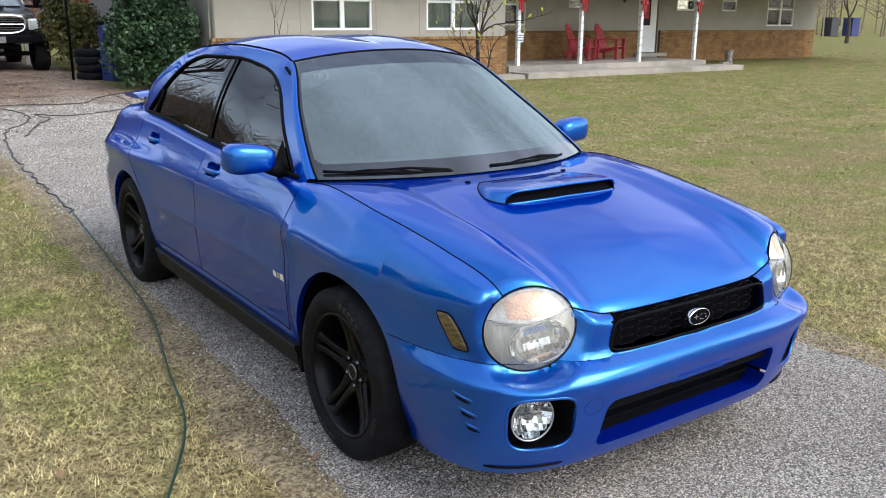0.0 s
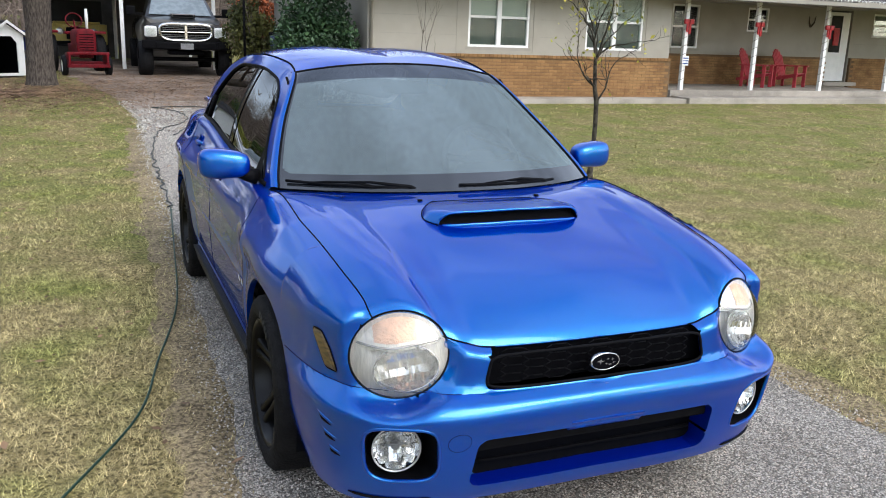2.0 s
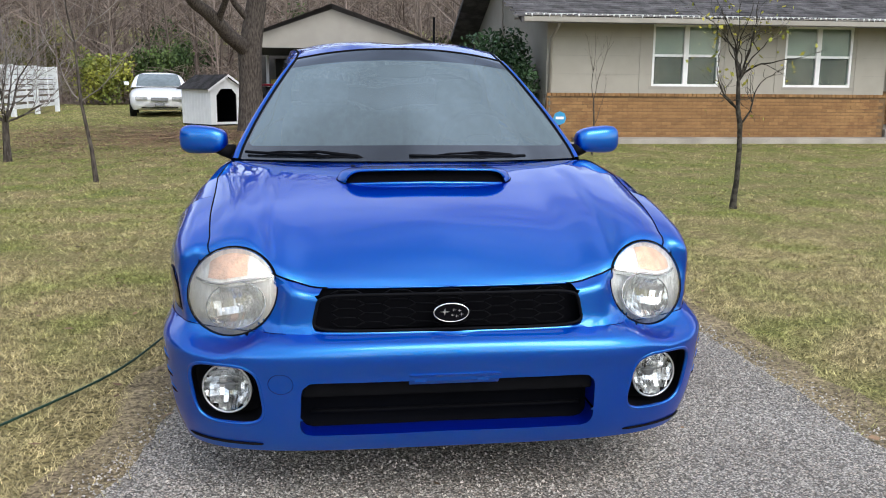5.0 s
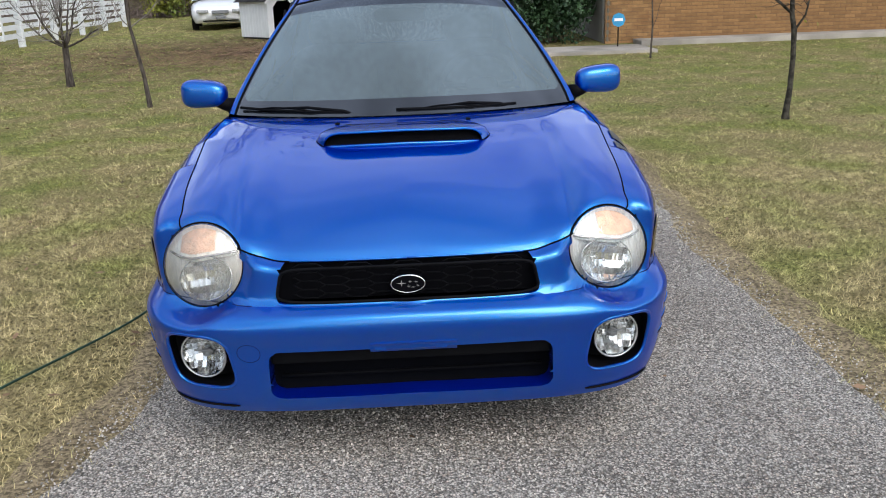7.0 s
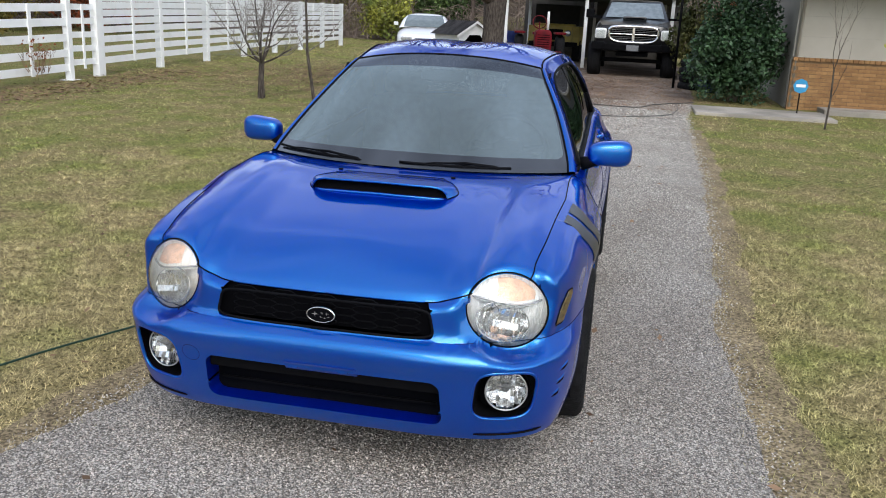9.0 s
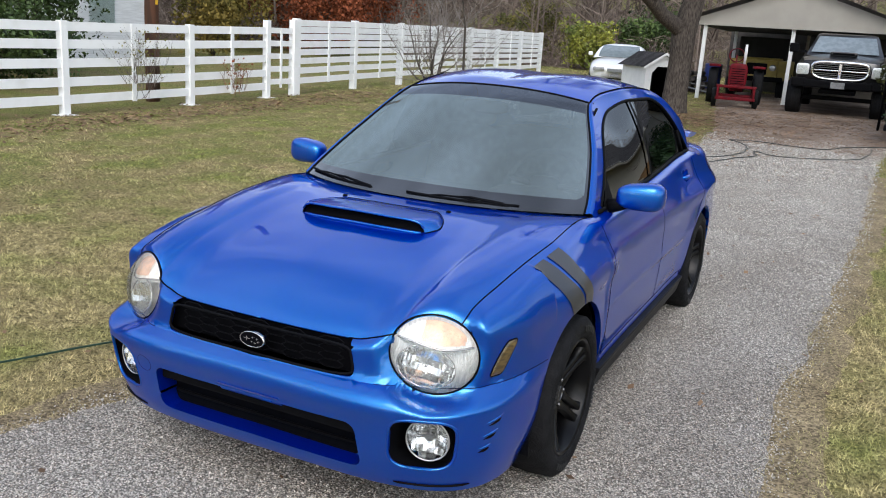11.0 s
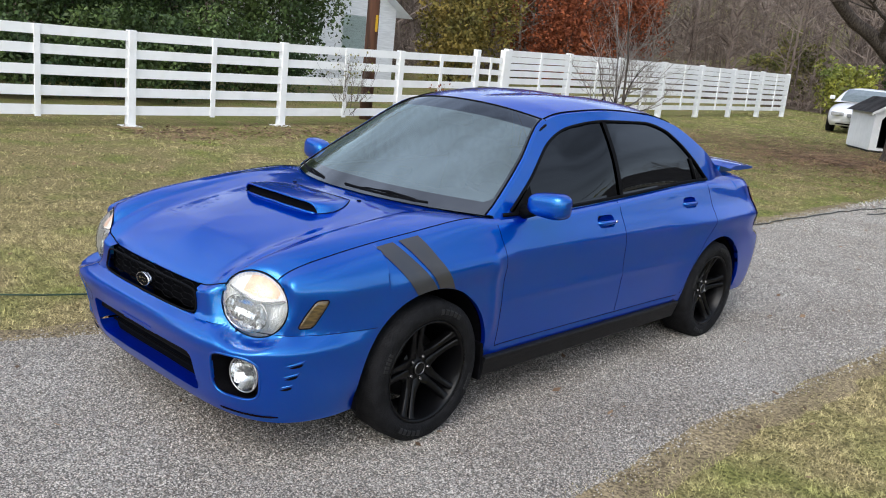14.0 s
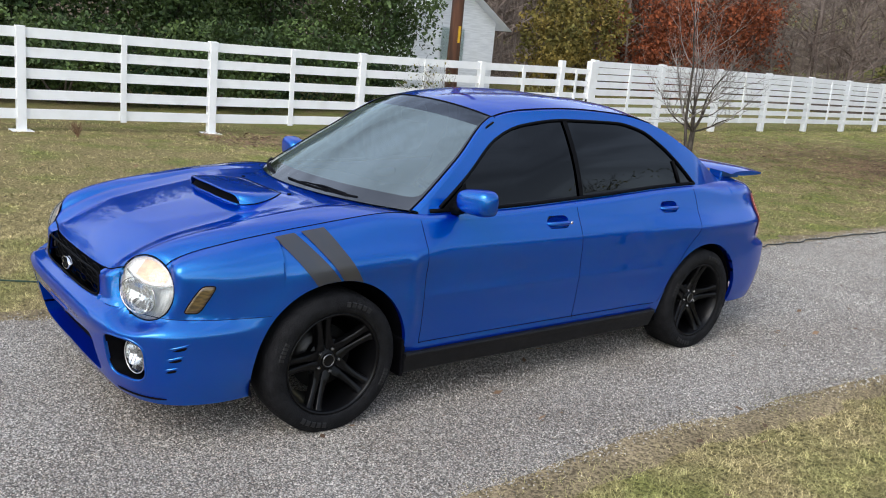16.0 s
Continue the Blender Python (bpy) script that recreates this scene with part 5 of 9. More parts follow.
def dome(bm, C, t1, t2, n, a, b, h, off, test=None, rings=14, seg=48, power=2.0):
    """A shallow dome over an ellipse; test(r, angle) picks the cells."""
    grid = []
    for i in range(rings + 1):
        r = i / rings
        grid.append([bm.verts.new(C + t1 * (a * r * math.cos(p)) + t2 * (b * r * math.sin(p)) + n * (off + h * (1 - r**power))) for p in (2 * math.pi * k / seg for k in range(seg))])
    for i in range(rings):
        for k in range(seg):
            if test is None or test((i + 0.5) / rings, 2 * math.pi * (k + 0.5) / seg):
                bm.faces.new((grid[i][k], grid[i + 1][k], grid[i + 1][(k + 1) % seg], grid[i][(k + 1) % seg]))
    bmesh.ops.remove_doubles(bm, verts=bm.verts, dist=1e-6)
    bmesh.ops.delete(bm, geom=[v for v in bm.verts if not v.link_faces], context="VERTS")
    bmesh.ops.recalc_face_normals(bm, faces=bm.faces)
    for f in bm.faces:
        if f.normal.dot(n) < 0:
            f.normal_flip()


def facet_grid(bm, C, t1, t2, n, a, b, depth, off, nx, ny, seed, tilt=0.25):
    """A bowl of flat mirror facets in columns and rows, each tilted a little on its own."""
    g = random.Random(seed)
    for i in range(nx):
        for j in range(ny):
            x0_, x1_, y0_, y1_ = (-1 + 2 * i / nx, -1 + 2 * (i + 1) / nx, -1 + 2 * j / ny, -1 + 2 * (j + 1) / ny)
            if math.hypot((x0_ + x1_) / 2, (y0_ + y1_) / 2) > 1.0:
                continue
            kx, ky = g.uniform(-tilt, tilt), g.uniform(-tilt, tilt) * 0.5
            vs = []
            for x, y in ((x0_, y0_), (x1_, y0_), (x1_, y1_), (x0_, y1_)):
                r = math.hypot(x, y)
                k = 1 / r if r > 1 else 1.0
                h = off - depth * (1 - min(r, 1.0) ** 2) + a * ((x - (x0_ + x1_) / 2) * kx + (y - (y0_ + y1_) / 2) * ky)
                vs.append(bm.verts.new(C + t1 * (a * x * k) + t2 * (b * y * k) + n * h))
            f = bm.faces.new(vs)
            f.normal_update()
            if f.normal.dot(n) < 0:
                f.normal_flip()


def lamp_line(x):
    """Height of the shelf between turn signal and main reflector, over the lamp's half height."""
    return 0.18 + 0.40 * max(0.0, x) ** 1.5


for side in (1, -1):
    C = Vector((LAMP_C.x * side, LAMP_C.y, LAMP_C.z))
    t1, t2 = Vector((LAMP_1.x * side, LAMP_1.y, LAMP_1.z)), Vector((LAMP_2.x * side, LAMP_2.y, LAMP_2.z))
    n = t1.cross(t2) if side > 0 else t2.cross(t1)
    A, B, HH = LAMP_A, LAMP_B, 0.048
    back_mat = REFLECT if side > 0 else HAZE
    bm = bmesh.new()
    dome(bm, C, t1, t2, n, A, B, -0.030, -0.006)
    lamp = part("headlight", bm, back_mat, car, "clear lens, bright reflector" if side > 0 else "hazed, slightly yellowed lens", smooth=True)
    bm = bmesh.new()
    ring = [C + t1 * (A * math.cos(p)) + t2 * (B * math.sin(p)) - n * 0.006 for p in (2 * math.pi * k / 56 for k in range(57))]
    tube(bm, ring, 0.0036, 8, cap=False)
    part("bezel", bm, TRIM_SHADE, lamp, smooth=True)
    over = lambda r, p: r < 0.93 and r * math.sin(p) > lamp_line(r * math.cos(p))
    bm = bmesh.new()
    dome(bm, C, t1, t2, n, A, B, HH, -0.026, over, 44, 150)
    part("signal_tray", bm, back_mat, lamp, smooth=True)
    # pale amber patch paints the signal bulb's reflection into the tray
    bm = bmesh.new()
    dome(bm, C, t1, t2, n, A, B, HH, -0.023, lambda r, p: over(r, p) and r < 0.86 and r * math.sin(p) > lamp_line(r * math.cos(p)) + 0.10 and (-0.45 < r * math.cos(p) < 0.42 if side < 0 else -0.38 < r * math.cos(p) < 0.58), 44, 150)
    part("turn_signal_glint", bm, AMBER_GLINT, lamp, "pale amber bulb reflection painted on the signal tray", smooth=True)
    for lift, nm_ in ((0.0, "divider"), (-0.014, "shelf_edge")):
        bm = bmesh.new()
        tube(bm, [C + t1 * (A * x) + t2 * (B * (lamp_line(x) + lift * 3)) + n * (HH * (1 - x * x - lamp_line(x) ** 2) - 0.022 + lift) for x in np.linspace(-0.88, 0.78, 30)], 0.0036 if lift == 0 else 0.006, 6)
        part(nm_, bm, SILVER if lift == 0 else back_mat, lamp, smooth=True)
    K = C - t2 * (B * 0.33) - t1 * (A * 0.10)
    bm = bmesh.new()
    facet_grid(bm, K, t1, t2, n, 0.090, 0.062, 0.032, 0.010, 31, 6, 7 + side, 0.16)
    part("reflector_bowl", bm, FACET if side > 0 else FACETH, lamp)
    bm = bmesh.new()
    tube(bm, [K + t1 * (0.091 * math.cos(p)) + t2 * (0.063 * math.sin(p)) + n * 0.010 for p in (2 * math.pi * k / 48 for k in range(49))], 0.0022, 6, cap=False)
    part("reflector_ring", bm, SILVER, lamp, smooth=True)
    bm = bmesh.new()
    bmesh.ops.create_uvsphere(bm, u_segments=16, v_segments=10, radius=0.005)
    for v in bm.verts:
        v.co = K - n * 0.004 + v.co
    part("bulb", bm, SILVER, lamp, smooth=True)
    bm = bmesh.new()
    dome(bm, C, t1, t2, n, A * 0.985, B * 0.985, HH, -0.002, None, 18, 64, 2.3)
    ln = part("lens", bm, LENS if side > 0 else HAZELENS, lamp, smooth=True)
    # fog lamp
    F = Vector((0.607 * side, -2.020, 0.386))
    fn = Vector((0.22 * side, -0.975, 0.0)).normalized()
    f1 = Vector((0, 0, 1)).cross(fn).normalized()
    f2 = Vector((0, 0, 1))
    bm = bmesh.new()
    facet_grid(bm, F - fn * 0.006, f1, f2, fn, 0.066, 0.066, 0.034, -0.002, 11, 7, 3 + side, 0.3)
    fog = part("fog_lamp", bm, FACET, car, "round clear fog lamp with a silver rim")
    bm = bmesh.new()
    ring = [F + f1 * (0.068 * math.cos(p)) + f2 * (0.068 * math.sin(p)) - fn * 0.006 for p in (2 * math.pi * k / 40 for k in range(41))]
    tube(bm, ring, 0.0034, 8, cap=False)
    part("rim", bm, SILVER, fog, smooth=True)
    bm = bmesh.new()
    bmesh.ops.create_uvsphere(bm, u_segments=14, v_segments=8, radius=0.014)
    for v in bm.verts:
        v.co = F - fn * 0.03 + v.co
    part("bulb", bm, GREYTRIM, fog, smooth=True)
    bm = bmesh.new()
    tube(bm, [F + f1 * x - fn * 0.012 + f2 * 0.012 for x in (-0.03, 0.0, 0.03)], [0.002, 0.004, 0.002], 6)
    part("bulb_shield", bm, GREYTRIM, fog, smooth=True)
    bm = bmesh.new()
    dome(bm, F, f1, f2, fn, 0.066, 0.066, 0.012, -0.004, None, 10, 40)
    part("lens", bm, LENS, fog, smooth=True)
    bm = bmesh.new()
    lathe(bm, [(-1.985, 0.072), (-1.93, 0.07), (-1.93, 0.001)], 24, "y", at=(0.607 * side, 0, 0.386))
    part("housing", bm, BLACK, fog, smooth=True)
    bm = bmesh.new()
    box(bm, min(0.49 * side, 0.708 * side), max(0.49 * side, 0.708 * side), -1.968, -1.955, 0.285, 0.49)
    part("fog_recess", bm, BLACK, car)
    bm = bmesh.new()
    fr_, bk_, flange = [], [], []
    for p in np.linspace(0, 2 * math.pi, 40, endpoint=False):
        c, s = math.cos(p), math.sin(p)
        fx, fz = math.copysign(abs(c) ** 0.55, c), math.copysign(abs(s) ** 0.55, s)
        z = 0.388 + 0.0865 * fz
        x = (0.605 + 0.12 * (z - 0.39) + 0.0945 * fx)
        q = on_nose(x * side, z, -0.006)[0]
        fr_.append(bm.verts.new(q))
        flange.append(on_nose((x + 0.004 * fx) * side, z + 0.004 * fz, -0.0045)[0])
        bk_.append(bm.verts.new((q.x - 0.006 * fx * side, min(-1.957, q.y + 0.1) if q.y > -1.96 else -1.957, q.z)))
    for k in range(40):
        bm.faces.new((fr_[k], fr_[(k + 1) % 40], bk_[(k + 1) % 40], bk_[k]))
    part("fog_surround", bm, BLACK, car, smooth=True)
    bm = bmesh.new()
    tube(bm, [v_ for v_ in flange] + [flange[0]], 0.006, 8, cap=False)
    part("fog_flange", bm, PAINT, car, smooth=True)
    # side marker on the fender
    bm = bmesh.new()
    rows = []
    for j in range(11):
        row = []
        for i in range(9):
            h, k = i / 4 - 1, j / 5 - 1
            sx, sz = h * math.sqrt(1 - 0.30 * k**6), k * math.sqrt(1 - 0.16 * h**6)
            z = 0.632 + 0.054 * sz
            y = -1.826 + 0.028 * sx + 0.030 * sz
            edge = 0.001 if i in (0, 8) or j in (0, 10) else 0.007
            row.append(bm.verts.new(((on_corner(y, z) + edge * 0.9) * side, y - edge * 0.4, z)))
        rows.append(row)
    for a, b in zip(rows, rows[1:]):
        for i in range(8):
            bm.faces.new((a[i], a[i + 1], b[i + 1], b[i]))
    bmesh.ops.recalc_face_normals(bm, faces=bm.faces)
    rim_pts = [v.co.copy() for v in (*rows[0], *(r_[8] for r_ in rows[1:]), *rows[10][7::-1], *(r_[0] for r_ in rows[9::-1]))]
    mk = part("side_marker", bm, MARKER, car, "smoked amber ribbed lens", smooth=True)
    bm = bmesh.new()
    tube(bm, rim_pts, 0.0026, 6, cap=False)
    part("marker_rim", bm, BLACK, mk, smooth=True)
    # gills and lower slot in the bumper corner, black tubes painting their shaded recesses
    for k, z in enumerate((0.455, 0.412, 0.370)):
        bm = bmesh.new()
        pts = []
        for q in np.linspace(0, 1, 6):
            y, zz = -1.968 + 0.095 * q * (1 - 0.18 * k), z - 0.012 + 0.02 * q * q - 0.004 * k * q
            pn = float(nose_p(zz))
            c = (YCF - y) / (YCF - float(nose_y(zz)))
            pts.append(((float(half_width(y, zz)) * (1 - c**pn) ** (1 / pn) - 0.005) * side, y, zz))
        tube(bm, pts, [0.001, 0.003, 0.005, 0.007, 0.0075, 0.003], 8)
        gill = part("gill", bm, TRIM_SHADE, car, smooth=True)
        bm = bmesh.new()
        tube(bm, [(p[0] + 0.003 * side, p[1], p[2] + 0.010) for p in pts[1:]], [0.002, 0.005, 0.006, 0.006, 0.003], 8)
        part("gill_fin", bm, PAINT, gill, smooth=True)
    bm = bmesh.new()
    tube(bm, [on_nose(x * side, 0.232 + 0.012 * (x - 0.5), 0.001)[0] for x in np.linspace(0.51, 0.72, 14)], [0.002] + [0.0042] * 12 + [0.002], 8)
    part("lower_slot", bm, BLACK, car, smooth=True)

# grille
# black sheet paints the shade behind the honeycomb
slab("grille_shade", -0.40, 0.40, -2.03, -2.02, 0.55, 0.67, TRIM_SHADE, car)
bm = bmesh.new()
pitch, flat_, rise_ = 0.069, 0.0235, 0.0125
for col in range(-5, 6):
    cx = col * pitch
    for row in range(6):
        z = 0.552 + row * 2 * rise_ + (col % 2) * rise_
        q = [(cx - flat_, z + rise_), (cx + flat_, z + rise_), (cx + pitch - flat_, z), (cx + flat_, z - rise_)]
        for a, b in zip(q, q[1:]):
            if max(abs(a[0]), abs(b[0])) < 0.365 and 0.556 < min(a[1], b[1]) and max(a[1], b[1]) < 0.666:
                pa, pb = on_nose(a[0], 0.60, -0.022)[0], on_nose(b[0], 0.60, -0.022)[0]
                tube(bm, [(a[0], pa.y, a[1]), (b[0], pb.y, b[1])], 0.0019, 5)
grille = part("grille", bm, BLACK, car, "black honeycomb grille", smooth=True)
bm = bmesh.new()
pts = []
for p in np.linspace(0, 2 * math.pi, 90):
    c, s = math.cos(p), math.sin(p)
    x = 0.360 * math.copysign(min(1.0, abs(c) ** 0.22), c)
    z = 0.6085 + 0.0475 * math.copysign(min(1.0, abs(s) ** 0.3), s)
    x *= 1 - 0.6 * (z - 0.61)
    pts.append(on_nose(x, z, 0.001)[0])
tube(bm, pts, 0.0045, 8, cap=False)
part("grille_frame", bm, BLACK, grille, smooth=True)
bm = bmesh.new()
lathe(bm, [(-0.012, 0.0), (-0.014, 0.0445), (-0.0175, 0.047), (-0.012, 0.0495), (0.0, 0.0495)], 40, "y")
for v in bm.verts:
    v.co = Vector((v.co.x, v.co.y - 2.086, v.co.z * 0.54 + 0.607))
badge = part("emblem", bm, CHROME, grille, "small oval chrome emblem", smooth=True)
bm = bmesh.new()
lathe(bm, [(-0.0155, 0.0005), (-0.0165, 0.0445)], 40, "y")
for v in bm.verts:
    v.co = Vector((v.co.x, v.co.y - 2.086, v.co.z * 0.52 + 0.607))
part("emblem_field", bm, TRIM_SHADE, badge, smooth=True)
for x, z, r in ((-0.018, 0.003, 0.0085), (0.006, 0.008, 0.004), (0.022, 0.006, 0.004), (0.002, -0.006, 0.004), (0.014, -0.009, 0.004), (0.027, -0.004, 0.004)):
    bm = bmesh.new()
    q = [bm.verts.new((x + a * r, -2.104, 0.607 + z + b * r)) for a, b in ((-1.7, 0), (-0.25, -0.22), (0, -1.2), (0.25, -0.22), (1.7, 0), (0.25, 0.22), (0, 1.2), (-0.25, 0.22))]
    bm.faces.new(q)
    part("emblem_mark", bm, CHROME, badge)

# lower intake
# black sheet closes the intake and paints its depth as shade
slab("intake_shade", -0.50, 0.50, -2.005, -1.995, 0.215, 0.48, TRIM_SHADE, car)
bm = bmesh.new()
box(bm, -0.40, 0.40, -2.085, -2.02, 0.375, 0.435, 0.008)
part("impact_bar", bm, BLACK, car)
for z in (0.318,):
    bm = bmesh.new()
    tube(bm, [(x, on_nose(x, z, -0.06)[0].y, z) for x in np.linspace(-0.38, 0.38, 20)], 0.006, 6)
    part("intake_bar", bm, TRIM_SHADE, car, smooth=True)
# plate bracket with two stamped marks, and the towing-eye cover
bm = bmesh.new()
box(bm, -0.165, 0.190, -2.1355, -2.124, 0.4540, 0.4560, 0.001)
part("bracket_ledge", bm, PAINT, car)
bm = bmesh.new()
box(bm, -0.115, 0.130, -2.1365, -2.112, 0.412, 0.447, 0.002)
for v in bm.verts:
    v.co.y += (0.447 - v.co.z) * 0.75
br = part("plate_bracket", bm, PAINT, car)
for x in (-0.085, 0.085):
    bm = bmesh.new()
    box(bm, x - 0.016, x + 0.016, -2.1275, -2.112, 0.424, 0.436, 0.001)
    part("bracket_clip", bm, PAINT, br)
bm = bmesh.new()
tube(bm, [on_nose(-0.455 + 0.033 * math.cos(p), 0.425 + 0.030 * math.sin(p), -0.0004)[0] for p in np.linspace(0, 2 * math.pi, 33)], 0.0008, 5, cap=False)
part("towing_eye_cover", bm, GAP, car, smooth=True)

# hood scoop
hood_pts = HOOD.reshape(-1, 3)


def hood_at(x, y):
    d = (hood_pts[:, 0] - abs(x)) ** 2 + (hood_pts[:, 1] - y) ** 2
    k = np.argsort(d)[:4]
    w = 1 / (d[k] + 1e-7)
    return float((hood_pts[k, 2] * w).sum() / w.sum())


def scoop_point(s, t):
    y = -1.478 + 0.262 * t + 0.030 * abs(s) ** 4 * (1 - t)
    hw = 0.270 + 0.034 * math.sin(min(1, t * 3.0) * math.pi / 2) - 0.10 * t**2.5
    x = s * hw
    h = 0.050 * (1 - t) ** 0.85 * max(0.0, 1 - abs(s) ** 12) ** 0.5
    return Vector((x, y, hood_at(x, y) + 0.0015 + h))


bm = bmesh.new()
rows = [[bm.verts.new(scoop_point(s, t)) for s in np.linspace(-1, 1, 49)] for t in np.linspace(0, 1, 22)]
for a, b in zip(rows, rows[1:]):
    for i in range(48):
        bm.faces.new((a[i], a[i + 1], b[i + 1], b[i]))
scoop = part("hood_scoop", bm, PAINT, car, smooth=True)
bm = bmesh.new()
tube(bm, [scoop_point(s, 0.0) - Vector((0, 0, 0.003)) for s in np.linspace(-0.985, 0.985, 50)], 0.0042, 8)
part("scoop_lip", bm, PAINT, scoop, smooth=True)
bm = bmesh.new()
pts = [scoop_point(1, t) for t in np.linspace(0, 1, 16)] + [scoop_point(s, 1) for s in np.linspace(1, -1, 20)] + [scoop_point(-1, t) for t in np.linspace(1, 0, 16)]
tube(bm, pts, 0.0022, 5)
part("scoop_gap", bm, TRIM_SHADE, scoop, smooth=True)
# slanted black sheet paints the shaded mouth of the scoop
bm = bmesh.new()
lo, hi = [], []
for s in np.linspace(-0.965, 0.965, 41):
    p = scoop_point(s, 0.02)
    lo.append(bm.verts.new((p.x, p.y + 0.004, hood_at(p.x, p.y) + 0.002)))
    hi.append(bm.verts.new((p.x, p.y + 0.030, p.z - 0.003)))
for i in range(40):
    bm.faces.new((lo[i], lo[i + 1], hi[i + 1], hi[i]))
part("scoop_mouth_shade", bm, TRIM_SHADE, scoop)
bm = bmesh.new()
tube(bm, [(x, -1.480 + 0.03 * abs(x / 0.255) ** 3, hood_at(x, -1.48) + 0.004) for x in np.linspace(-0.255, 0.255, 30)], 0.006, 8)
part("scoop_lower_lip", bm, PAINT, scoop, smooth=True)

# washer nozzles and wipers
for x in (-0.24, 0.24):
    bm = bmesh.new()
    box(bm, x - 0.008, x + 0.008, -1.199, -1.183, hood_at(x, -1.19) - 0.002, hood_at(x, -1.19) + 0.006, 0.003)
    part("washer_nozzle", bm, BLACK, car)
for x0, x1, px in ((-0.655, -0.215, -0.27), (-0.025, 0.445, 0.33)):
    def glass(x, d=0.012):
        k = min(1, abs(x) / pill[0, 0])
        return Vector((x, -1.075 + (pill[0, 1] + 1.075) * k**2.2 + 0.022, 0.940 + 0.7 * d))
    bm = bmesh.new()
    tube(bm, [glass(x, 0.006 - 0.012 * abs((x - x0) / (x1 - x0))) for x in np.linspace(x0, x1, 14)], 0.006, 6)
    wiper = part("wiper", bm, BLACK, car, smooth=True)
    bm = bmesh.new()
    xm = (x0 + x1) / 2 - 0.03
    tube(bm, [glass(px + 0.10, -0.035), glass(px + 0.05, 0.0), glass((px + xm) / 2, 0.022), glass(xm, 0.016)], [0.009, 0.008, 0.0055, 0.004], 6)
    part("arm", bm, BLACK, wiper, smooth=True)
    bm = bmesh.new()
    tube(bm, [glass(xm - 0.10, 0.006), glass(xm - 0.05, 0.016), glass(xm, 0.017), glass(xm + 0.06, 0.014), glass(xm + 0.11, 0.002)], 0.004, 5)
    part("bridge", bm, BLACK, wiper, smooth=True)

# mirrors, handles, stripes, spoiler, tail lamps
def pebble(bm, c, h, power=0.55, seg=32, ringn=18, m=None):
    """A rounded box."""
    f = lambda v: math.copysign(abs(v) ** power, v)
    rings = []
    for i in range(ringn + 1):
        a = -math.pi / 2 + math.pi * i / ringn
        ring = []
        for k in range(seg):
            b = 2 * math.pi * k / seg
            p = Vector((h[0] * f(math.cos(a)) * f(math.cos(b)), h[1] * f(math.cos(a)) * f(math.sin(b)), h[2] * f(math.sin(a))))
            ring.append(bm.verts.new(Vector(c) + (m @ p if m else p)))
        rings.append(ring)
    for a, b in zip(rings, rings[1:]):
        for k in range(seg):
            bm.faces.new((a[k], a[(k + 1) % seg], b[(k + 1) % seg], b[k]))
    bmesh.ops.remove_doubles(bm, verts=bm.verts, dist=1e-5)


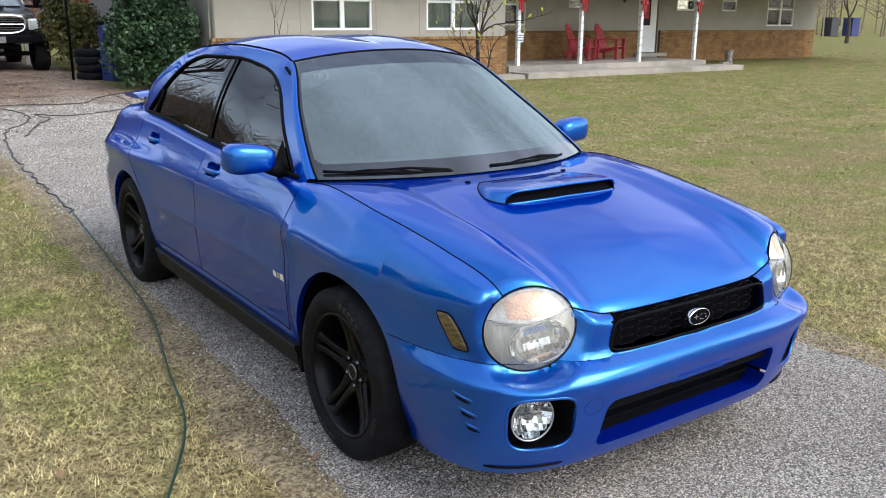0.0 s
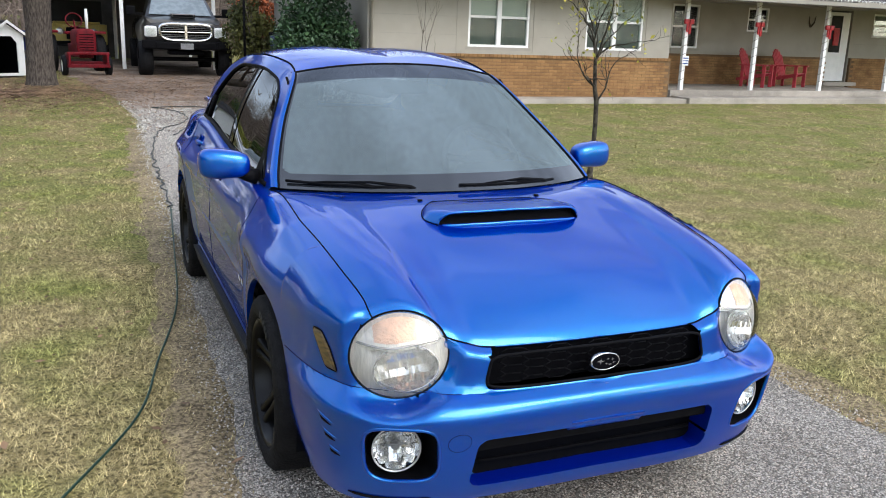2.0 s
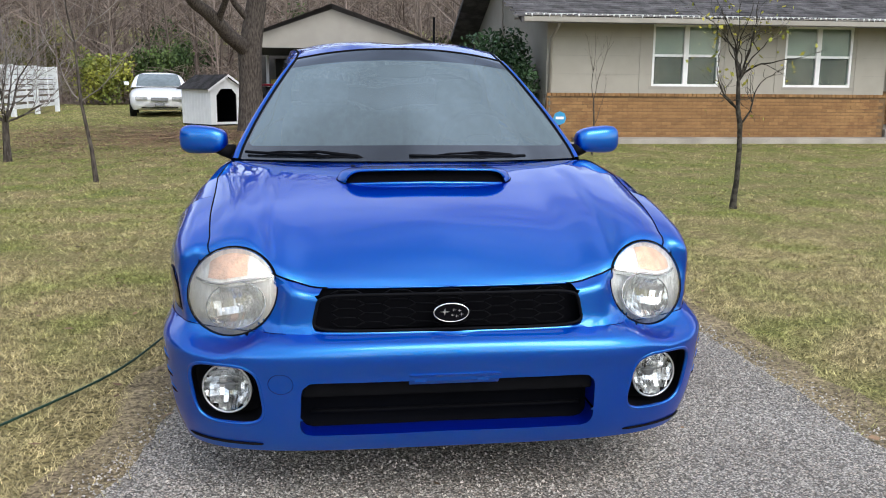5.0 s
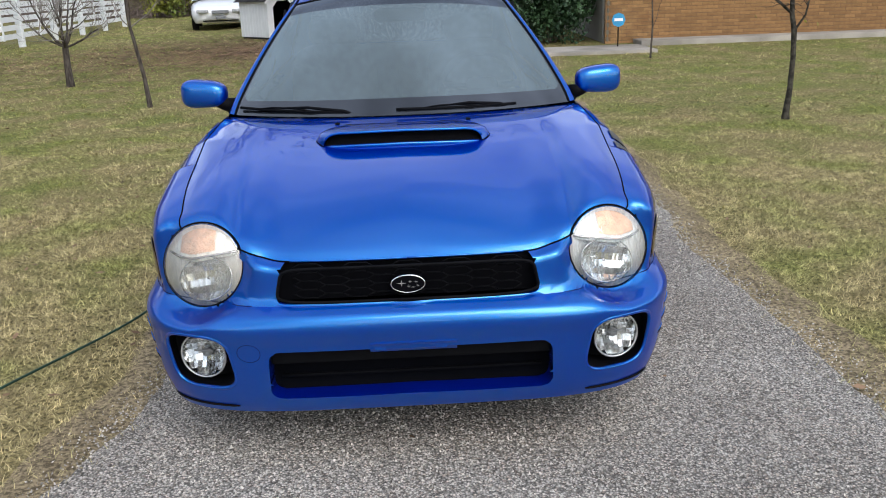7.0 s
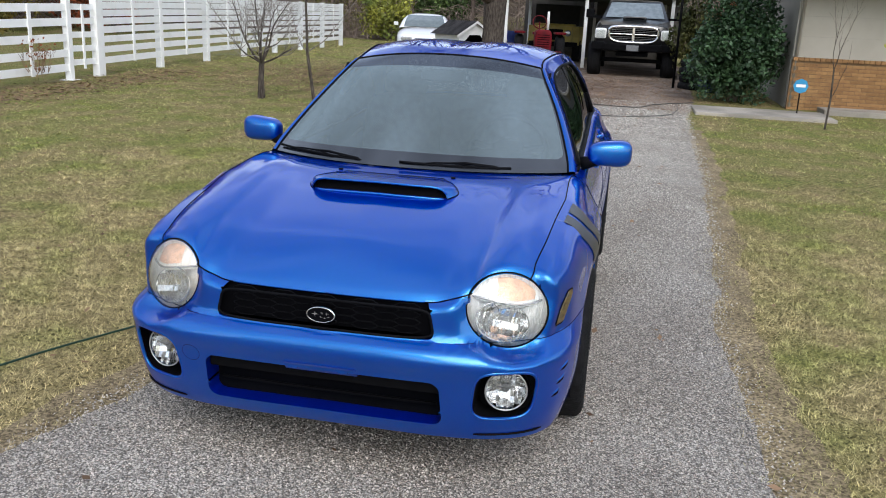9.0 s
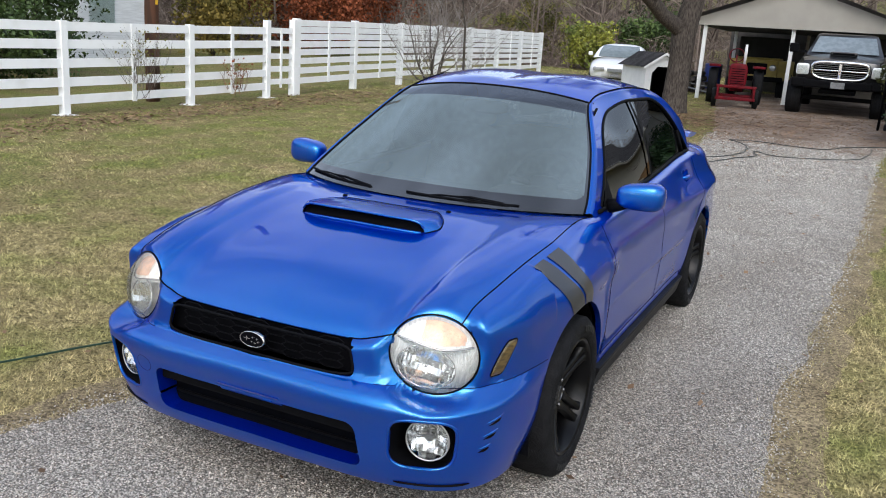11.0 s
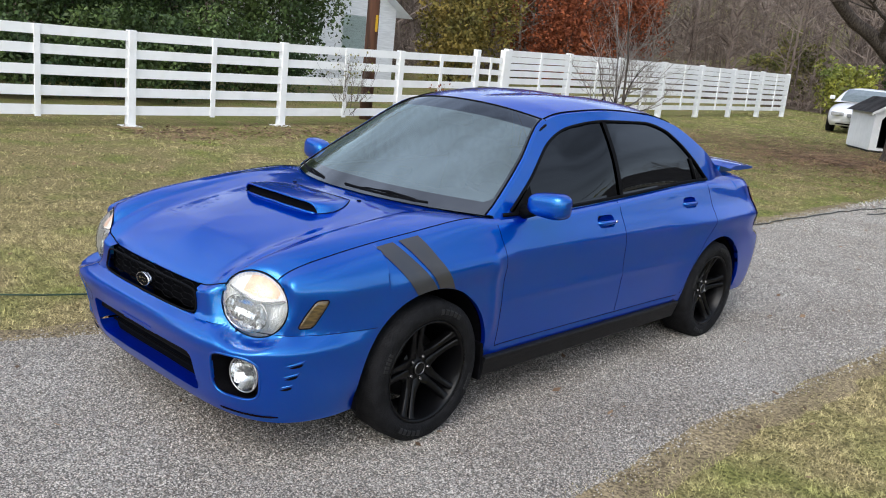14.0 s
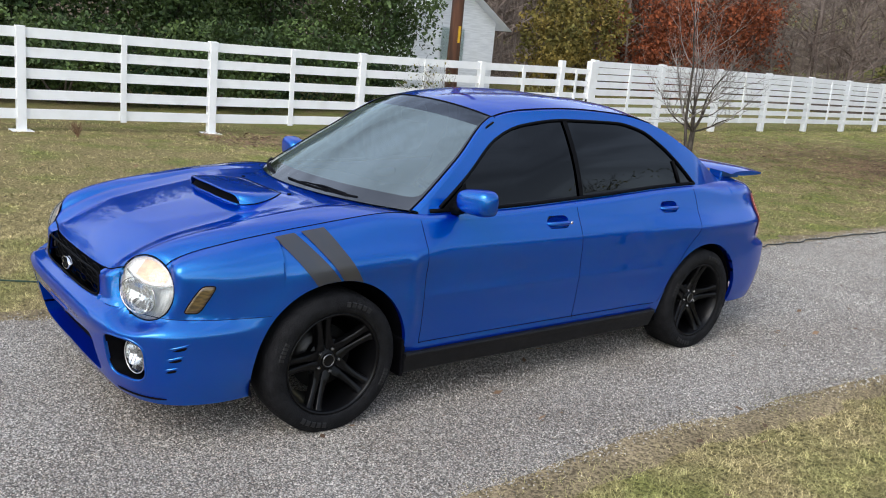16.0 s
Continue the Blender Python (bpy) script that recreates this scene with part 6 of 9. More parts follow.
for side in (1, -1):
    bm = bmesh.new()
    pebble(bm, (0, 0, 0), (0.100, 0.066, 0.064), 0.62)
    for v in bm.verts:
        k = (v.co.x + 0.1) / 0.2
        v.co.z = v.co.z * (0.80 + 0.22 * k) + 0.006 * k
        v.co.y = v.co.y * (0.9 + 0.1 * k) + 0.030 * k
        if v.co.y > 0.045:
            v.co.y = 0.045 + (v.co.y - 0.045) * 0.25
        v.co = Vector(((0.852 + v.co.x) * side, -0.590 + v.co.y, 0.975 + v.co.z))
    bmesh.ops.recalc_face_normals(bm, faces=bm.faces)
    mirror = part("door_mirror", bm, PAINT, doors["f", side], smooth=True)
    bm = bmesh.new()
    tube(bm, [(0.725 * side, -0.60, 0.925), (0.77 * side, -0.60, 0.935), (0.80 * side, -0.595, 0.945)], [0.034, 0.026, 0.022], 12)
    part("mirror_foot", bm, BLACK, mirror, smooth=True)
    for y, z in ((0.037, 0.840), (0.945, 0.880)):
        door = doors["f" if y < 0.5 else "r", side]
        bm = bmesh.new()
        c = on_side(y, z)
        f1, f2, fn = Vector((0, 1, 0)), Vector((0, 0, 1)), Vector((1, 0, 0))
        dome(bm, c - Vector((0.004, 0, 0)), f1, f2, fn, 0.079, 0.034, -0.026, 0.0, None, 8, 32, 3.0)
        for v in bm.verts:
            v.co.x *= side
        bmesh.ops.recalc_face_normals(bm, faces=bm.faces)
        part("handle_cup", bm, PAINT, door, smooth=True)
        bm = bmesh.new()
        tube(bm, [(c.x * side + side * o, y + q, z - 0.006) for q, o in ((-0.078, -0.006), (-0.06, 0.008), (-0.02, 0.014), (0.03, 0.014), (0.062, 0.008), (0.078, -0.006))], [0.008, 0.012, 0.013, 0.013, 0.012, 0.008], 10)
        hd = part("door_handle", bm, PAINT, door, smooth=True)
        if y < 0.5:
            bm = bmesh.new()
            lathe(bm, [(0.0, 0.009), (0.004, 0.008), (0.005, 0.0005)], 14, at=(c.x + 0.004, y + 0.095, z - 0.008))
            for v in bm.verts:
                v.co.x *= side
            bmesh.ops.recalc_face_normals(bm, faces=bm.faces)
            part("lock", bm, CHROME, hd, smooth=True)
    # tail lamp wrapping the corner
    bm = bmesh.new()
    rows = []
    for z in np.linspace(0.67, 0.925, 9):
        t = (z - 0.25) / (0.992 - 0.25)
        rows.append([bm.verts.new(Vector(tuple(shell(u, t))) * 1.0 + Vector((0.005, 0.005, 0))) for u in np.linspace(2.17 + 0.10 * (z - 0.7), 2.70, 22)])
    for a, b in zip(rows, rows[1:]):
        for i in range(21):
            bm.faces.new((a[i], a[i + 1], b[i + 1], b[i]))
    for v in bm.verts:
        v.co.x *= side
    bmesh.ops.recalc_face_normals(bm, faces=bm.faces)
    part("tail_lamp", bm, RED, car, "glossy red tail lamp", smooth=True)
    # mud flap behind the front wheel
    bm = bmesh.new()
    box(bm, min(0.66 * side, 0.815 * side), max(0.66 * side, 0.815 * side), -0.905, -0.885, 0.185, 0.36, 0.006)
    part("mud_flap", bm, BLACK, car)
    # roof drip line from the screen to the boot
    bm = bmesh.new()
    box(bm, -0.006, 0.006, -0.03, 0.03, -0.004, 0.004, 0.003)
    p = cabin(np.array(-0.265), 1.288)
    for v in bm.verts:
        v.co = Matrix.Rotation(radians(32), 3, "X") @ v.co + Vector(tuple(p)) + Vector((0.006, 0, 0))
        v.co.x *= side
    bmesh.ops.recalc_face_normals(bm, faces=bm.faces)
    part("pillar_clip", bm, BLACK, car)

# two dark stripes over the left fender
def halve(f, lo, hi):
    """The root of a rising function."""
    for _ in range(16):
        m = (lo + hi) / 2
        lo, hi = (lo, m) if f(m) > 0 else (m, hi)
    return (lo + hi) / 2


def fender_u(y, t):
    return halve(lambda u: float(shell(u, t)[1]) - y, 0.6, 1.5)


for a0, a1, b0, b1 in ((-1.514, -1.425, -1.365, -1.262), (-1.397, -1.297, -1.250, -1.152)):
    bm = bmesh.new()
    rows = []
    columns = []
    for s in np.linspace(0, 1, 9):
        low_y = b0 + (b1 - b0) * s
        low_z = HUB_Z - 0.005 + math.sqrt(max(0.0, 0.368**2 - (low_y - AXLE_F - 0.004) ** 2))
        columns.append((a0 + (a1 - a0) * s, low_y, halve(lambda t: float(shell(fender_u(low_y, t), t)[2]) - low_z, 0.4, 0.98)))
    for k in np.linspace(0, 1, 22):
        row = []
        for top_y, low_y, t_low in columns:
            t = 0.985 + (t_low - 0.985) * k
            u = fender_u(top_y + (low_y - top_y) * k, t)
            p0, pu, pt = (Vector(shell(u + du, t + dt).tolist()) for du, dt in ((0, 0), (1e-3, 0), (0, -1e-3)))
            nn = (pu - p0).cross(pt - p0).normalized()
            row.append(bm.verts.new(p0 + (nn if nn.x > 0 else -nn) * 0.003))
        rows.append(row)
    for a, b in zip(rows, rows[1:]):
        for i in range(8):
            bm.faces.new((a[i], a[i + 1], b[i + 1], b[i]))
    bmesh.ops.recalc_face_normals(bm, faces=bm.faces)
    part("fender_stripe", bm, STRIPE, fender_l, "matt dark grey stripe", smooth=True)

# small badge on the right door: three plain bars
for k, (y0_, y1_, mt) in enumerate(((-0.800, -0.770, WHITE), (-0.766, -0.738, SILVER), (-0.734, -0.706, WHITE))):
    bm = bmesh.new()
    q = [on_side(y, z, 0.002) for y, z in ((y0_, 0.528), (y1_, 0.530), (y1_, 0.556), (y0_, 0.554))]
    bm.faces.new([bm.verts.new((-p.x, p.y, p.z)) for p in q])
    part("badge_bar", bm, mt, doors["f", -1])

# boot spoiler
bm = bmesh.new()
rows = []
for x in np.linspace(-0.60, 0.60, 33):
    e = abs(x) / 0.60
    zc = 1.045 - 0.018 * e**6
    ya, yb = 1.74 + 0.03 * e**4, 2.13 - 0.02 * e**3
    prof = [(0, 0), (0.15, 0.014), (0.45, 0.020), (0.8, 0.014), (1, 0.006), (1, -0.004), (0.8, -0.010), (0.4, -0.012), (0.1, -0.008)]
    rows.append([bm.verts.new((x, ya + (yb - ya) * a, zc + b)) for a, b in prof])
for a, b in zip(rows, rows[1:]):
    for i in range(9):
        bm.faces.new((a[i], a[(i + 1) % 9], b[(i + 1) % 9], b[i]))
bm.faces.new(rows[0])
bm.faces.new(rows[-1])
bmesh.ops.recalc_face_normals(bm, faces=bm.faces)
wing = part("boot_spoiler", bm, PAINT, car, sharp=45)
for x in (-0.46, 0.46):
    bm = bmesh.new()
    box(bm, x - 0.05, x + 0.05, 1.80, 2.0, 0.985, 1.05, 0.012)
    part("spoiler_stand", bm, PAINT, wing)

# interior
slab("cabin_floor", -0.66, 0.66, -0.85, 1.4, 0.28, 0.32, INSIDE_SHADE, car)
bm = bmesh.new()
pebble(bm, (0, -0.70, 0.80), (0.66, 0.27, 0.12), 0.5)
part("dashboard", bm, GREYTRIM, car, smooth=True)
bm = bmesh.new()
pebble(bm, (0.36, -0.60, 0.90), (0.19, 0.12, 0.055), 0.6)
part("instrument_hood", bm, BLACK, car, smooth=True)
for x in (-0.36, 0.36):
    bm = bmesh.new()
    pebble(bm, (x, -0.02, 0.50), (0.25, 0.28, 0.10), 0.5, 20, 12)
    seat = part("front_seat", bm, CLOTH, car, smooth=True)
    bm = bmesh.new()
    pebble(bm, (x, 0.27, 0.82), (0.23, 0.08, 0.30), 0.5, 20, 12, Matrix.Rotation(radians(-14), 3, "X"))
    part("backrest", bm, CLOTH, seat, smooth=True)
    bm = bmesh.new()
    pebble(bm, (x, 0.36, 1.17), (0.13, 0.05, 0.075), 0.6, 20, 12)
    part("headrest", bm, CLOTH, seat, smooth=True)
bm = bmesh.new()
pebble(bm, (0, 1.13, 0.78), (0.62, 0.09, 0.28), 0.45, 24, 12)
part("rear_bench", bm, CLOTH, car, smooth=True)
bm = bmesh.new()
rot = Matrix.Rotation(radians(-28), 3, "X")
K = Vector((0.36, -0.42, 0.93))
tube(bm, [K + rot @ Vector((0.185 * math.cos(p), 0, 0.185 * math.sin(p))) for p in np.linspace(0, 2 * math.pi, 41)], 0.015, 8, cap=False)
sw = part("steering_wheel", bm, GREYTRIM, car, smooth=True)
bm = bmesh.new()
pebble(bm, K, (0.075, 0.03, 0.06), 0.6, 20, 12, rot)
part("wheel_boss", bm, BLACK, sw, smooth=True)
for a in (10, 170, 270):
    bm = bmesh.new()
    tube(bm, [K, K + rot @ Vector((0.18 * math.cos(radians(a)), 0, 0.18 * math.sin(radians(a))))], 0.016, 6)
    part("wheel_spoke", bm, BLACK, sw, smooth=True)
bm = bmesh.new()
pebble(bm, (0, -0.33, 1.27), (0.115, 0.02, 0.03), 0.5, 20, 10)
part("inner_mirror", bm, BLACK, car, smooth=True)
bm = bmesh.new()
lathe(bm, [(0, 0.008), (0.012, 0.006), (0.016, 0.001)], 10, "z", at=(0.12, 0.85, 1.402))
part("roof_aerial_base", bm, BLACK, car, smooth=True)

# ---- fence ----
fence = empty("fence", (-10.35, 3.0, -0.15), "white ranch fence, five wide rails on square posts", "fence")
FM = fence.matrix_world.copy().inverted()


def fpiece(name, *b, bev=0.006):
    bm = bmesh.new()
    box(bm, *b, bev)
    ob = part(name, bm, FENCEW, fence)
    ob.matrix_parent_inverse = FM
    return ob


FX = -10.35
posts = [3.03 + 3.0 * k for k in range(-9, 3)] + [11.45]
for y in posts:
    g = float(rise(FX, y))
    tall = 0.13 if y > 11 else 0.0
    fpiece("post", FX - 0.065, FX + 0.065, y - 0.065, y + 0.065, g - 0.05, g + 1.55 + tall)
    fpiece("footing", FX - 0.15, FX + 0.15, y - 0.15, y + 0.15, g - 0.04, g + 0.012)
for a, b in zip(posts, posts[1:]):
    ga, gb = float(rise(FX, a)), float(rise(FX, b))
    m_ = (a + b) / 2
    for h in (0.26, 0.55, 0.86, 1.17, 1.455):
        bm = bmesh.new()
        vs = box(bm, FX, FX + 0.034, a + 0.066, b - 0.066, h - 0.075, h + 0.075)
        for v in vs:
            v.co.z += ga + (gb - ga) * (v.co.y - a) / (b - a)
        ob = part("rail", bm, FENCEW, fence)
        ob.matrix_parent_inverse = FM
    g = (ga + gb) / 2
    fpiece("slim_post", FX + 0.035, FX + 0.06, m_ - 0.045, m_ + 0.045, g + 0.16, g + 1.52, bev=0.0)
# short return to the high fence
for y in (12.45,):
    g = float(rise(FX, y))
    fpiece("post", FX - 0.08, FX + 0.08, y - 0.08, y + 0.08, g - 0.05, g + 1.70)
for h in (0.34, 0.62, 0.90, 1.18, 1.46):
    g = float(rise(FX, 11.9))
    fpiece("rail", FX - 0.02, FX + 0.02, 11.52, 12.36, g + h - 0.06, g + h + 0.06, bev=0.0)
fpiece("slim_post", FX + 0.021, FX + 0.05, 11.9, 11.96, g + 0.2, g + 1.5, bev=0.0)
high = empty("fence", (FX, 12.5, 0.0), "tall white board fence with narrow gaps", "fence")
HFM = high.matrix_world.copy().inverted()


def along(y):
    return FX - 0.9 * (y - 12.5) / 19.0


hp = list(np.linspace(12.55, 31.6, 8))
for y in hp:
    g, x = float(rise(along(y), y)), along(y)
    bm = bmesh.new()
    box(bm, x - 0.075, x + 0.075, y - 0.075, y + 0.075, g - 0.1, g + 1.74, 0.006)
    part("post", bm, FENCEW, high).matrix_parent_inverse = HFM
for a, b in zip(hp, hp[1:]):
    ga, gb = float(rise(along(a), a)), float(rise(along(b), b))
    for h in (0.33, 0.56, 0.78, 0.98, 1.16, 1.33, 1.49, 1.64):
        bm = bmesh.new()
        for v in box(bm, 0, 0.03, a + 0.076, b - 0.076, h - 0.07, h + 0.07):
            k = (v.co.y - a) / (b - a)
            v.co.x += along(v.co.y) + 0.03
            v.co.z += ga + (gb - ga) * k
        part("rail", bm, FENCEW, high).matrix_parent_inverse = HFM
    m_ = (a + b) / 2
    g = (ga + gb) / 2
    bm = bmesh.new()
    box(bm, along(m_) + 0.061, along(m_) + 0.082, m_ - 0.045, m_ + 0.045, g + 0.25, g + 1.68)
    part("slim_post", bm, FENCEW, high).matrix_parent_inverse = HFM
# wooden utility pole
bm = bmesh.new()
tube(bm, [(0, 0, -0.3), (0, 0, 4), (0, 0, 9)], [0.14, 0.13, 0.11], 14)
pole = part("utility_pole", bm, material("pole_wood", (0.13, 0.055, 0.03), 0.9, second=(0.06, 0.03, 0.02), scale=9, stretch=(1, 1, 0.08), bump=0.3), None, smooth=True)
pole.matrix_world = pose(-11.3, 9.0, float(rise(-11.3, 9.0)))
tagged(pole, "reddish brown wooden utility pole behind the fence", "pole")
bm = bmesh.new()
box(bm, 0.130, 0.140, -0.03, 0.03, 1.9, 2.25)
part("pole_tag", bm, material("yellow_tag", (0.7, 0.4, 0.02), 0.5), pole)
# white building beyond
bld = empty("shed", (-22, 18.0, 0.0), "white weatherboard building half hidden by trees", "building")
BM_ = bld.matrix_world.copy().inverted()
bm = bmesh.new()
box(bm, -26, -21.0, 14.7, 18.7, -0.3, 2.75)
f = [bm.verts.new(p) for p in ((-21.0, 14.7, 2.75), (-21.0, 18.7, 2.75), (-21.0, 16.7, 4.0))]
bm.faces.new(f)
w = part("wall", bm, material("white_boards", (0.72, 0.73, 0.74), 0.7, var=0.15, scale=2, stretch=(1, 1, 12)), bld)
w.matrix_parent_inverse = BM_
bm = bmesh.new()
for a, b in ((14.2, 16.7), (19.2, 16.7)):
    v = [bm.verts.new(p) for p in ((-26.5, a, 2.50), (-20.6, a, 2.50), (-20.6, b, 4.08), (-26.5, b, 4.08))]
    bm.faces.new(v)
bmesh.ops.solidify(bm, geom=bm.faces[:], thickness=0.08)
part("roof", bm, WHITE, bld).matrix_parent_inverse = BM_
bm = bmesh.new()
box(bm, -21.0, -20.95, 16.2, 17.2, 1.2, 2.4)
part("window", bm, PANE, bld).matrix_parent_inverse = BM_

# ---- carport and what stands round it ----
cp = empty("carport", (-0.35, 22, 0.28), "open carport with a pale gable on white posts", "carport")
CM = cp.matrix_world.copy().inverted()


def cpart(name, bm, mat, **k):
    ob = part(name, bm, mat, cp, **k)
    ob.matrix_parent_inverse = CM
    return ob


CY0, CY1 = 21.4, 28.0
GABLE = material("beige_gable", (0.36, 0.335, 0.29), 0.75, var=0.08, scale=2)
bm = bmesh.new()
outline = ((-3.1, 2.32), (2.55, 2.32), (2.55, 2.46), (-0.37, 3.42), (-3.1, 2.46))
fr = [bm.verts.new((x, CY0 - 0.10, z)) for x, z in outline]
bk = [bm.verts.new((x, CY0 + 0.02, z)) for x, z in outline]
bm.faces.new(fr)
bm.faces.new(bk[::-1])
for k in range(5):
    bm.faces.new((fr[k], bk[k], bk[(k + 1) % 5], fr[(k + 1) % 5]))
bmesh.ops.recalc_face_normals(bm, faces=bm.faces)
cpart("gable", bm, GABLE)
bm = bmesh.new()
for s in (-1, 1):
    e = -3.35 if s < 0 else 2.75
    v = [bm.verts.new(p) for p in ((e, CY0 - 0.35, 2.44), (-0.37, CY0 - 0.35, 3.55), (-0.37, CY1, 3.55), (e, CY1, 2.44))]
    bm.faces.new(v)
bmesh.ops.solidify(bm, geom=bm.faces[:], thickness=0.06)
cpart("roof", bm, material("carport_shingle", (0.16, 0.145, 0.13), 0.9, var=0.3, scale=6, fine=0.2))
for x in (-2.72, -0.38, 2.05):
    for y in (CY0 + 0.06, CY1 - 0.3):
        bm = bmesh.new()
        box(bm, x - 0.05, x + 0.05, y - 0.05, y + 0.05, 0.2, 2.33, 0.005)
        cpart("post", bm, WHITE)
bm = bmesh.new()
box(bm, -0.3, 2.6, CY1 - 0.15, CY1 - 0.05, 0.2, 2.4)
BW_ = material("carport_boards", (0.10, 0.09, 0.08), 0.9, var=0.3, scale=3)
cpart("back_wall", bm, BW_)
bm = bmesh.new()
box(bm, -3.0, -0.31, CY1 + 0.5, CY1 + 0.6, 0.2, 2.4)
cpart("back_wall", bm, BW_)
# near-black sheet paints the shade under the carport roof
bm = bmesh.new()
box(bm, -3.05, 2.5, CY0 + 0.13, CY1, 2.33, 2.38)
cpart("ceiling_shade", bm, INSIDE_SHADE)

# pick-up
TRUCKP = material("black_truck_paint", (0.008, 0.008, 0.010), 0.3, 0.2, var=0.2, coat=0.7)
tr = empty("pickup_truck", (1.0, 18.6, 0.25), "black lifted pick-up with chrome grille and big tyres", "truck")


def tp(name, mat, *b, bev=0.03, parent=None, label=""):
    bm = bmesh.new()
    box(bm, *b, bev)
    return part(name, bm, mat, parent or tr, label)


bm = bmesh.new()
rows = []
for y, w, z0, z1 in ((0.10, 0.86, 0.72, 1.22), (0.14, 0.90, 0.66, 1.30), (0.5, 0.97, 0.62, 1.38), (1.3, 0.99, 0.60, 1.46), (1.5, 0.99, 0.60, 1.46), (3.4, 0.99, 0.60, 1.44), (5.4, 0.98, 0.65, 1.42)):
    rows.append([bm.verts.new(p) for p in ((-w + 0.08, y, z0), (-w, y, z0 + 0.12), (-w, y, z1 - 0.22), (-w + 0.1, y, z1 - 0.04), (-0.35, y, z1), (0.35, y, z1), (w - 0.1, y, z1 - 0.04), (w, y, z1 - 0.22), (w, y, z0 + 0.12), (w - 0.08, y, z0))])
for a, b in zip(rows, rows[1:]):
    for i in range(10):
        bm.faces.new((a[i], a[(i + 1) % 10], b[(i + 1) % 10], b[i]))
bm.faces.new(rows[0][::-1])
bm.faces.new(rows[-1])
bmesh.ops.recalc_face_normals(bm, faces=bm.faces)
part("body", bm, TRUCKP, tr, sharp=40)
bm = bmesh.new()
rows = []
for y, w, z in ((1.25, 0.86, 1.42), (1.80, 0.70, 1.90), (1.95, 0.68, 1.94), (3.0, 0.68, 1.94), (3.3, 0.80, 1.42)):
    rows.append([bm.verts.new(p) for p in ((-w - 0.02, y, 1.40), (-w, y, z - 0.03), (-w + 0.08, y, z), (w - 0.08, y, z), (w, y, z - 0.03), (w + 0.02, y, 1.40))])
for a, b in zip(rows, rows[1:]):
    for i in range(5):
        bm.faces.new((a[i], a[i + 1], b[i + 1], b[i]))
bmesh.ops.recalc_face_normals(bm, faces=bm.faces)
part("cab", bm, TRUCKP, tr, sharp=50)
bm = bmesh.new()
v = [bm.verts.new(p) for p in ((-0.76, 1.285, 1.475), (0.76, 1.285, 1.475), (0.64, 1.74, 1.865), (-0.64, 1.74, 1.865))]
bm.faces.new(v)
part("windscreen", bm, material("pale_windscreen", (0.20, 0.24, 0.26), 0.05, var=0.2, coat=1.0), tr)
tp("hood_scoop", TRUCKP, -0.30, 0.30, 0.6, 1.2, 1.40, 1.50, bev=0.04)
# black plate paints the shaded mouth of the truck's scoop
tp("scoop_mouth_shade", TRIM_SHADE, -0.24, 0.24, 0.588, 0.60, 1.425, 1.475, bev=0.0)
bm = bmesh.new()
tube(bm, [(0.60 * math.copysign(abs(math.cos(p)) ** 0.45, math.cos(p)) * (1 + 0.10 * math.sin(p)), 0.03, 1.055 + 0.195 * math.copysign(abs(math.sin(p)) ** 0.6, math.sin(p))) for p in np.linspace(0, 2 * math.pi, 49)], 0.038, 8, cap=False)
gr = part("grille", bm, CHROME, tr, "broad chrome grille surround with a cross bar", smooth=True)
tp("grille_back", TRIM_SHADE, -0.56, 0.56, 0.07, 0.12, 0.87, 1.24, bev=0.02, parent=gr)
for b in ((-0.035, 0.035, 0.88, 1.25), (-0.58, 0.58, 1.045, 1.075)):
    tp("grille_bar", CHROME, b[0], b[1], 0.015, 0.06, b[2], b[3], bev=0.01, parent=gr)
for z in (0.915, 0.955, 0.995, 1.12, 1.16, 1.20):
    tp("grille_slat", STEEL, -0.55, 0.55, 0.045, 0.065, z - 0.006, z + 0.006, bev=0.0, parent=gr)
for s in (-1, 1):
    hl = tp("headlight", REFLECT, *sorted((s * 0.665, s * 0.955)), 0.05, 0.22, 0.93, 1.19, bev=0.06)
    tp("headlight_lens", LENS, *sorted((s * 0.70, s * 0.92)), 0.038, 0.046, 0.97, 1.15, bev=0.0, parent=hl)
    tp("bumper_end", BLACK, *sorted((s * 0.70, s * 1.02)), -0.06, 0.14, 0.66, 0.86)
    mr = tp("mirror", BLACK, *sorted((s * 1.06, s * 1.28)), 1.42, 1.52, 1.44, 1.66)
    tp("mirror_arm", BLACK, *sorted((s * 0.86, s * 1.07)), 1.45, 1.50, 1.44, 1.50, bev=0.0, parent=mr)
    for y in (0.55, 4.3):
        w = part("wheel", bmesh.new(), RUBBER, tr)
        w.matrix_basis = pose(s * 0.93, y, 0.42)
        bm = bmesh.new()
        lathe(bm, [(-0.15, 0.24), (-0.165, 0.36), (-0.14, 0.41), (0, 0.42), (0.14, 0.41), (0.165, 0.36), (0.15, 0.24)], 36)
        part("tyre", bm, RUBBER, w, smooth=True)
        bm = bmesh.new()
        lathe(bm, [(s * 0.12, 0.24), (s * 0.08, 0.2), (s * 0.1, 0.06), (s * 0.11, 0.001)], 24)
        part("rim", bm, RIM, w, smooth=True)
tr.scale = (1.03, 1.03, 1.03)
bmp = tp("front_bumper", BLACK, -0.72, 0.72, -0.10, 0.12, 0.66, 0.83)
tp("plate_bar", GREYTRIM, -0.15, 0.15, -0.115, -0.104, 0.66, 0.80, bev=0.0, parent=bmp, label="plain number plate panel")
tp("axle", BLACK, -0.8, 0.8, 0.48, 0.62, 0.36, 0.46)
tp("skid_plate", BLACK, -0.4, 0.4, 0.1, 0.9, 0.52, 0.62)

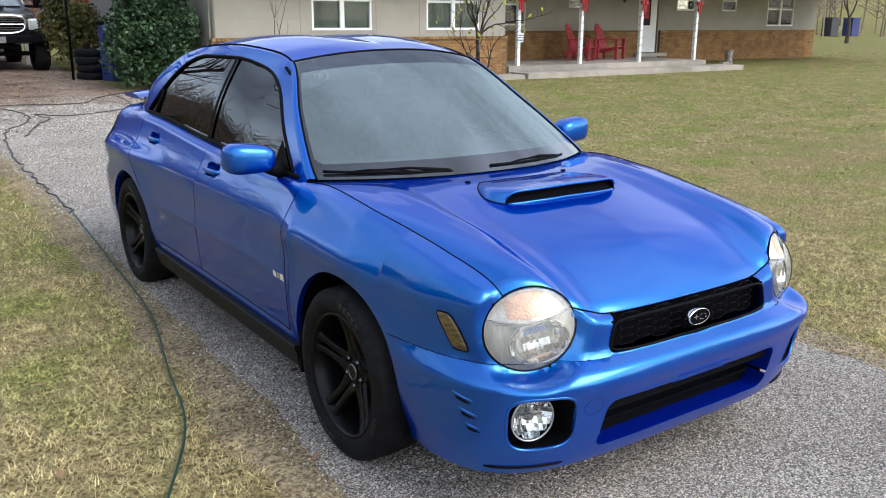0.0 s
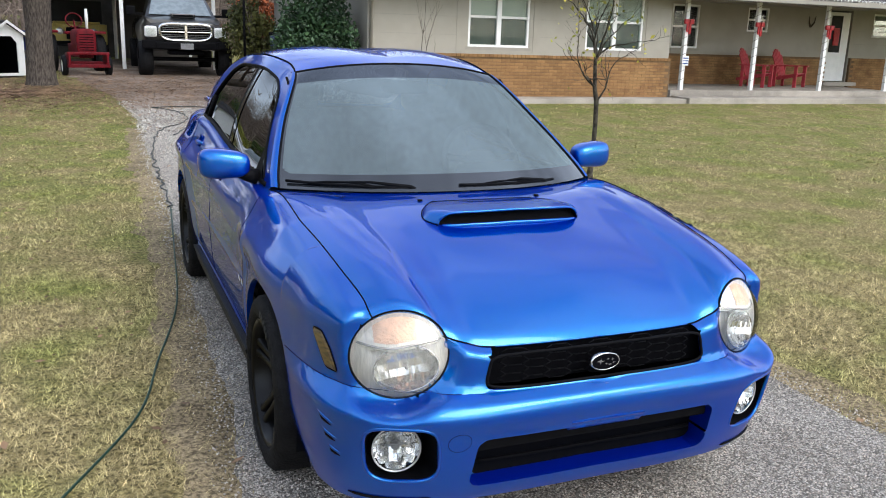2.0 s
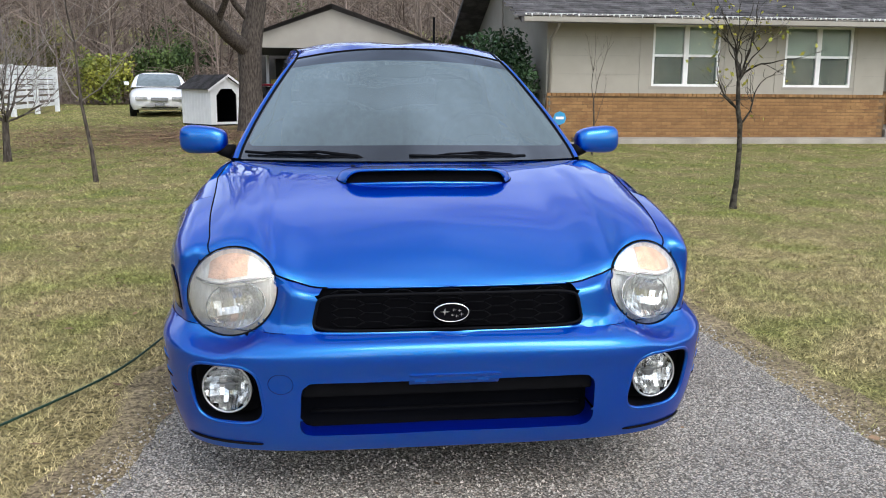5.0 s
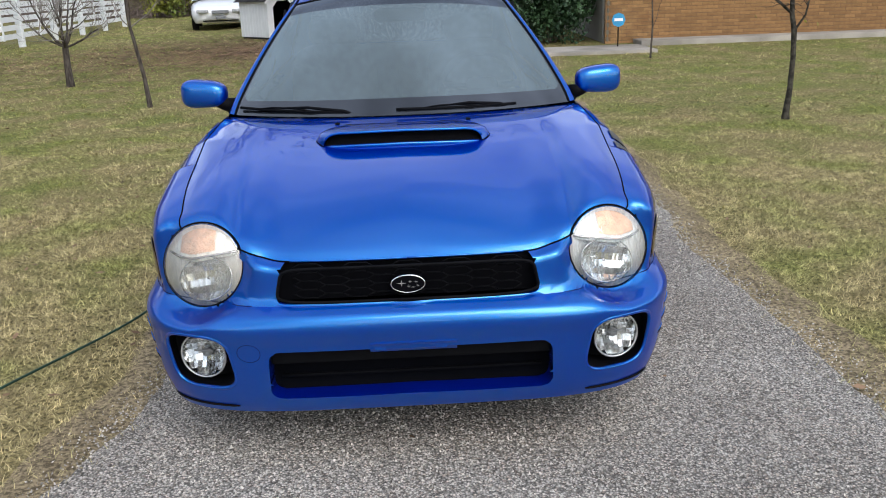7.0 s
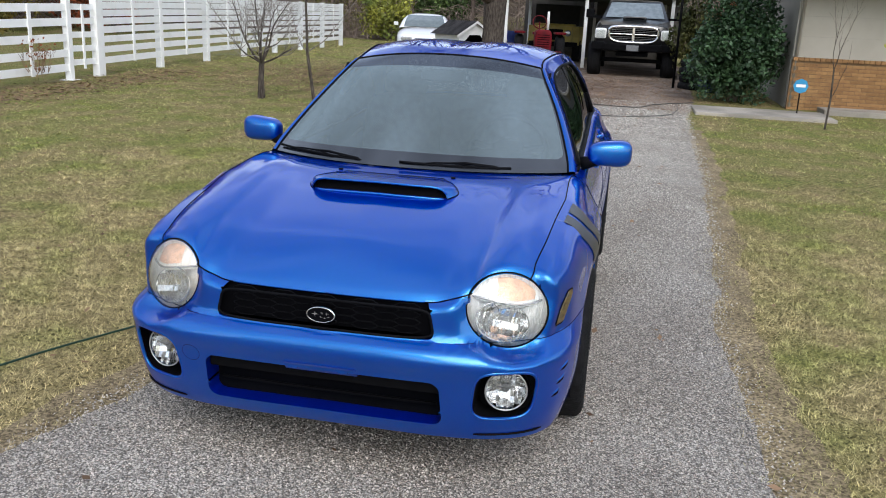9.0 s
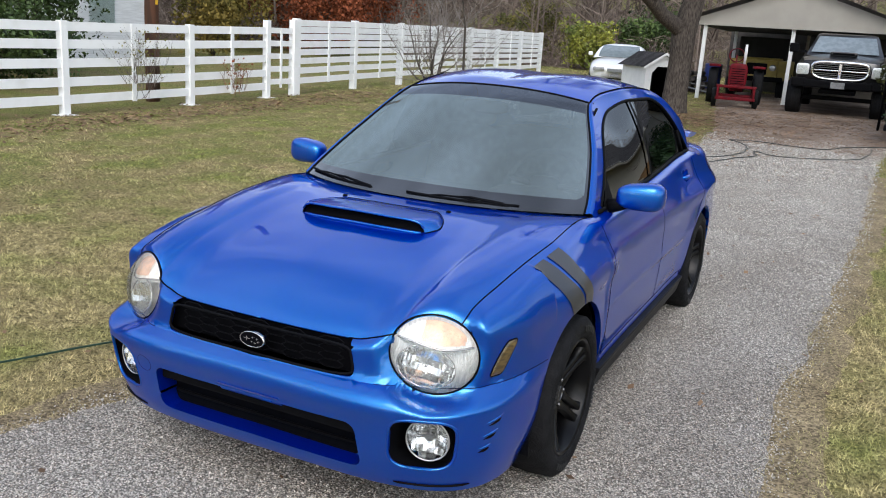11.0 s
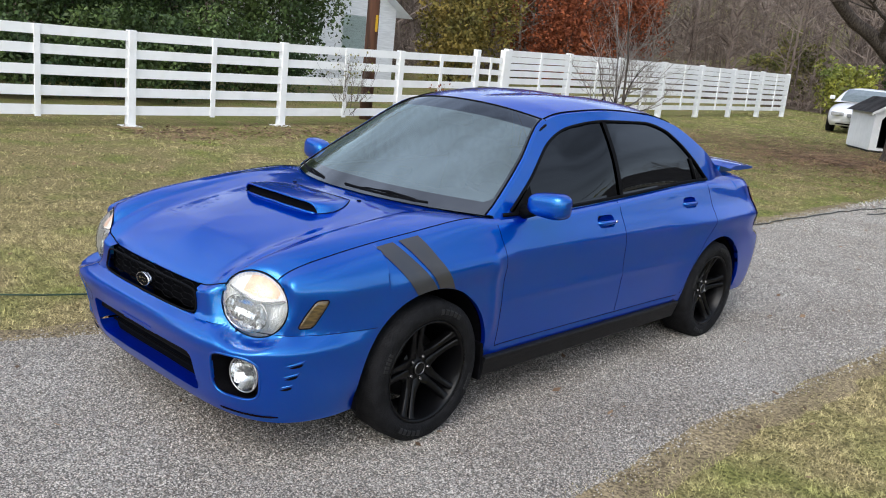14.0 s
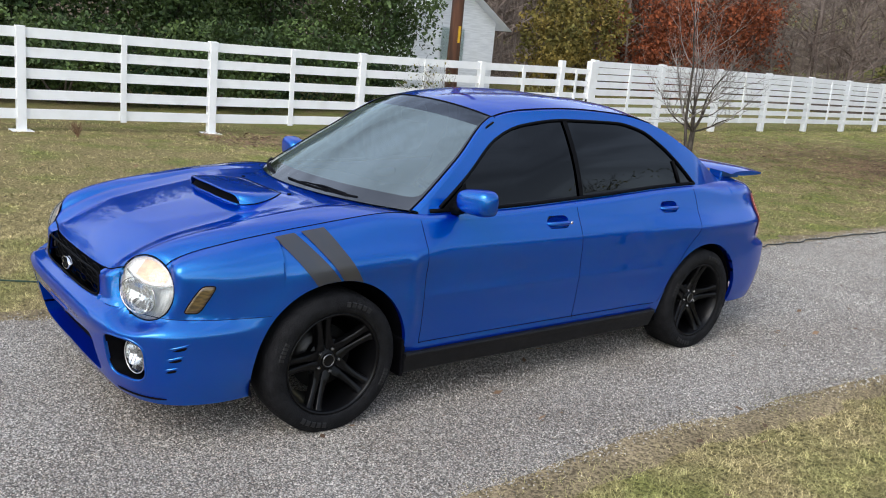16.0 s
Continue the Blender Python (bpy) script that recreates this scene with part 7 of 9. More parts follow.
# old red tractor
TRED = material("worn_red_paint", (0.125, 0.003, 0.008), 0.55, spec=0.15, second=(0.055, 0.003, 0.006), scale=9, mix=(0.45, 0.7))
tc = empty("tractor", (-1.30, 18.6, 0.25), "small old red farm tractor with a white exhaust", "tractor", turn=9)


def cpc(name, mat, *b, bev=0.02):
    bm = bmesh.new()
    box(bm, *b, bev)
    return part(name, bm, mat, tc)


bm = bmesh.new()
pebble(bm, (0, 0.70, 0.86), (0.215, 0.60, 0.24), 0.45)
part("hood", bm, TRED, tc, smooth=True)
bm = bmesh.new()
pebble(bm, (0, 0.12, 0.80), (0.225, 0.055, 0.31), 0.5)
grl = part("radiator_grille", bm, TRED, tc, smooth=True)
for k in range(7):
    z = 0.60 + k * 0.06
    bm = bmesh.new()
    box(bm, -0.16, 0.16, 0.060, 0.070, z, z + 0.018)
    part("grille_slot", bm, TRIM_SHADE, grl)
cpc("engine", TRED, -0.16, 0.16, 0.2, 1.3, 0.42, 0.78)
cpc("gearbox", TRED, -0.14, 0.14, 1.3, 2.1, 0.40, 0.72)
cpc("front_axle", TRED, -0.52, 0.52, 0.22, 0.32, 0.24, 0.34)
cpc("push_bar", TRED, -0.48, 0.48, -0.12, -0.04, 0.50, 0.57)
cpc("push_bar", TRED, -0.48, 0.48, -0.12, -0.04, 0.20, 0.28)
for s in (-1, 1):
    cpc("bar_upright", TRED, *sorted((s * 0.40, s * 0.46)), -0.13, 0.4, 0.26, 0.54)
    cpc("fender", TRED, *sorted((s * 0.42, s * 0.72)), 1.5, 2.3, 0.98, 1.04)
    for y, r, w_, x in ((0.27, 0.24, 0.06, 0.50), (1.9, 0.48, 0.12, 0.58)):
        w = part("wheel", bmesh.new(), RUBBER, tc)
        w.matrix_basis = pose(s * x, y, r - 0.005)
        bm = bmesh.new()
        lathe(bm, [(-w_, r * 0.6), (-w_, r * 0.92), (-w_ * 0.5, r), (w_ * 0.5, r), (w_, r * 0.92), (w_, r * 0.6)], 28)
        part("tyre", bm, RUBBER, w, smooth=True)
        bm = bmesh.new()
        lathe(bm, [(s * w_ * 0.8, r * 0.6), (s * w_ * 0.3, r * 0.5), (s * w_ * 0.4, 0.001)], 20)
        part("rim", bm, WHITE if r < 0.3 else TRED, w, smooth=True)
bm = bmesh.new()
tube(bm, [(0.14, 0.75, 1.08), (0.14, 0.75, 1.35), (0.14, 0.75, 1.58)], [0.03, 0.04, 0.03], 10)
part("exhaust", bm, WHITE, tc, smooth=True)
bm = bmesh.new()
tube(bm, [(-0.05 + 0.19 * math.cos(a), 1.45 + 0.08 * math.sin(a), 1.30 + 0.17 * math.sin(a)) for a in np.linspace(0, 2 * math.pi, 25)], 0.016, 6, cap=False)
part("steering_wheel", bm, TRED, tc, smooth=True)
bm = bmesh.new()
tube(bm, [(-0.05, 1.2, 0.95), (-0.05, 1.45, 1.30)], 0.018, 6)
part("steering_column", bm, TRED, tc)
cpc("seat", TRED, -0.2, 0.2, 1.95, 2.3, 0.95, 1.02)
# yellow off-roader under the roof
YEL = material("yellow_paint", (0.36, 0.27, 0.05), 0.5, var=0.25, scale=4)
jp = empty("off_roader", (-1.55, 24.4, 0.3), "dusty yellow off-road car under the carport", "car")
for nm, mt, b in (("body", YEL, (-0.85, 0.85, 0.3, 3.4, 0.55, 1.15)), ("front_panel", YEL, (-0.62, 0.62, 0.22, 0.3, 0.6, 1.15)), ("hood", YEL, (-0.66, 0.66, 0.3, 1.2, 1.15, 1.22)), ("bumper", BLACK, (-0.8, 0.8, 0.05, 0.2, 0.5, 0.65)), ("cabin", INSIDE_SHADE, (-0.75, 0.75, 1.3, 3.3, 1.16, 1.85)), ("grille", BLACK, (-0.3, 0.3, 0.205, 0.219, 0.7, 1.05))):
    bm = bmesh.new()
    box(bm, *b, 0.03)
    part(nm, bm, mt, jp)
for s in (-1, 1):
    bm = bmesh.new()
    lathe(bm, [(0.215, 0.001), (0.20, 0.09), (0.23, 0.11)], 20, "y", at=(s * 0.47, 0, 0.93))
    part("headlight", bm, SILVER, jp, smooth=True)
    for y in (0.7, 2.7):
        bm = bmesh.new()
        lathe(bm, [(-0.1, 0.2), (-0.12, 0.36), (0.12, 0.36), (0.1, 0.2), (0.08, 0.01)], 24, at=(s * 0.75, y, 0.35))
        part("tyre", bm, RUBBER, jp, smooth=True)

# dog house
dh = empty("dog_house", (-3.02, 17.45, 0.22), "white wooden dog house with a dark shingle roof", "kennel")
dh.matrix_world = pose(-2.99, 17.74, float(rise(-3.0, 17.7)) - 0.005, 0, 0, 40)
bm = bmesh.new()
W2, D2 = 0.46, 1.30
for a, b in ((-W2, -0.29), (0.29, W2)):
    box(bm, a, b, 0, 0.03, 0.05, 0.95)
v = [bm.verts.new(p) for p in ((-W2, 0, 0.95), (W2, 0, 0.95), (0, 0, 1.22))]
bm.faces.new(v)
v = [bm.verts.new(p) for p in ((-0.29, 0.0, 0.95), (-0.29, 0, 0.76), (-0.15, 0, 0.92), (0.15, 0, 0.92), (0.29, 0, 0.76), (0.29, 0, 0.95))]
bm.faces.new(v)
box(bm, -0.29, 0.29, 0, 0.03, 0.05, 0.11)
part("front_wall", bm, WHITE, dh)
for s in (-1, 1):
    for k in range(9):
        bm = bmesh.new()
        a = 0.03 + k * (D2 - 0.03) / 9
        box(bm, *sorted((s * W2, s * (W2 - 0.025 - 0.005 * (k % 2)))), a, a + (D2 - 0.03) / 9 - 0.006, 0.05, 0.95)
        part("side_board", bm, WHITE, dh)
# black sheets inside the walls paint the shade seen through the doorway
bm = bmesh.new()
box(bm, -W2 + 0.045, W2 - 0.045, D2 - 0.04, D2 - 0.02, 0.06, 0.93)
box(bm, -W2 + 0.045, -W2 + 0.05, 0.05, D2 - 0.04, 0.06, 0.93)
box(bm, W2 - 0.05, W2 - 0.045, 0.05, D2 - 0.04, 0.06, 0.93)
part("inner_shade", bm, TRIM_SHADE, dh)
bm = bmesh.new()
box(bm, -W2, W2, D2, D2 + 0.03, 0.05, 0.95)
part("back_wall", bm, WHITE, dh)
bm = bmesh.new()
for s in (-1, 1):
    v = [bm.verts.new(p) for p in ((s * 0.58, -0.10, 0.90), (0, -0.10, 1.27), (0, D2 + 0.1, 1.27), (s * 0.58, D2 + 0.1, 0.90))]
    bm.faces.new(v)
bmesh.ops.solidify(bm, geom=bm.faces[:], thickness=0.04)
part("roof", bm, SHINGLE, dh)
for s in (-1, 1):
    bm = bmesh.new()
    v = [bm.verts.new(p) for p in ((s * 0.58, -0.115, 0.84), (0, -0.115, 1.21), (0, -0.115, 1.275), (s * 0.58, -0.115, 0.905))]
    bm.faces.new(v)
    part("barge_board", bm, WHITE, dh)
bm = bmesh.new()
box(bm, -W2 + 0.03, W2 - 0.03, 0.04, D2, 0.0, 0.06)
part("floor_board", bm, INSIDE_SHADE, dh)

# white saloon in the distance
LAMPG = material("grey_lamp_glass", (0.42, 0.43, 0.44), 0.15, 0.3, var=0.3, scale=12)
ws = empty("white_car", (-5.78, 23.75, 0.2), "white saloon parked on the far grass", "car")
ws.matrix_world = pose(-5.78, 23.75, float(rise(-5.8, 26)) - 0.01, 0, 0, 11)
ws_w = curve([0.0, 0.05, 0.18, 0.45, 1.0, 3.9, 4.9, 5.2, 5.3], [0.46, 0.62, 0.76, 0.87, 0.93, 0.94, 0.90, 0.80, 0.60])
ws_t = curve([0.0, 0.06, 0.2, 0.6, 1.25, 3.9, 4.9, 5.3], [0.60, 0.66, 0.72, 0.82, 0.93, 0.97, 0.93, 0.80])
bm = bmesh.new()
rows = []
for y in np.concatenate([np.linspace(0, 0.5, 9), np.linspace(0.7, 4.8, 10), np.linspace(4.95, 5.3, 5)]):
    w, z1, z0 = float(ws_w(y)), float(ws_t(y)), 0.22 + 0.12 * float(ease(0.25, 0.0, y))
    ring = []
    for q in np.linspace(-1, 1, 21):
        a_ = q * math.pi * 0.5
        sx_, cz_ = math.copysign(abs(math.sin(a_)) ** 0.55, q), abs(math.cos(a_)) ** 0.42
        ring.append(bm.verts.new((w * sx_, y - 0.10 * (1 - abs(sx_)) * (1 if y < 0.3 else 0), 0.45 + (z1 - 0.45) * cz_)))
    ring.append(bm.verts.new((w * 0.98, y, 0.36)))
    ring.append(bm.verts.new((w * 0.90, y, z0)))
    ring.append(bm.verts.new((-w * 0.90, y, z0)))
    ring.append(bm.verts.new((-w * 0.98, y, 0.36)))
    rows.append(ring)
for a, b in zip(rows, rows[1:]):
    for i in range(25):
        bm.faces.new((a[i], a[(i + 1) % 25], b[(i + 1) % 25], b[i]))
bm.faces.new(rows[0][::-1])
bm.faces.new(rows[-1])
bmesh.ops.recalc_face_normals(bm, faces=bm.faces)
part("body", bm, material("white_car_paint", (0.82, 0.82, 0.83), 0.3, coat=0.8, var=0.03), ws, sharp=50)
bm = bmesh.new()
rows = []
for y, w, z in ((1.15, 0.80, 0.93), (1.5, 0.78, 1.16), (1.9, 0.74, 1.355), (2.2, 0.73, 1.40), (2.8, 0.73, 1.415), (3.3, 0.74, 1.39), (3.8, 0.77, 1.22), (4.2, 0.80, 0.96)):
    rows.append([bm.verts.new((w * math.copysign(abs(math.sin(q * math.pi / 2)) ** 0.6, q) * (1 + 0.10 * (1 - abs(math.cos(q * math.pi / 2)))), y, 0.90 + (z - 0.90) * abs(math.cos(q * math.pi / 2)) ** 0.35)) for q in np.linspace(-1, 1, 17)])
for a, b in zip(rows, rows[1:]):
    for i in range(16):
        bm.faces.new((a[i], a[i + 1], b[i + 1], b[i]))
bmesh.ops.recalc_face_normals(bm, faces=bm.faces)
part("cabin", bm, material("white_roof_paint", (0.80, 0.80, 0.81), 0.3, coat=0.8, var=0.03), ws, sharp=60)
bm = bmesh.new()
v = [[bm.verts.new((x * k, y - 0.03 * (1 - x * x), z + 0.012)) for x in np.linspace(-1, 1, 9)] for k, y, z in ((0.70, 1.17, 0.955), (0.66, 1.5, 1.165), (0.60, 1.84, 1.335))]
for a, b in zip(v, v[1:]):
    for i in range(8):
        bm.faces.new((a[i], a[i + 1], b[i + 1], b[i]))
part("windscreen", bm, material("grey_windscreen", (0.14, 0.17, 0.17), 0.05, coat=1.0, var=0.2), ws)
for nm, mt, b in (("grille", GREYTRIM, (-0.26, 0.26, -0.155, -0.02, 0.50, 0.61)), ("headlight", LAMPG, (-0.72, -0.36, -0.085, 0.2, 0.53, 0.635)), ("headlight", LAMPG, (0.36, 0.72, -0.085, 0.2, 0.53, 0.635)), ("intake", BLACK, (-0.55, 0.55, -0.10, -0.02, 0.27, 0.31)), ("plate_bar", GREYTRIM, (-0.15, 0.15, -0.13, -0.02, 0.33, 0.43))):
    bm = bmesh.new()
    box(bm, *b, 0.02)
    part(nm, bm, mt, ws)
for s in (-1, 1):
    for y in (0.95, 4.1):
        bm = bmesh.new()
        lathe(bm, [(-0.1, 0.2), (-0.1, 0.31), (0.1, 0.31), (0.1, 0.2), (0.08, 0.01)], 24, at=(s * 0.82, y, 0.31))
        part("tyre", bm, RUBBER, ws, smooth=True)
    bm = bmesh.new()
    box(bm, *sorted((s * 0.93, s * 1.08)), 1.5, 1.62, 0.98, 1.10, 0.03)
    part("mirror", bm, WHITE, ws)
# yard sign by the walk
ys = empty("yard_sign", (4.1, 12.0, 0.15), "small blue yard sign on a stake", "sign")
ys.matrix_world = pose(3.98, 11.93, float(rise(4, 11.9)))
bm = bmesh.new()
lathe(bm, [(-0.006, 0.001), (-0.006, 0.13), (0.006, 0.13), (0.006, 0.001)], 8, "y", at=(0, 0, 0.52))
part("board", bm, material("blue_sign", (0.02, 0.24, 0.45), 0.4, var=0.1), ys)
bm = bmesh.new()
box(bm, -0.08, 0.08, -0.012, -0.008, 0.50, 0.55)
part("text_bar", bm, WHITE, ys)
bm = bmesh.new()
tube(bm, [(0, 0.012, -0.1), (0, 0.012, 0.45)], 0.012, 6)
part("stake", bm, BLACK, ys)
# blue bin and dark pot by the shrub
bm = bmesh.new()
box(bm, -0.22, 0.22, -0.2, 0.2, 0.0, 1.15, 0.03)
bn = part("wheelie_bin", bm, material("blue_bin", (0.015, 0.03, 0.16), 0.45, var=0.2), None)
bn.matrix_world = pose(2.78, 15.55, float(rise(2.78, 15.55)) - 0.004, 0, 0, 20)
tagged(bn, "blue plastic wheelie bin beside the shrub", "bin", "bins")
bm = bmesh.new()
box(bm, -0.24, 0.24, -0.23, 0.23, 1.155, 1.23, 0.02)
part("lid", bm, BLACK, bn)
# log pile and a blue drum beside the carport
lp = empty("log_pile", (-3.7, 24.4, float(rise(-3.7, 24.4))), "heap of cut dark logs and boards beside the carport", "logs")
gl_ = random.Random(31)
LOG = material("dark_log", (0.09, 0.075, 0.065), 0.9, second=(0.035, 0.03, 0.028), scale=8, bump=0.5, bscale=30)
for k in range(34):
    row = k // 9
    x, z, r = -0.9 + (k % 9) * 0.21 + row * 0.1 + gl_.uniform(-0.03, 0.03), 0.10 + row * 0.17, gl_.uniform(0.07, 0.11)
    if k % 9 > 8 - row:
        continue
    bm = bmesh.new()
    tube(bm, [(x, -0.45 + gl_.uniform(-0.1, 0.1), z), (x + gl_.uniform(-0.08, 0.08), 0.5, z + gl_.uniform(-0.02, 0.02))], [r, r * 0.9], 8)
    part("log", bm, LOG, lp)
for a in (-20, 25):
    bm = bmesh.new()
    box(bm, -1.0, 1.0, -0.06, 0.06, 0.0, 0.03, 0.0, Matrix.Translation((0.2, -0.75, 0.25 + a * 0.003)) @ Matrix.Rotation(radians(a), 4, "Z") @ Matrix.Rotation(radians(8), 4, "Y"))
    part("board", bm, GREYTRIM, lp)
bm = bmesh.new()
lathe(bm, [(0, 0.001), (0, 0.28), (0.04, 0.29), (0.30, 0.285), (0.32, 0.295), (0.60, 0.285), (0.62, 0.295), (0.87, 0.285), (0.88, 0.27), (0.86, 0.26), (0.86, 0.001)], 28, "z")
dr_ = part("drum", bm, material("blue_drum", (0.015, 0.035, 0.20), 0.4, var=0.25, scale=5), None, sharp=40)
dr_.matrix_world = pose(-3.25, 27.2, float(rise(-3.25, 27.2)) - 0.005)
tagged(dr_, "blue plastic drum standing beside the carport", "drum")
# old tyres stacked beside the bin, and a thin dark pole
ts_ = empty("tyre_stack", (2.38, 16.0, float(rise(2.38, 16.0))), "stack of worn black tyres beside the bush", "tyres")
for k in range(4):
    bm = bmesh.new()
    lathe(bm, [(0.0, 0.17), (0.0, 0.27), (0.03, 0.30), (0.13, 0.30), (0.16, 0.27), (0.16, 0.17)], 24, "z", at=(0.02 * (k % 2), 0.015 * k, 0.165 * k))
    part("tyre", bm, RUBBER, ts_, smooth=True)
bm = bmesh.new()
tube(bm, [(0, 0, -0.1), (0, 0, 1.4), (0, 0, 2.6)], 0.028, 8)
pl_ = part("garden_pole", bm, BLACK, None, smooth=True)
pl_.matrix_world = pose(1.98, 15.9, float(rise(1.98, 15.9)))
tagged(pl_, "thin dark metal pole in front of the bush", "pole")
# neighbouring house far across the lawn
nb = empty("neighbour_house", (58.0, 37.0, float(rise(58, 37))), "cream house with a dark open base across the lawn", "house")
CREAM = material("cream_boards", (0.52, 0.50, 0.34), 0.8, var=0.1, scale=2, stretch=(1, 1, 8))
# the base is a solid box, its dark colour painting the open storey's shade
for nm, mt, b in (("wall", CREAM, (-3.0, 4.0, 0.0, 8.0, 2.1, 4.8)), ("base", INSIDE_SHADE, (-2.9, 1.6, 0.1, 7.9, -0.3, 2.1)), ("lower_wall", CREAM, (1.6, 3.9, 0.1, 7.9, -0.3, 2.1))):
    bm = bmesh.new()
    box(bm, *b, 0.02)
    part(nm, bm, mt, nb)
for x in (-2.6, -1.2, 0.2, 1.4):
    bm = bmesh.new()
    box(bm, x - 0.05, x + 0.05, -0.05, 0.05, -0.3, 2.1)
    part("post", bm, GREYTRIM, nb)
bm = bmesh.new()
v = [bm.verts.new(p) for p in ((-3.6, -0.6, 4.8), (4.6, -0.6, 4.8), (4.6, 4.0, 6.4), (-3.6, 4.0, 6.4))]
bm.faces.new(v)
bmesh.ops.solidify(bm, geom=bm.faces[:], thickness=0.1)
part("roof", bm, SHINGLE, nb)

# ---- trees and shrubs ----
BOXLEAF = material("evergreen_leaf", (0.035, 0.075, 0.028), 0.55, second=(0.018, 0.045, 0.016), scale=2, island=0.5, spec=0.4)
HEDGE = material("hedge_leaf", (0.092, 0.135, 0.036), 0.6, second=(0.018, 0.040, 0.011), scale=0.5, mix=(0.35, 0.62), island=0.5, spec=0.3)
OLIVE = material("olive_leaf", (0.19, 0.165, 0.04), 0.7, second=(0.10, 0.11, 0.028), scale=1, island=0.5, spec=0.2)
ORANGE = material("orange_leaf", (0.20, 0.145, 0.038), 0.8, second=(0.11, 0.10, 0.030), scale=1, island=0.5, spec=0.1)
RUST = material("rust_leaf", (0.24, 0.070, 0.030), 0.8, second=(0.15, 0.045, 0.022), scale=1, island=0.5, spec=0.1)
YLEAF = material("yellow_leaf", (0.42, 0.36, 0.05), 0.6, second=(0.22, 0.25, 0.04), scale=3, island=0.3, spec=0.2)
DRYLEAF = material("dry_leaf", (0.27, 0.17, 0.10), 0.85, second=(0.14, 0.088, 0.055), scale=3, island=0.5, spec=0.15)
WOODS = material("grey_woods", (0.215, 0.172, 0.145), 0.95, second=(0.145, 0.112, 0.092), scale=0.3, island=0.4, spec=0.05)
DKOLIVE = material("dark_olive_leaf", (0.105, 0.105, 0.030), 0.6, second=(0.045, 0.055, 0.016), scale=1, island=0.5, spec=0.3)
DARKBARK = material("dark_mossy_bark", (0.075, 0.066, 0.052), 0.95, second=(0.03, 0.027, 0.022), scale=20, bump=1.0, bscale=60, mix=(0.42, 0.58), spec=0.1)
SILVERT = material("silver_twig", (0.30, 0.265, 0.24), 0.9, var=0.3, scale=3, island=0.2, spec=0.1)


def leaf_cloud(name, n, where, size, mat, parent, seed, long=1.7):
    """Many small leaves; where(rng) gives a place."""
    rng = np.random.default_rng(seed)
    c = where(rng, n)
    a = rng.normal(size=(n, 3))
    a /= np.linalg.norm(a, axis=1, keepdims=True)
    b = np.cross(a, rng.normal(size=(n, 3)))
    b /= np.linalg.norm(b, axis=1, keepdims=True)
    s = size * rng.uniform(0.6, 1.4, (n, 1))
    v = np.stack([c - a * s * long * 0.5, c - b * s * 0.5, c + a * s * long * 0.5, c + b * s * 0.5], 1).reshape(-1, 3)
    f = np.arange(n * 4).reshape(n, 4)
    return raw(name, v, f, mat, parent)


def lumpy(center, radii, lumps, seed, hollow=0.55):
    """A crown made of lumps, with gaps between them."""
    r0 = np.random.default_rng(seed)
    d = r0.normal(size=(lumps, 3))
    d /= np.linalg.norm(d, axis=1, keepdims=True)
    cc = np.array(center) + d * np.array(radii) * r0.uniform(0.35, 0.95, (lumps, 1))
    rr = r0.uniform(0.22, 0.46, lumps)

    def f(rng, n):
        k = rng.integers(0, lumps, n)
        e = rng.normal(size=(n, 3))
        e /= np.linalg.norm(e, axis=1, keepdims=True)
        return cc[k] + e * np.array(radii) * rr[k][:, None] * rng.uniform(hollow, 1.05, (n, 1))
    return f


def limbs(bm, tw, rng, p, d, r, length, depth, bend=0.35, split=(2, 3), minr=0.004, droop=0.0, spread=0.6, seg=6, tips=None):
    """Grows one limb and its forks; thin ones go into the twig mesh."""
    n = max(4, int(length / 0.22)) if depth > 1 else 3
    n = min(n, 7)
    pts, rad, q, dd = [p], [r], p.copy(), d.copy()
    for i in range(n):
        dd = (dd + Vector((rng.uniform(-1, 1), rng.uniform(-1, 1), rng.uniform(-1, 1))) * bend * 0.5 + Vector((0, 0, 0.06 - droop))).normalized()
        q = q + dd * (length / n)
        pts.append(q.copy())
        rad.append(r * (1 - 0.45 * (i + 1) / n))
    tube(bm if r > 0.012 else tw, pts, rad, seg if r > 0.02 else (5 if r > 0.01 else 3), cap=False)
    if depth <= 0 or rad[-1] < minr * 0.5:
        if tips is not None:
            tips.append(q.copy())
        return
    for k in range(rng.randint(*split)):
        i = rng.randint(max(1, n // 2), n)
        a = (dd + Vector((rng.uniform(-1, 1), rng.uniform(-1, 1), rng.uniform(-0.5, 0.9))) * spread * 1.5).normalized()
        limbs(bm, tw, rng, pts[i].copy(), a, rad[i] * rng.uniform(0.5, 0.75), length * rng.uniform(0.55, 0.8), depth - 1, bend, split, minr, droop, spread, seg, tips)
    limbs(bm, tw, rng, q, dd, rad[-1], length * 0.75, depth - 1, bend, split, minr, droop, spread, seg, tips)


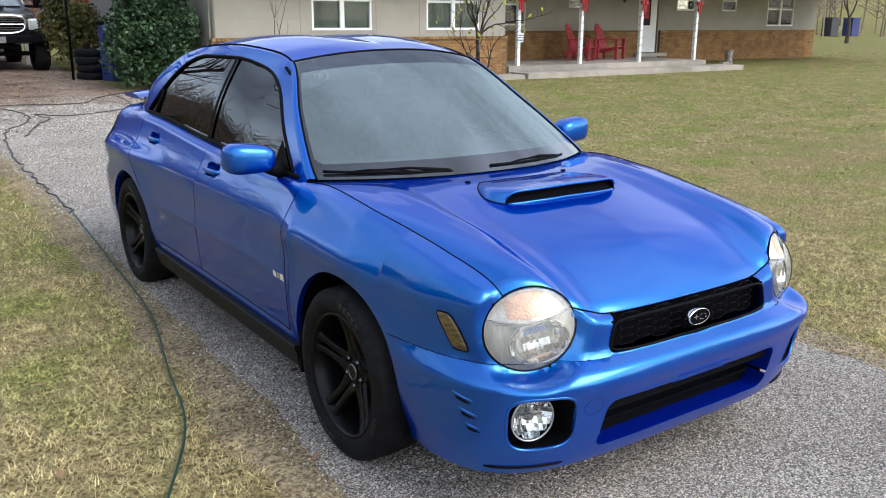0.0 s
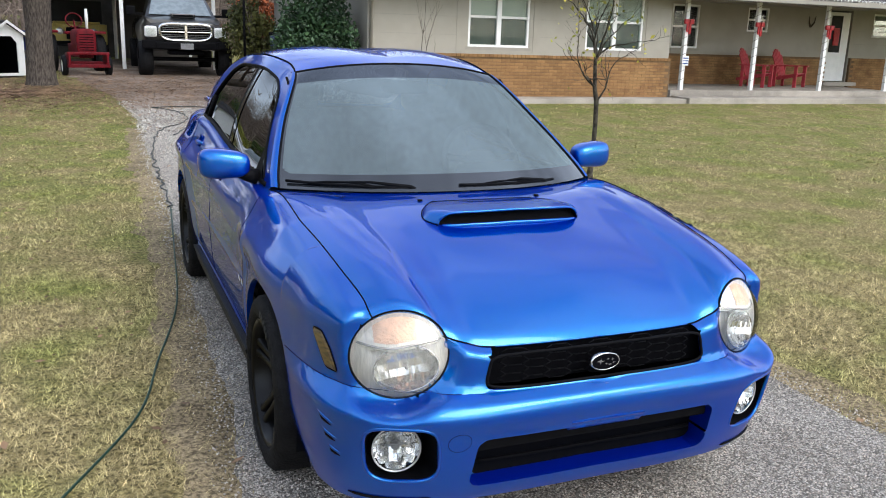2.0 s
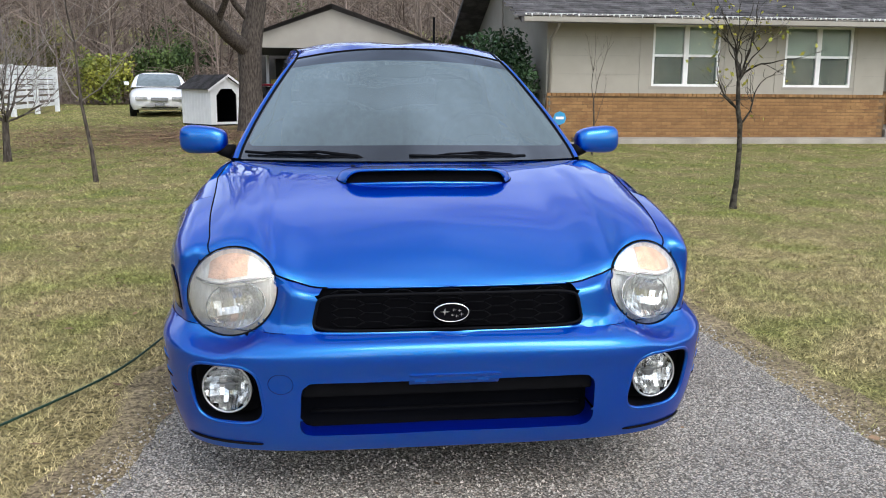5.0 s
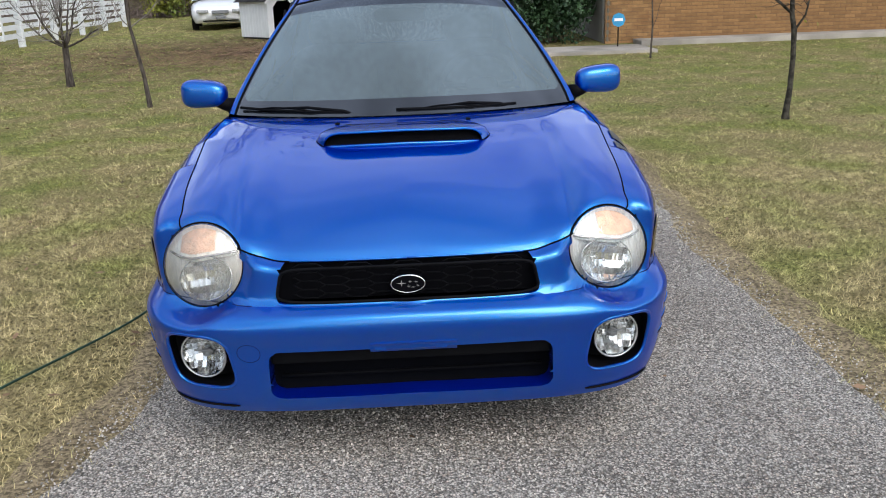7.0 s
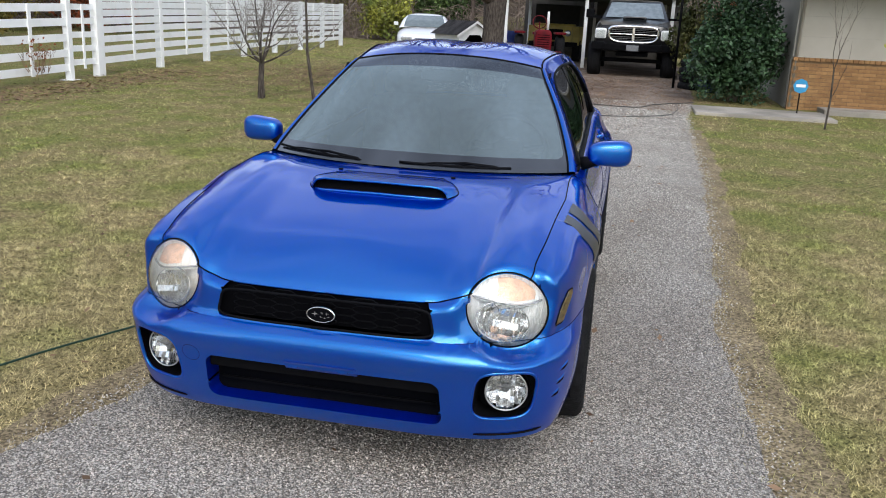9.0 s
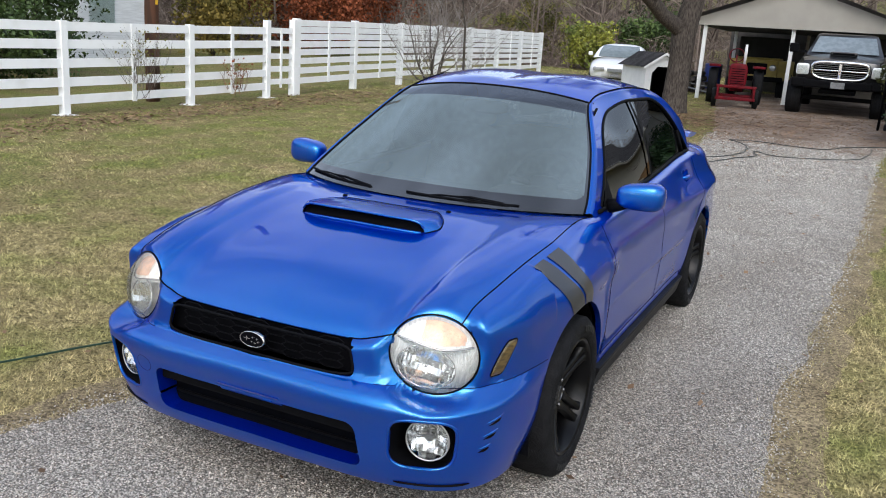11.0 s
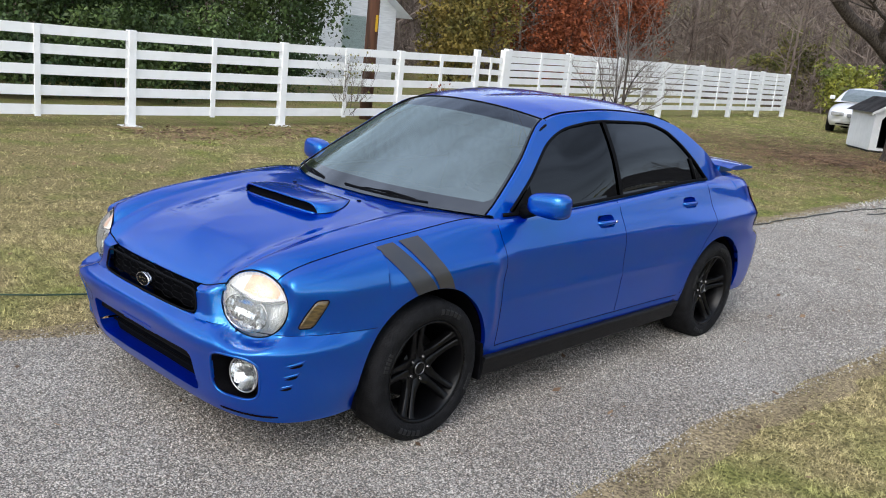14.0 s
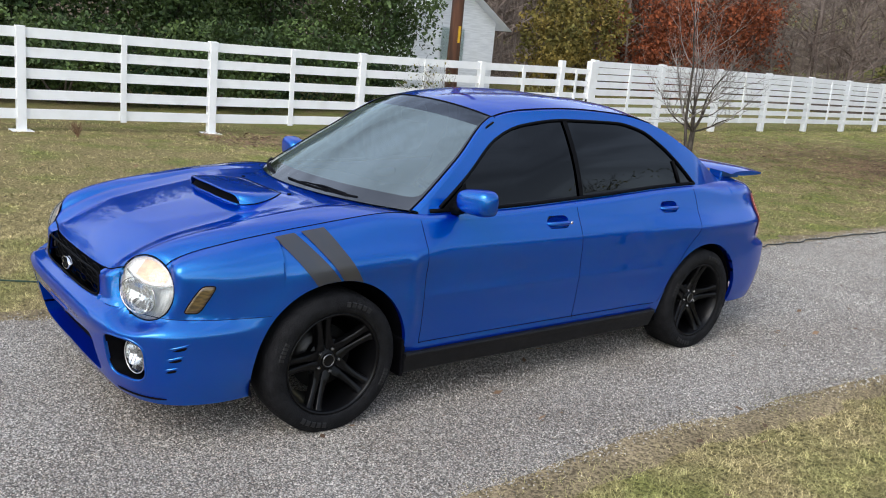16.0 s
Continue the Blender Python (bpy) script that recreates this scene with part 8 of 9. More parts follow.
def bare_tree(at, trunk, label, seed, mat=BARK, twig=TWIG, depth=4, length=1.0, leaves=0, leaf=YLEAF, split=(2, 3), spread=0.6, droop=0.0, leafsize=0.05, bend=0.35):
    """trunk: list of (point, radius) of the stem; then forks as (start index, direction, radius, length)."""
    rng = random.Random(seed)
    t = empty("tree", at, label, "tree")
    bm, tw, tips = bmesh.new(), bmesh.new(), []
    stem, forks = trunk
    tube(bm, [p for p, r in stem], [r for p, r in stem], 14, cap=False)
    for i, d, r, ln in forks:
        limbs(bm, tw, rng, Vector(stem[i][0]), Vector(d).normalized(), r, ln, depth, bend, split, 0.003, droop, spread, 8, tips)
    part("trunk", bm, mat, t, smooth=True)
    part("twig_crown", tw, twig, t, smooth=True)
    if leaves and tips:
        c = np.array([tuple(p) for p in tips])

        def f(g, n):
            return c[g.integers(0, len(c), n)] + g.normal(size=(n, 3)) * 0.05
        leaf_cloud("foliage", leaves, f, leafsize, leaf, t, seed)
    return t


gz = lambda x, y: float(rise(x, y)) - 0.01
bare_tree((-2.22, 15.7, gz(-2.22, 15.7)), ([((0, 0, -0.1), 0.37), ((0, 0, 0.12), 0.30), ((0.0, 0, 0.5), 0.270), ((0.02, 0, 1.2), 0.25), ((0.02, 0, 1.75), 0.27), ((0.13, 0.02, 2.4), 0.23), ((0.28, 0.05, 3.3), 0.21), ((0.45, 0.1, 4.6), 0.18)],
          [(4, (-0.50, -0.78, 0.62), 0.18, 2.7), (7, (0.5, 0.2, 0.8), 0.13, 2.2), (7, (-0.3, -0.3, 0.9), 0.12, 2.2), (6, (0.9, -0.35, 0.25), 0.085, 2.0), (6, (0.2, -0.8, 0.5), 0.09, 2.2), (5, (-0.75, -0.5, 0.6), 0.08, 2.0)]),
          "big bare grey-barked tree forking low, few dead leaves", 4, depth=5, leaves=380, leaf=DRYLEAF, droop=0.03, leafsize=0.07)
bare_tree((3.74, 3.98, gz(3.74, 3.98)), ([((0, 0, -0.05), 0.052), ((0.0, 0, 0.08), 0.033), ((0.02, 0, 0.3), 0.027), ((0.03, 0.01, 0.6), 0.025), ((0.015, 0, 0.86), 0.026), ((-0.02, 0, 1.02), 0.023), ((-0.035, 0.0, 1.3), 0.019)],
          [(6, (-0.05, 0.1, 1), 0.015, 0.40), (6, (0.2, -0.1, 1), 0.014, 0.40), (4, (0.62, -0.1, 1.0), 0.013, 0.34), (5, (-0.5, 0.25, 0.8), 0.012, 0.34), (6, (-0.35, -0.3, 0.9), 0.014, 0.40), (6, (0.3, 0.4, 0.9), 0.014, 0.38), (6, (-0.3, 0.3, 1), 0.014, 0.42), (5, (-0.6, -0.1, 0.7), 0.012, 0.30), (6, (0.5, -0.3, 0.8), 0.013, 0.36), (6, (0.1, -0.6, 0.8), 0.012, 0.34)]),
          "young bare fruit tree with a few yellow leaves", 23, mat=DARKBARK, twig=DARKBARK, depth=5, leaves=150, leafsize=0.028, spread=0.9, split=(1, 3), bend=0.8)
bare_tree((-3.27, 6.75, gz(-3.27, 6.75)), ([((0, 0, -0.05), 0.036), ((-0.03, 0, 0.4), 0.024), ((-0.12, 0, 1.0), 0.019), ((-0.15, 0.02, 1.7), 0.014)],
          [(3, (-0.1, 0, 1), 0.013, 0.7), (2, (0.8, 0, 0.5), 0.010, 0.5), (2, (-0.8, 0.2, 0.45), 0.010, 0.5), (3, (0.6, 0.3, 0.7), 0.009, 0.5), (3, (-0.6, -0.3, 0.7), 0.009, 0.5)]),
          "thin leaning bare sapling on the lawn", 21, twig=SILVERT, depth=3)
bare_tree((-5.38, 9.75, gz(-5.38, 9.75)), ([((0, 0, -0.05), 0.07), ((0, 0, 0.3), 0.052), ((0.01, 0, 0.62), 0.046)],
          [(2, (-0.8, 0.1, 0.9), 0.024, 0.66), (2, (0.8, -0.1, 0.9), 0.024, 0.66), (2, (0.1, 0.8, 0.9), 0.022, 0.66), (2, (0.05, -0.8, 0.9), 0.022, 0.66), (2, (-0.1, 0.0, 1.2), 0.024, 0.75), (2, (1.0, 0.3, 0.45), 0.018, 0.6), (2, (-1.0, -0.3, 0.45), 0.018, 0.6), (2, (0.3, -1.0, 0.4), 0.018, 0.6)]),
          "silvery bare tree with fine spreading twigs", 41, mat=BARK, twig=SILVERT, depth=4, split=(3, 4), spread=0.85, bend=0.45)
bare_tree((4.10, 10.15, gz(4.1, 10.15)), ([((0, 0, -0.05), 0.018), ((0.02, 0, 0.5), 0.014), ((0.0, 0, 0.95), 0.012)],
          [(2, (-0.15, 0, 1), 0.009, 0.5), (2, (0.25, 0, 1), 0.009, 0.5), (1, (0.5, 0, 0.9), 0.007, 0.4)]),
          "thin bare sapling before the house", 51, twig=BARK, depth=2, split=(1, 3), spread=0.4)
bare_tree((45.0, 24.0, gz(45, 24)), ([((0, 0, -0.1), 0.12), ((0.1, 0, 0.8), 0.1), ((0.0, 0, 1.4), 0.09)],
          [(2, (-0.6, 0, 0.8), 0.06, 1.5), (2, (0.6, 0, 0.8), 0.06, 1.5), (2, (0, 0.3, 1), 0.06, 1.5)]),
          "bare dark tree on the far lawn", 61, depth=4)


def shrub(at, radii, label, n, size, mat, seed, lumps=26, stems=6, name="shrub", category="shrub", twig=TWIG):
    t = empty(name, at, label, category)
    rng = random.Random(seed)
    bm = bmesh.new()
    for k in range(stems):
        a = rng.uniform(0, 6.28)
        s = rng.uniform(0.2, 0.7)
        top = (radii[0] * s * math.cos(a), radii[1] * s * math.sin(a), radii[2] * rng.uniform(1.0, 1.7))
        tube(bm, [(0.05 * math.cos(a), 0.05 * math.sin(a), -0.05), (top[0] * 0.4, top[1] * 0.4, top[2] * 0.5), top], [0.03, 0.022, 0.008], 6)
    part("stem", bm, twig, t, smooth=True)
    if n:
        leaf_cloud("foliage", n, lumpy((0, 0, radii[2]), radii, lumps, seed), size, mat, t, seed)
    return t


shrub((3.02, 13.6, gz(3.0, 13.6)), (0.95, 0.85, 1.05), "dense dark green evergreen shrub at the house corner", 15000, 0.05, BOXLEAF, 3, 60)
shrub((2.85, 18.9, gz(2.85, 18.9)), (0.95, 0.8, 1.2), "loose dark olive bush on many bare stems", 5200, 0.06, DKOLIVE, 7, 26, 16)


YGREEN = material("yellow_green_leaf", (0.27, 0.27, 0.045), 0.6, second=(0.11, 0.14, 0.03), scale=1, island=0.5, spec=0.3)
shrub((-10.9, 37.4, gz(-10.9, 37.4)), (1.45, 1.2, 1.35), "yellow-green bush at the edge of the woods", 3200, 0.10, YGREEN, 21, 30, 8)
shrub((-8.5, 38.6, gz(-8.5, 38.6)), (1.5, 1.2, 1.5), "dark green bush at the edge of the woods", 2600, 0.10, HEDGE, 22, 30, 8)


def bare_bush(at, h, label, seed, twig, leaves=0, leaf=OLIVE):
    t = empty("bush", at, label, "bush")
    rng = random.Random(seed)
    bm, tw, tips = bmesh.new(), bmesh.new(), []
    for k in range(9):
        a = rng.uniform(0, 6.28)
        limbs(bm, tw, rng, Vector((0, 0, -0.03)), Vector((math.cos(a) * 0.5, math.sin(a) * 0.5, 1)).normalized(), 0.013, h * 0.45, 3, 0.35, (1, 3), 0.002, 0.0, 0.45, 5, tips)
    bm.free()
    part("twig_crown", tw, twig, t, smooth=True)
    if leaves:
        c = np.array([tuple(p) for p in tips])
        leaf_cloud("foliage", leaves, lambda g, n: c[g.integers(0, len(c), n)] + g.normal(size=(n, 3)) * 0.04, 0.03, leaf, t, seed)
    return t


bare_bush((-9.95, 7.35, gz(-9.95, 7.35)), 1.3, "bare shrub with a few olive leaves by the fence", 5, TWIG, 160)
bare_bush((-10.0, 10.0, gz(-10, 10)), 0.8, "small reddish bare shrub by the fence", 6, DRYLEAF, 90, RUST)
bare_bush((-9.4, 0.6, gz(-9.4, 0.6)), 0.25, "low tuft of dry stems by the fence", 9, DRYLEAF)

# evergreens behind the fence
for k, (x, y, rx, ry, rz) in enumerate(((-18.3, -9.5, 2.6, 2.6, 3.2), (-18.0, -5.5, 2.4, 2.6, 3.4), (-17.8, -1.8, 2.3, 2.4, 3.2), (-18.0, 1.8, 2.4, 2.3, 3.5), (-18.2, 5.2, 2.4, 2.2, 3.3), (-18.8, 8.3, 2.3, 2.2, 3.3), (-21.5, 0.0, 2.6, 5.0, 4.0), (-21.5, 8.0, 2.6, 4.0, 4.0), (-19.0, -14.0, 2.6, 3.0, 3.4), (-16.6, 10.4, 1.6, 1.8, 3.3))):
    shrub((x, y, gz(x, y)), (rx, ry, rz), "tall dense evergreen behind the white fence", 20000 if k in (1, 2, 3, 4, 5, 9) else 7000, 0.066 if k in (1, 2, 3, 4, 5, 9) else 0.14, HEDGE, 100 + k, 70, 5, "tree", "tree", BARK)
for k, (x, y) in enumerate(((-14.6, -8.0), (-14.9, -4.6), (-14.4, -1.4), (-14.8, 1.8), (-14.5, 4.9), (-15.0, 8.0))):
    shrub((x, y, gz(x, y)), (1.2, 2.0, 0.95), "low dark evergreen brush behind the fence", 9000, 0.062, HEDGE, 300 + k, 40, 5)
for k, (x, y, rx, ry, rz, m, n) in enumerate(((-23.0, 25.5, 2.2, 2.4, 2.8, ORANGE, 6000), (-21.5, 30.5, 2.2, 2.6, 2.6, RUST, 5000), (-26.0, 32.5, 3.0, 3.4, 3.6, RUST, 7000), (-24.0, 37.5, 3.2, 3.0, 3.4, RUST, 7000), (-27.0, 44.0, 3.2, 3.4, 3.6, RUST, 5000), (-16.0, 43.5, 2.0, 2.0, 1.7, OLIVE, 3500), (-9.0, 45.0, 2.2, 2.0, 1.9, HEDGE, 4000), (-2.5, 46.0, 2.2, 2.0, 2.2, HEDGE, 3500), (5.5, 33.0, 1.2, 1.2, 1.3, RUST, 1800), (-20.0, 20.8, 1.3, 1.5, 2.0, ORANGE, 2600))):
    shrub((x, y, gz(x, y)), (rx, ry, rz), {"orange_leaf": "orange-brown autumn tree beyond the fence", "olive_leaf": "yellowing olive tree beyond the fence", "rust_leaf": "rust-red autumn tree beyond the fence", "hedge_leaf": "dark green cedar at the wood's edge"}[m.name], int(n * 1.3), 0.10, m, 140 + k, 44, 6, "tree", "tree", BARK)

# far woods: leafless trees, uncountable
def woods(name, n, place, hmin, hmax, seed, label):
    rng = np.random.default_rng(seed)
    x, y = place(rng, n)
    z = rise(x, y) - 0.2
    h = rng.uniform(hmin, hmax, n)
    V, F = [], []
    # trunks
    r = h * 0.0075
    ang = np.arange(4) * math.pi / 2
    ring = np.stack([np.cos(ang), np.sin(ang)], -1)
    base = np.zeros((n, 2, 4, 3))
    leanx, leany = rng.normal(0, 0.04, n) * h, rng.normal(0, 0.04, n) * h
    for lvl, (zz, rr) in enumerate(((0, 1.0), (1.0, 0.25))):
        base[:, lvl, :, 0] = (x + leanx * zz)[:, None] + ring[:, 0] * (r * rr)[:, None]
        base[:, lvl, :, 1] = (y + leany * zz)[:, None] + ring[:, 1] * (r * rr)[:, None]
        base[:, lvl, :, 2] = (z + h * zz)[:, None]
    V.append(base.reshape(-1, 3))
    o = np.arange(n)[:, None, None] * 8
    k = np.arange(4)
    f = np.stack([k, (k + 1) % 4, (k + 1) % 4 + 4, k + 4], -1)
    F.append((o + f[None]).reshape(-1, 4))
    # branches: thin leaf-shaped slivers
    m = 40
    t = rng.uniform(0.18, 1.0, (n, m))
    az_ = rng.uniform(0, 2 * math.pi, (n, m))
    ln = (1.15 - t) * h[:, None] * rng.uniform(0.12, 0.42, (n, m)) + 0.3
    up = rng.uniform(0.2, 1.1, (n, m))
    d = np.stack([np.cos(az_), np.sin(az_), up], -1)
    d /= np.linalg.norm(d, axis=-1, keepdims=True)
    p0 = np.stack([x[:, None] + leanx[:, None] * t, y[:, None] + leany[:, None] * t, z[:, None] + h[:, None] * t], -1)
    side = np.cross(d, rng.normal(size=(n, m, 3)))
    side /= np.linalg.norm(side, axis=-1, keepdims=True)
    w = (0.012 + 0.022 * (1 - t))[..., None]
    p1 = p0 + d * ln[..., None]
    q = np.stack([p0 - side * w, p0 + side * w, p1 + side * w * 0.3, p1 - side * w * 0.3], 2).reshape(-1, 3)
    # twigs off the branches
    tt = rng.uniform(0.3, 1.0, (n, m, 4, 1))
    s0 = p0[:, :, None] + (p1 - p0)[:, :, None] * tt
    e = d[:, :, None] + rng.normal(size=(n, m, 4, 3)) * 0.7
    s1 = s0 + e * ln[:, :, None, None] * 0.35
    sd = np.cross(e, rng.normal(size=e.shape))
    sd /= np.linalg.norm(sd, axis=-1, keepdims=True)
    q2 = np.stack([s0 - sd * 0.009, s0 + sd * 0.009, s1 + sd * 0.004, s1 - sd * 0.004], 3).reshape(-1, 3)
    c0 = len(V[0])
    F.append(np.arange(len(q)).reshape(-1, 4) + c0)
    F.append(np.arange(len(q2)).reshape(-1, 4) + c0 + len(q))
    ob = raw(name, np.concatenate([V[0], q, q2]), np.concatenate(F), WOODS)
    return tagged(ob, label, "woods", kind="stuff")


woods("woods", 620, lambda g, n: (g.uniform(-55, 26, n), 38 + 42 * g.random(n) ** 1.3), 6, 13, 1, "leafless grey-brown woods on the rise behind the yard")
woods("woods", 220, lambda g, n: (-24 - 26 * g.random(n) ** 1.3, g.uniform(8, 44, n)), 6, 12, 2, "leafless grey-brown woods beyond the fence")
woods("woods", 110, lambda g, n: (g.uniform(30, 90, n), g.uniform(32, 70, n)), 6, 12, 3, "leafless woods beyond the far lawn")
# never in view: added so that paint and glass mirror trees
woods("woods", 110, lambda g, n: (g.uniform(-50, 60, n), -34 - 26 * g.random(n)), 8, 14, 4, "unseen leafless woods added behind the camera for reflections")
# undergrowth along the wood's edge
leaf = leaf_cloud("undergrowth", 40000, lambda g, n: (lambda x, y: np.stack([x, y, rise(x, y) + g.random(n) ** 1.6 * 1.7], -1))(g.uniform(-55, 24, n), 37 + 9 * g.random(n)), 0.030, WOODS, None, 77, 22.0)
tagged(leaf, "brown brush along the edge of the woods", "brush", kind="stuff")
leaf = leaf_cloud("undergrowth", 24000, lambda g, n: (lambda x, y: np.stack([x, y, rise(x, y) + g.random(n) ** 1.6 * 1.5], -1))(-23 - 8 * g.random(n), g.uniform(10, 44, n)), 0.030, WOODS, None, 78, 22.0)
tagged(leaf, "brown brush beyond the fence", "brush", kind="stuff")

# ---- lawn blades, gravel chips, fallen leaves, cords ----
BLADE = material("grass_blades", (0.435, 0.358, 0.180), 0.9, second=(0.272, 0.288, 0.082), scale=1.5, mix=(0.45, 0.71), drift=(-1.0, 5.0, 0.09), detail=7.0, fine=0.36, fscale=13, fdetail=7.0, island=0.7, spec=0.15)
CHIP = material("gravel_chips", (0.435, 0.406, 0.36), 0.85, second=(0.34, 0.31, 0.27), scale=1.3, island=0.60, spec=0.25)


def on_drive(x, y, pad=0.0):
    return (x > edge_left(y) + pad) & (x < edge_right(y) - pad) & (y > -9) & (y < 27)


def lawn(name, n, box_, size, seed, lean_=0.9):
    g = np.random.default_rng(seed)
    x0, x1, y0_, y1_ = box_
    tuft = 14
    n = n // tuft * tuft
    x = np.repeat(g.uniform(x0, x1, n // tuft), tuft) + g.normal(0, 0.5 * size, n)
    y = np.repeat(g.uniform(y0_, y1_, n // tuft), tuft) + g.normal(0, 0.5 * size, n)
    fray = g.normal(0, 0.15, n)
    ok = ~on_drive(x + fray, y, 0.0) & ~((x > 2.1) & (x < 28.5) & (y > 12.1))
    ok &= ~((x > 4.4) & (x < 20) & (y > 12.15))
    x, y = x[ok], y[ok]
    n = len(x)
    a = g.uniform(0, 2 * math.pi, n)
    ln = size * g.uniform(0.4, 1.2, n)
    up = g.uniform(0.12, lean_, n)
    d = np.stack([np.cos(a), np.sin(a), up], -1)
    d /= np.linalg.norm(d, axis=1, keepdims=True)
    s = np.stack([-np.sin(a), np.cos(a), 0 * a], -1) * (size * (0.034 if size < 0.05 else 0.055) * g.uniform(0.6, 1.5, n))[:, None]
    p = np.stack([x, y, rise(x, y) - 0.003], -1)
    v = np.stack([p - s, p + s, p + d * ln[:, None]], 1).reshape(-1, 3)
    ob = raw(name, v, np.arange(n * 3).reshape(n, 3), BLADE)
    return tagged(ob, "short dry grass, tan with green patches", "grass", kind="stuff")


lawn("grass", 130000, (-3.3, -0.7, -2.8, 1.6), 0.045, 1)
lawn("grass", 180000, (-4.4, 0.0, -3.4, 4.5), 0.042, 11)
lawn("grass", 120000, (1.4, 3.6, -2.6, 2.2), 0.045, 2)
lawn("grass", 200000, (1.2, 6.0, -3.4, 4.5), 0.042, 12)
lawn("grass", 150000, (-10.2, -0.5, 2.0, 14.0), 0.055, 3)
lawn("grass", 70000, (-12.0, -3.8, -8.0, 4.0), 0.055, 4)
lawn("grass", 120000, (1.5, 16.0, 3.0, 13.0), 0.055, 5)
lawn("grass", 50000, (6.0, 18.0, -3.0, 5.0), 0.06, 7)
lawn("grass", 30000, (16.0, 34.0, 4.0, 18.0), 0.07, 6)
lawn("grass", 60000, (-11.5, -2.0, 13.5, 27.0), 0.075, 8)
lawn("grass", 25000, (-13.0, 0.0, 27.0, 37.0), 0.10, 9)


def chips(name, n, box_, size, seed):
    g = np.random.default_rng(seed)
    x0, x1, y0_, y1_ = box_
    x, y = g.uniform(x0, x1, n), g.uniform(y0_, y1_, n)
    ok = on_drive(x + g.normal(0, 0.04, n), y, 0.06)
    x, y = x[ok], y[ok]
    n = len(x)
    s = size * g.uniform(0.45, 1.35, (n, 1, 1))
    base = np.array([[1, 0, -0.4], [-0.5, 0.87, -0.4], [-0.5, -0.87, -0.4], [0, 0, 0.65]])
    t = g.uniform(0, 2 * math.pi, n)
    c, q = np.cos(t), np.sin(t)
    j = base[None] + g.normal(0, 0.28, (n, 4, 3))
    rx = j[..., 0] * c[:, None] - j[..., 1] * q[:, None]
    ry = j[..., 0] * q[:, None] + j[..., 1] * c[:, None]
    v = np.stack([rx, ry, j[..., 2]], -1) * s + np.stack([x, y, rise(x, y) + 0.015], -1)[:, None]
    f = (np.arange(n)[:, None, None] * 4 + np.array([[0, 1, 3], [1, 2, 3], [2, 0, 3]])[None]).reshape(-1, 3)
    ob = raw(name, v.reshape(-1, 3), f, CHIP)
    return tagged(ob, "loose pale grey gravel chips", "gravel", kind="stuff")


chips("gravel", 140000, (-2.6, 2.8, -4.2, 1.5), 0.0042, 1)
chips("gravel", 70000, (-1.4, 2.4, 1.5, 8.0), 0.0058, 2)
chips("gravel", 20000, (-1.4, 2.6, 8.0, 12.5), 0.011, 3)


def litter(name, n, where, seed, size=0.05):
    g = np.random.default_rng(seed)
    x, y = where(g, n)
    a = g.uniform(0, 2 * math.pi, n)
    s = size * g.uniform(0.5, 1.3, n)
    d = np.stack([np.cos(a), np.sin(a), g.normal(0, 0.14, n)], -1) * s[:, None]
    e = np.stack([-np.sin(a), np.cos(a), g.normal(0, 0.2, n)], -1) * (s * 0.55)[:, None]
    p = np.stack([x, y, rise(x, y) + 0.016 + 0.014 * g.random(n)], -1)
    v = np.stack([p - d, p - e, p + d, p + e], 1).reshape(-1, 3)
    ob = raw(name, v, np.arange(n * 4).reshape(n, 4), DRYLEAF)
    return tagged(ob, "fallen brown leaves on the grass", "leaves", kind="stuff")


def round_tree(g, n):
    r = np.abs(g.normal(0, 1, n))
    a = g.uniform(0, 2 * math.pi, n)
    return -2.8 + 3.2 * r * np.cos(a), 14.0 + 3.4 * r * np.sin(a) * 0.9


litter("leaf_litter", 46000, round_tree, 1, 0.024)
litter("leaf_litter", 5000, lambda g, n: (-9.3 + g.normal(0, 0.55, n), g.uniform(2.5, 14.5, n)), 2, 0.038)
litter("leaf_litter", 5000, lambda g, n: (0.6 + g.normal(0, 1.4, n), 16.5 + g.normal(0, 1.9, n)), 3, 0.026)
litter("leaf_litter", 9000, lambda g, n: (-6.0 + g.normal(0, 1.8, n), 15.5 + g.normal(0, 2.2, n)), 7, 0.026)
litter("leaf_litter", 500, lambda g, n: (g.uniform(-7, 3, n), g.uniform(-3, 13, n)), 4, 0.024)

litter("leaf_litter", 4000, lambda g, n: (g.uniform(2.5, 16, n), g.uniform(1, 12, n)), 5, 0.016)
litter("leaf_litter", 3500, lambda g, n: (g.uniform(-10, -1.2, n), g.uniform(0, 11, n)), 6, 0.016)


def spline(pts, n):
    c = [Vector((x, y, 0)) for x, y in pts]
    out = []
    for i in range(len(c) - 1):
        p0, p1, p2, p3 = c[max(i - 1, 0)], c[i], c[i + 1], c[min(i + 2, len(c) - 1)]
        for k in range(n):
            t = k / n
            out.append(0.5 * ((2 * p1) + (p2 - p0) * t + (2 * p0 - 5 * p1 + 4 * p2 - p3) * t * t + (3 * p1 - p0 - 3 * p2 + p3) * t**3))
    out.append(c[-1])
    return [(p.x, p.y, float(rise(p.x, p.y))) for p in out]


def cord(name, pts, r, mat, label, lift=0.02, wob=0.0, seed=1):
    g = random.Random(seed)
    bm = bmesh.new()
    tube(bm, [(x + g.uniform(-wob, wob), y, z + lift + r) for x, y, z in spline(pts, 8)], r, 6)
    return tagged(part(name, bm, mat, None, smooth=True), label, "hose" if "hose" in name else "cord")


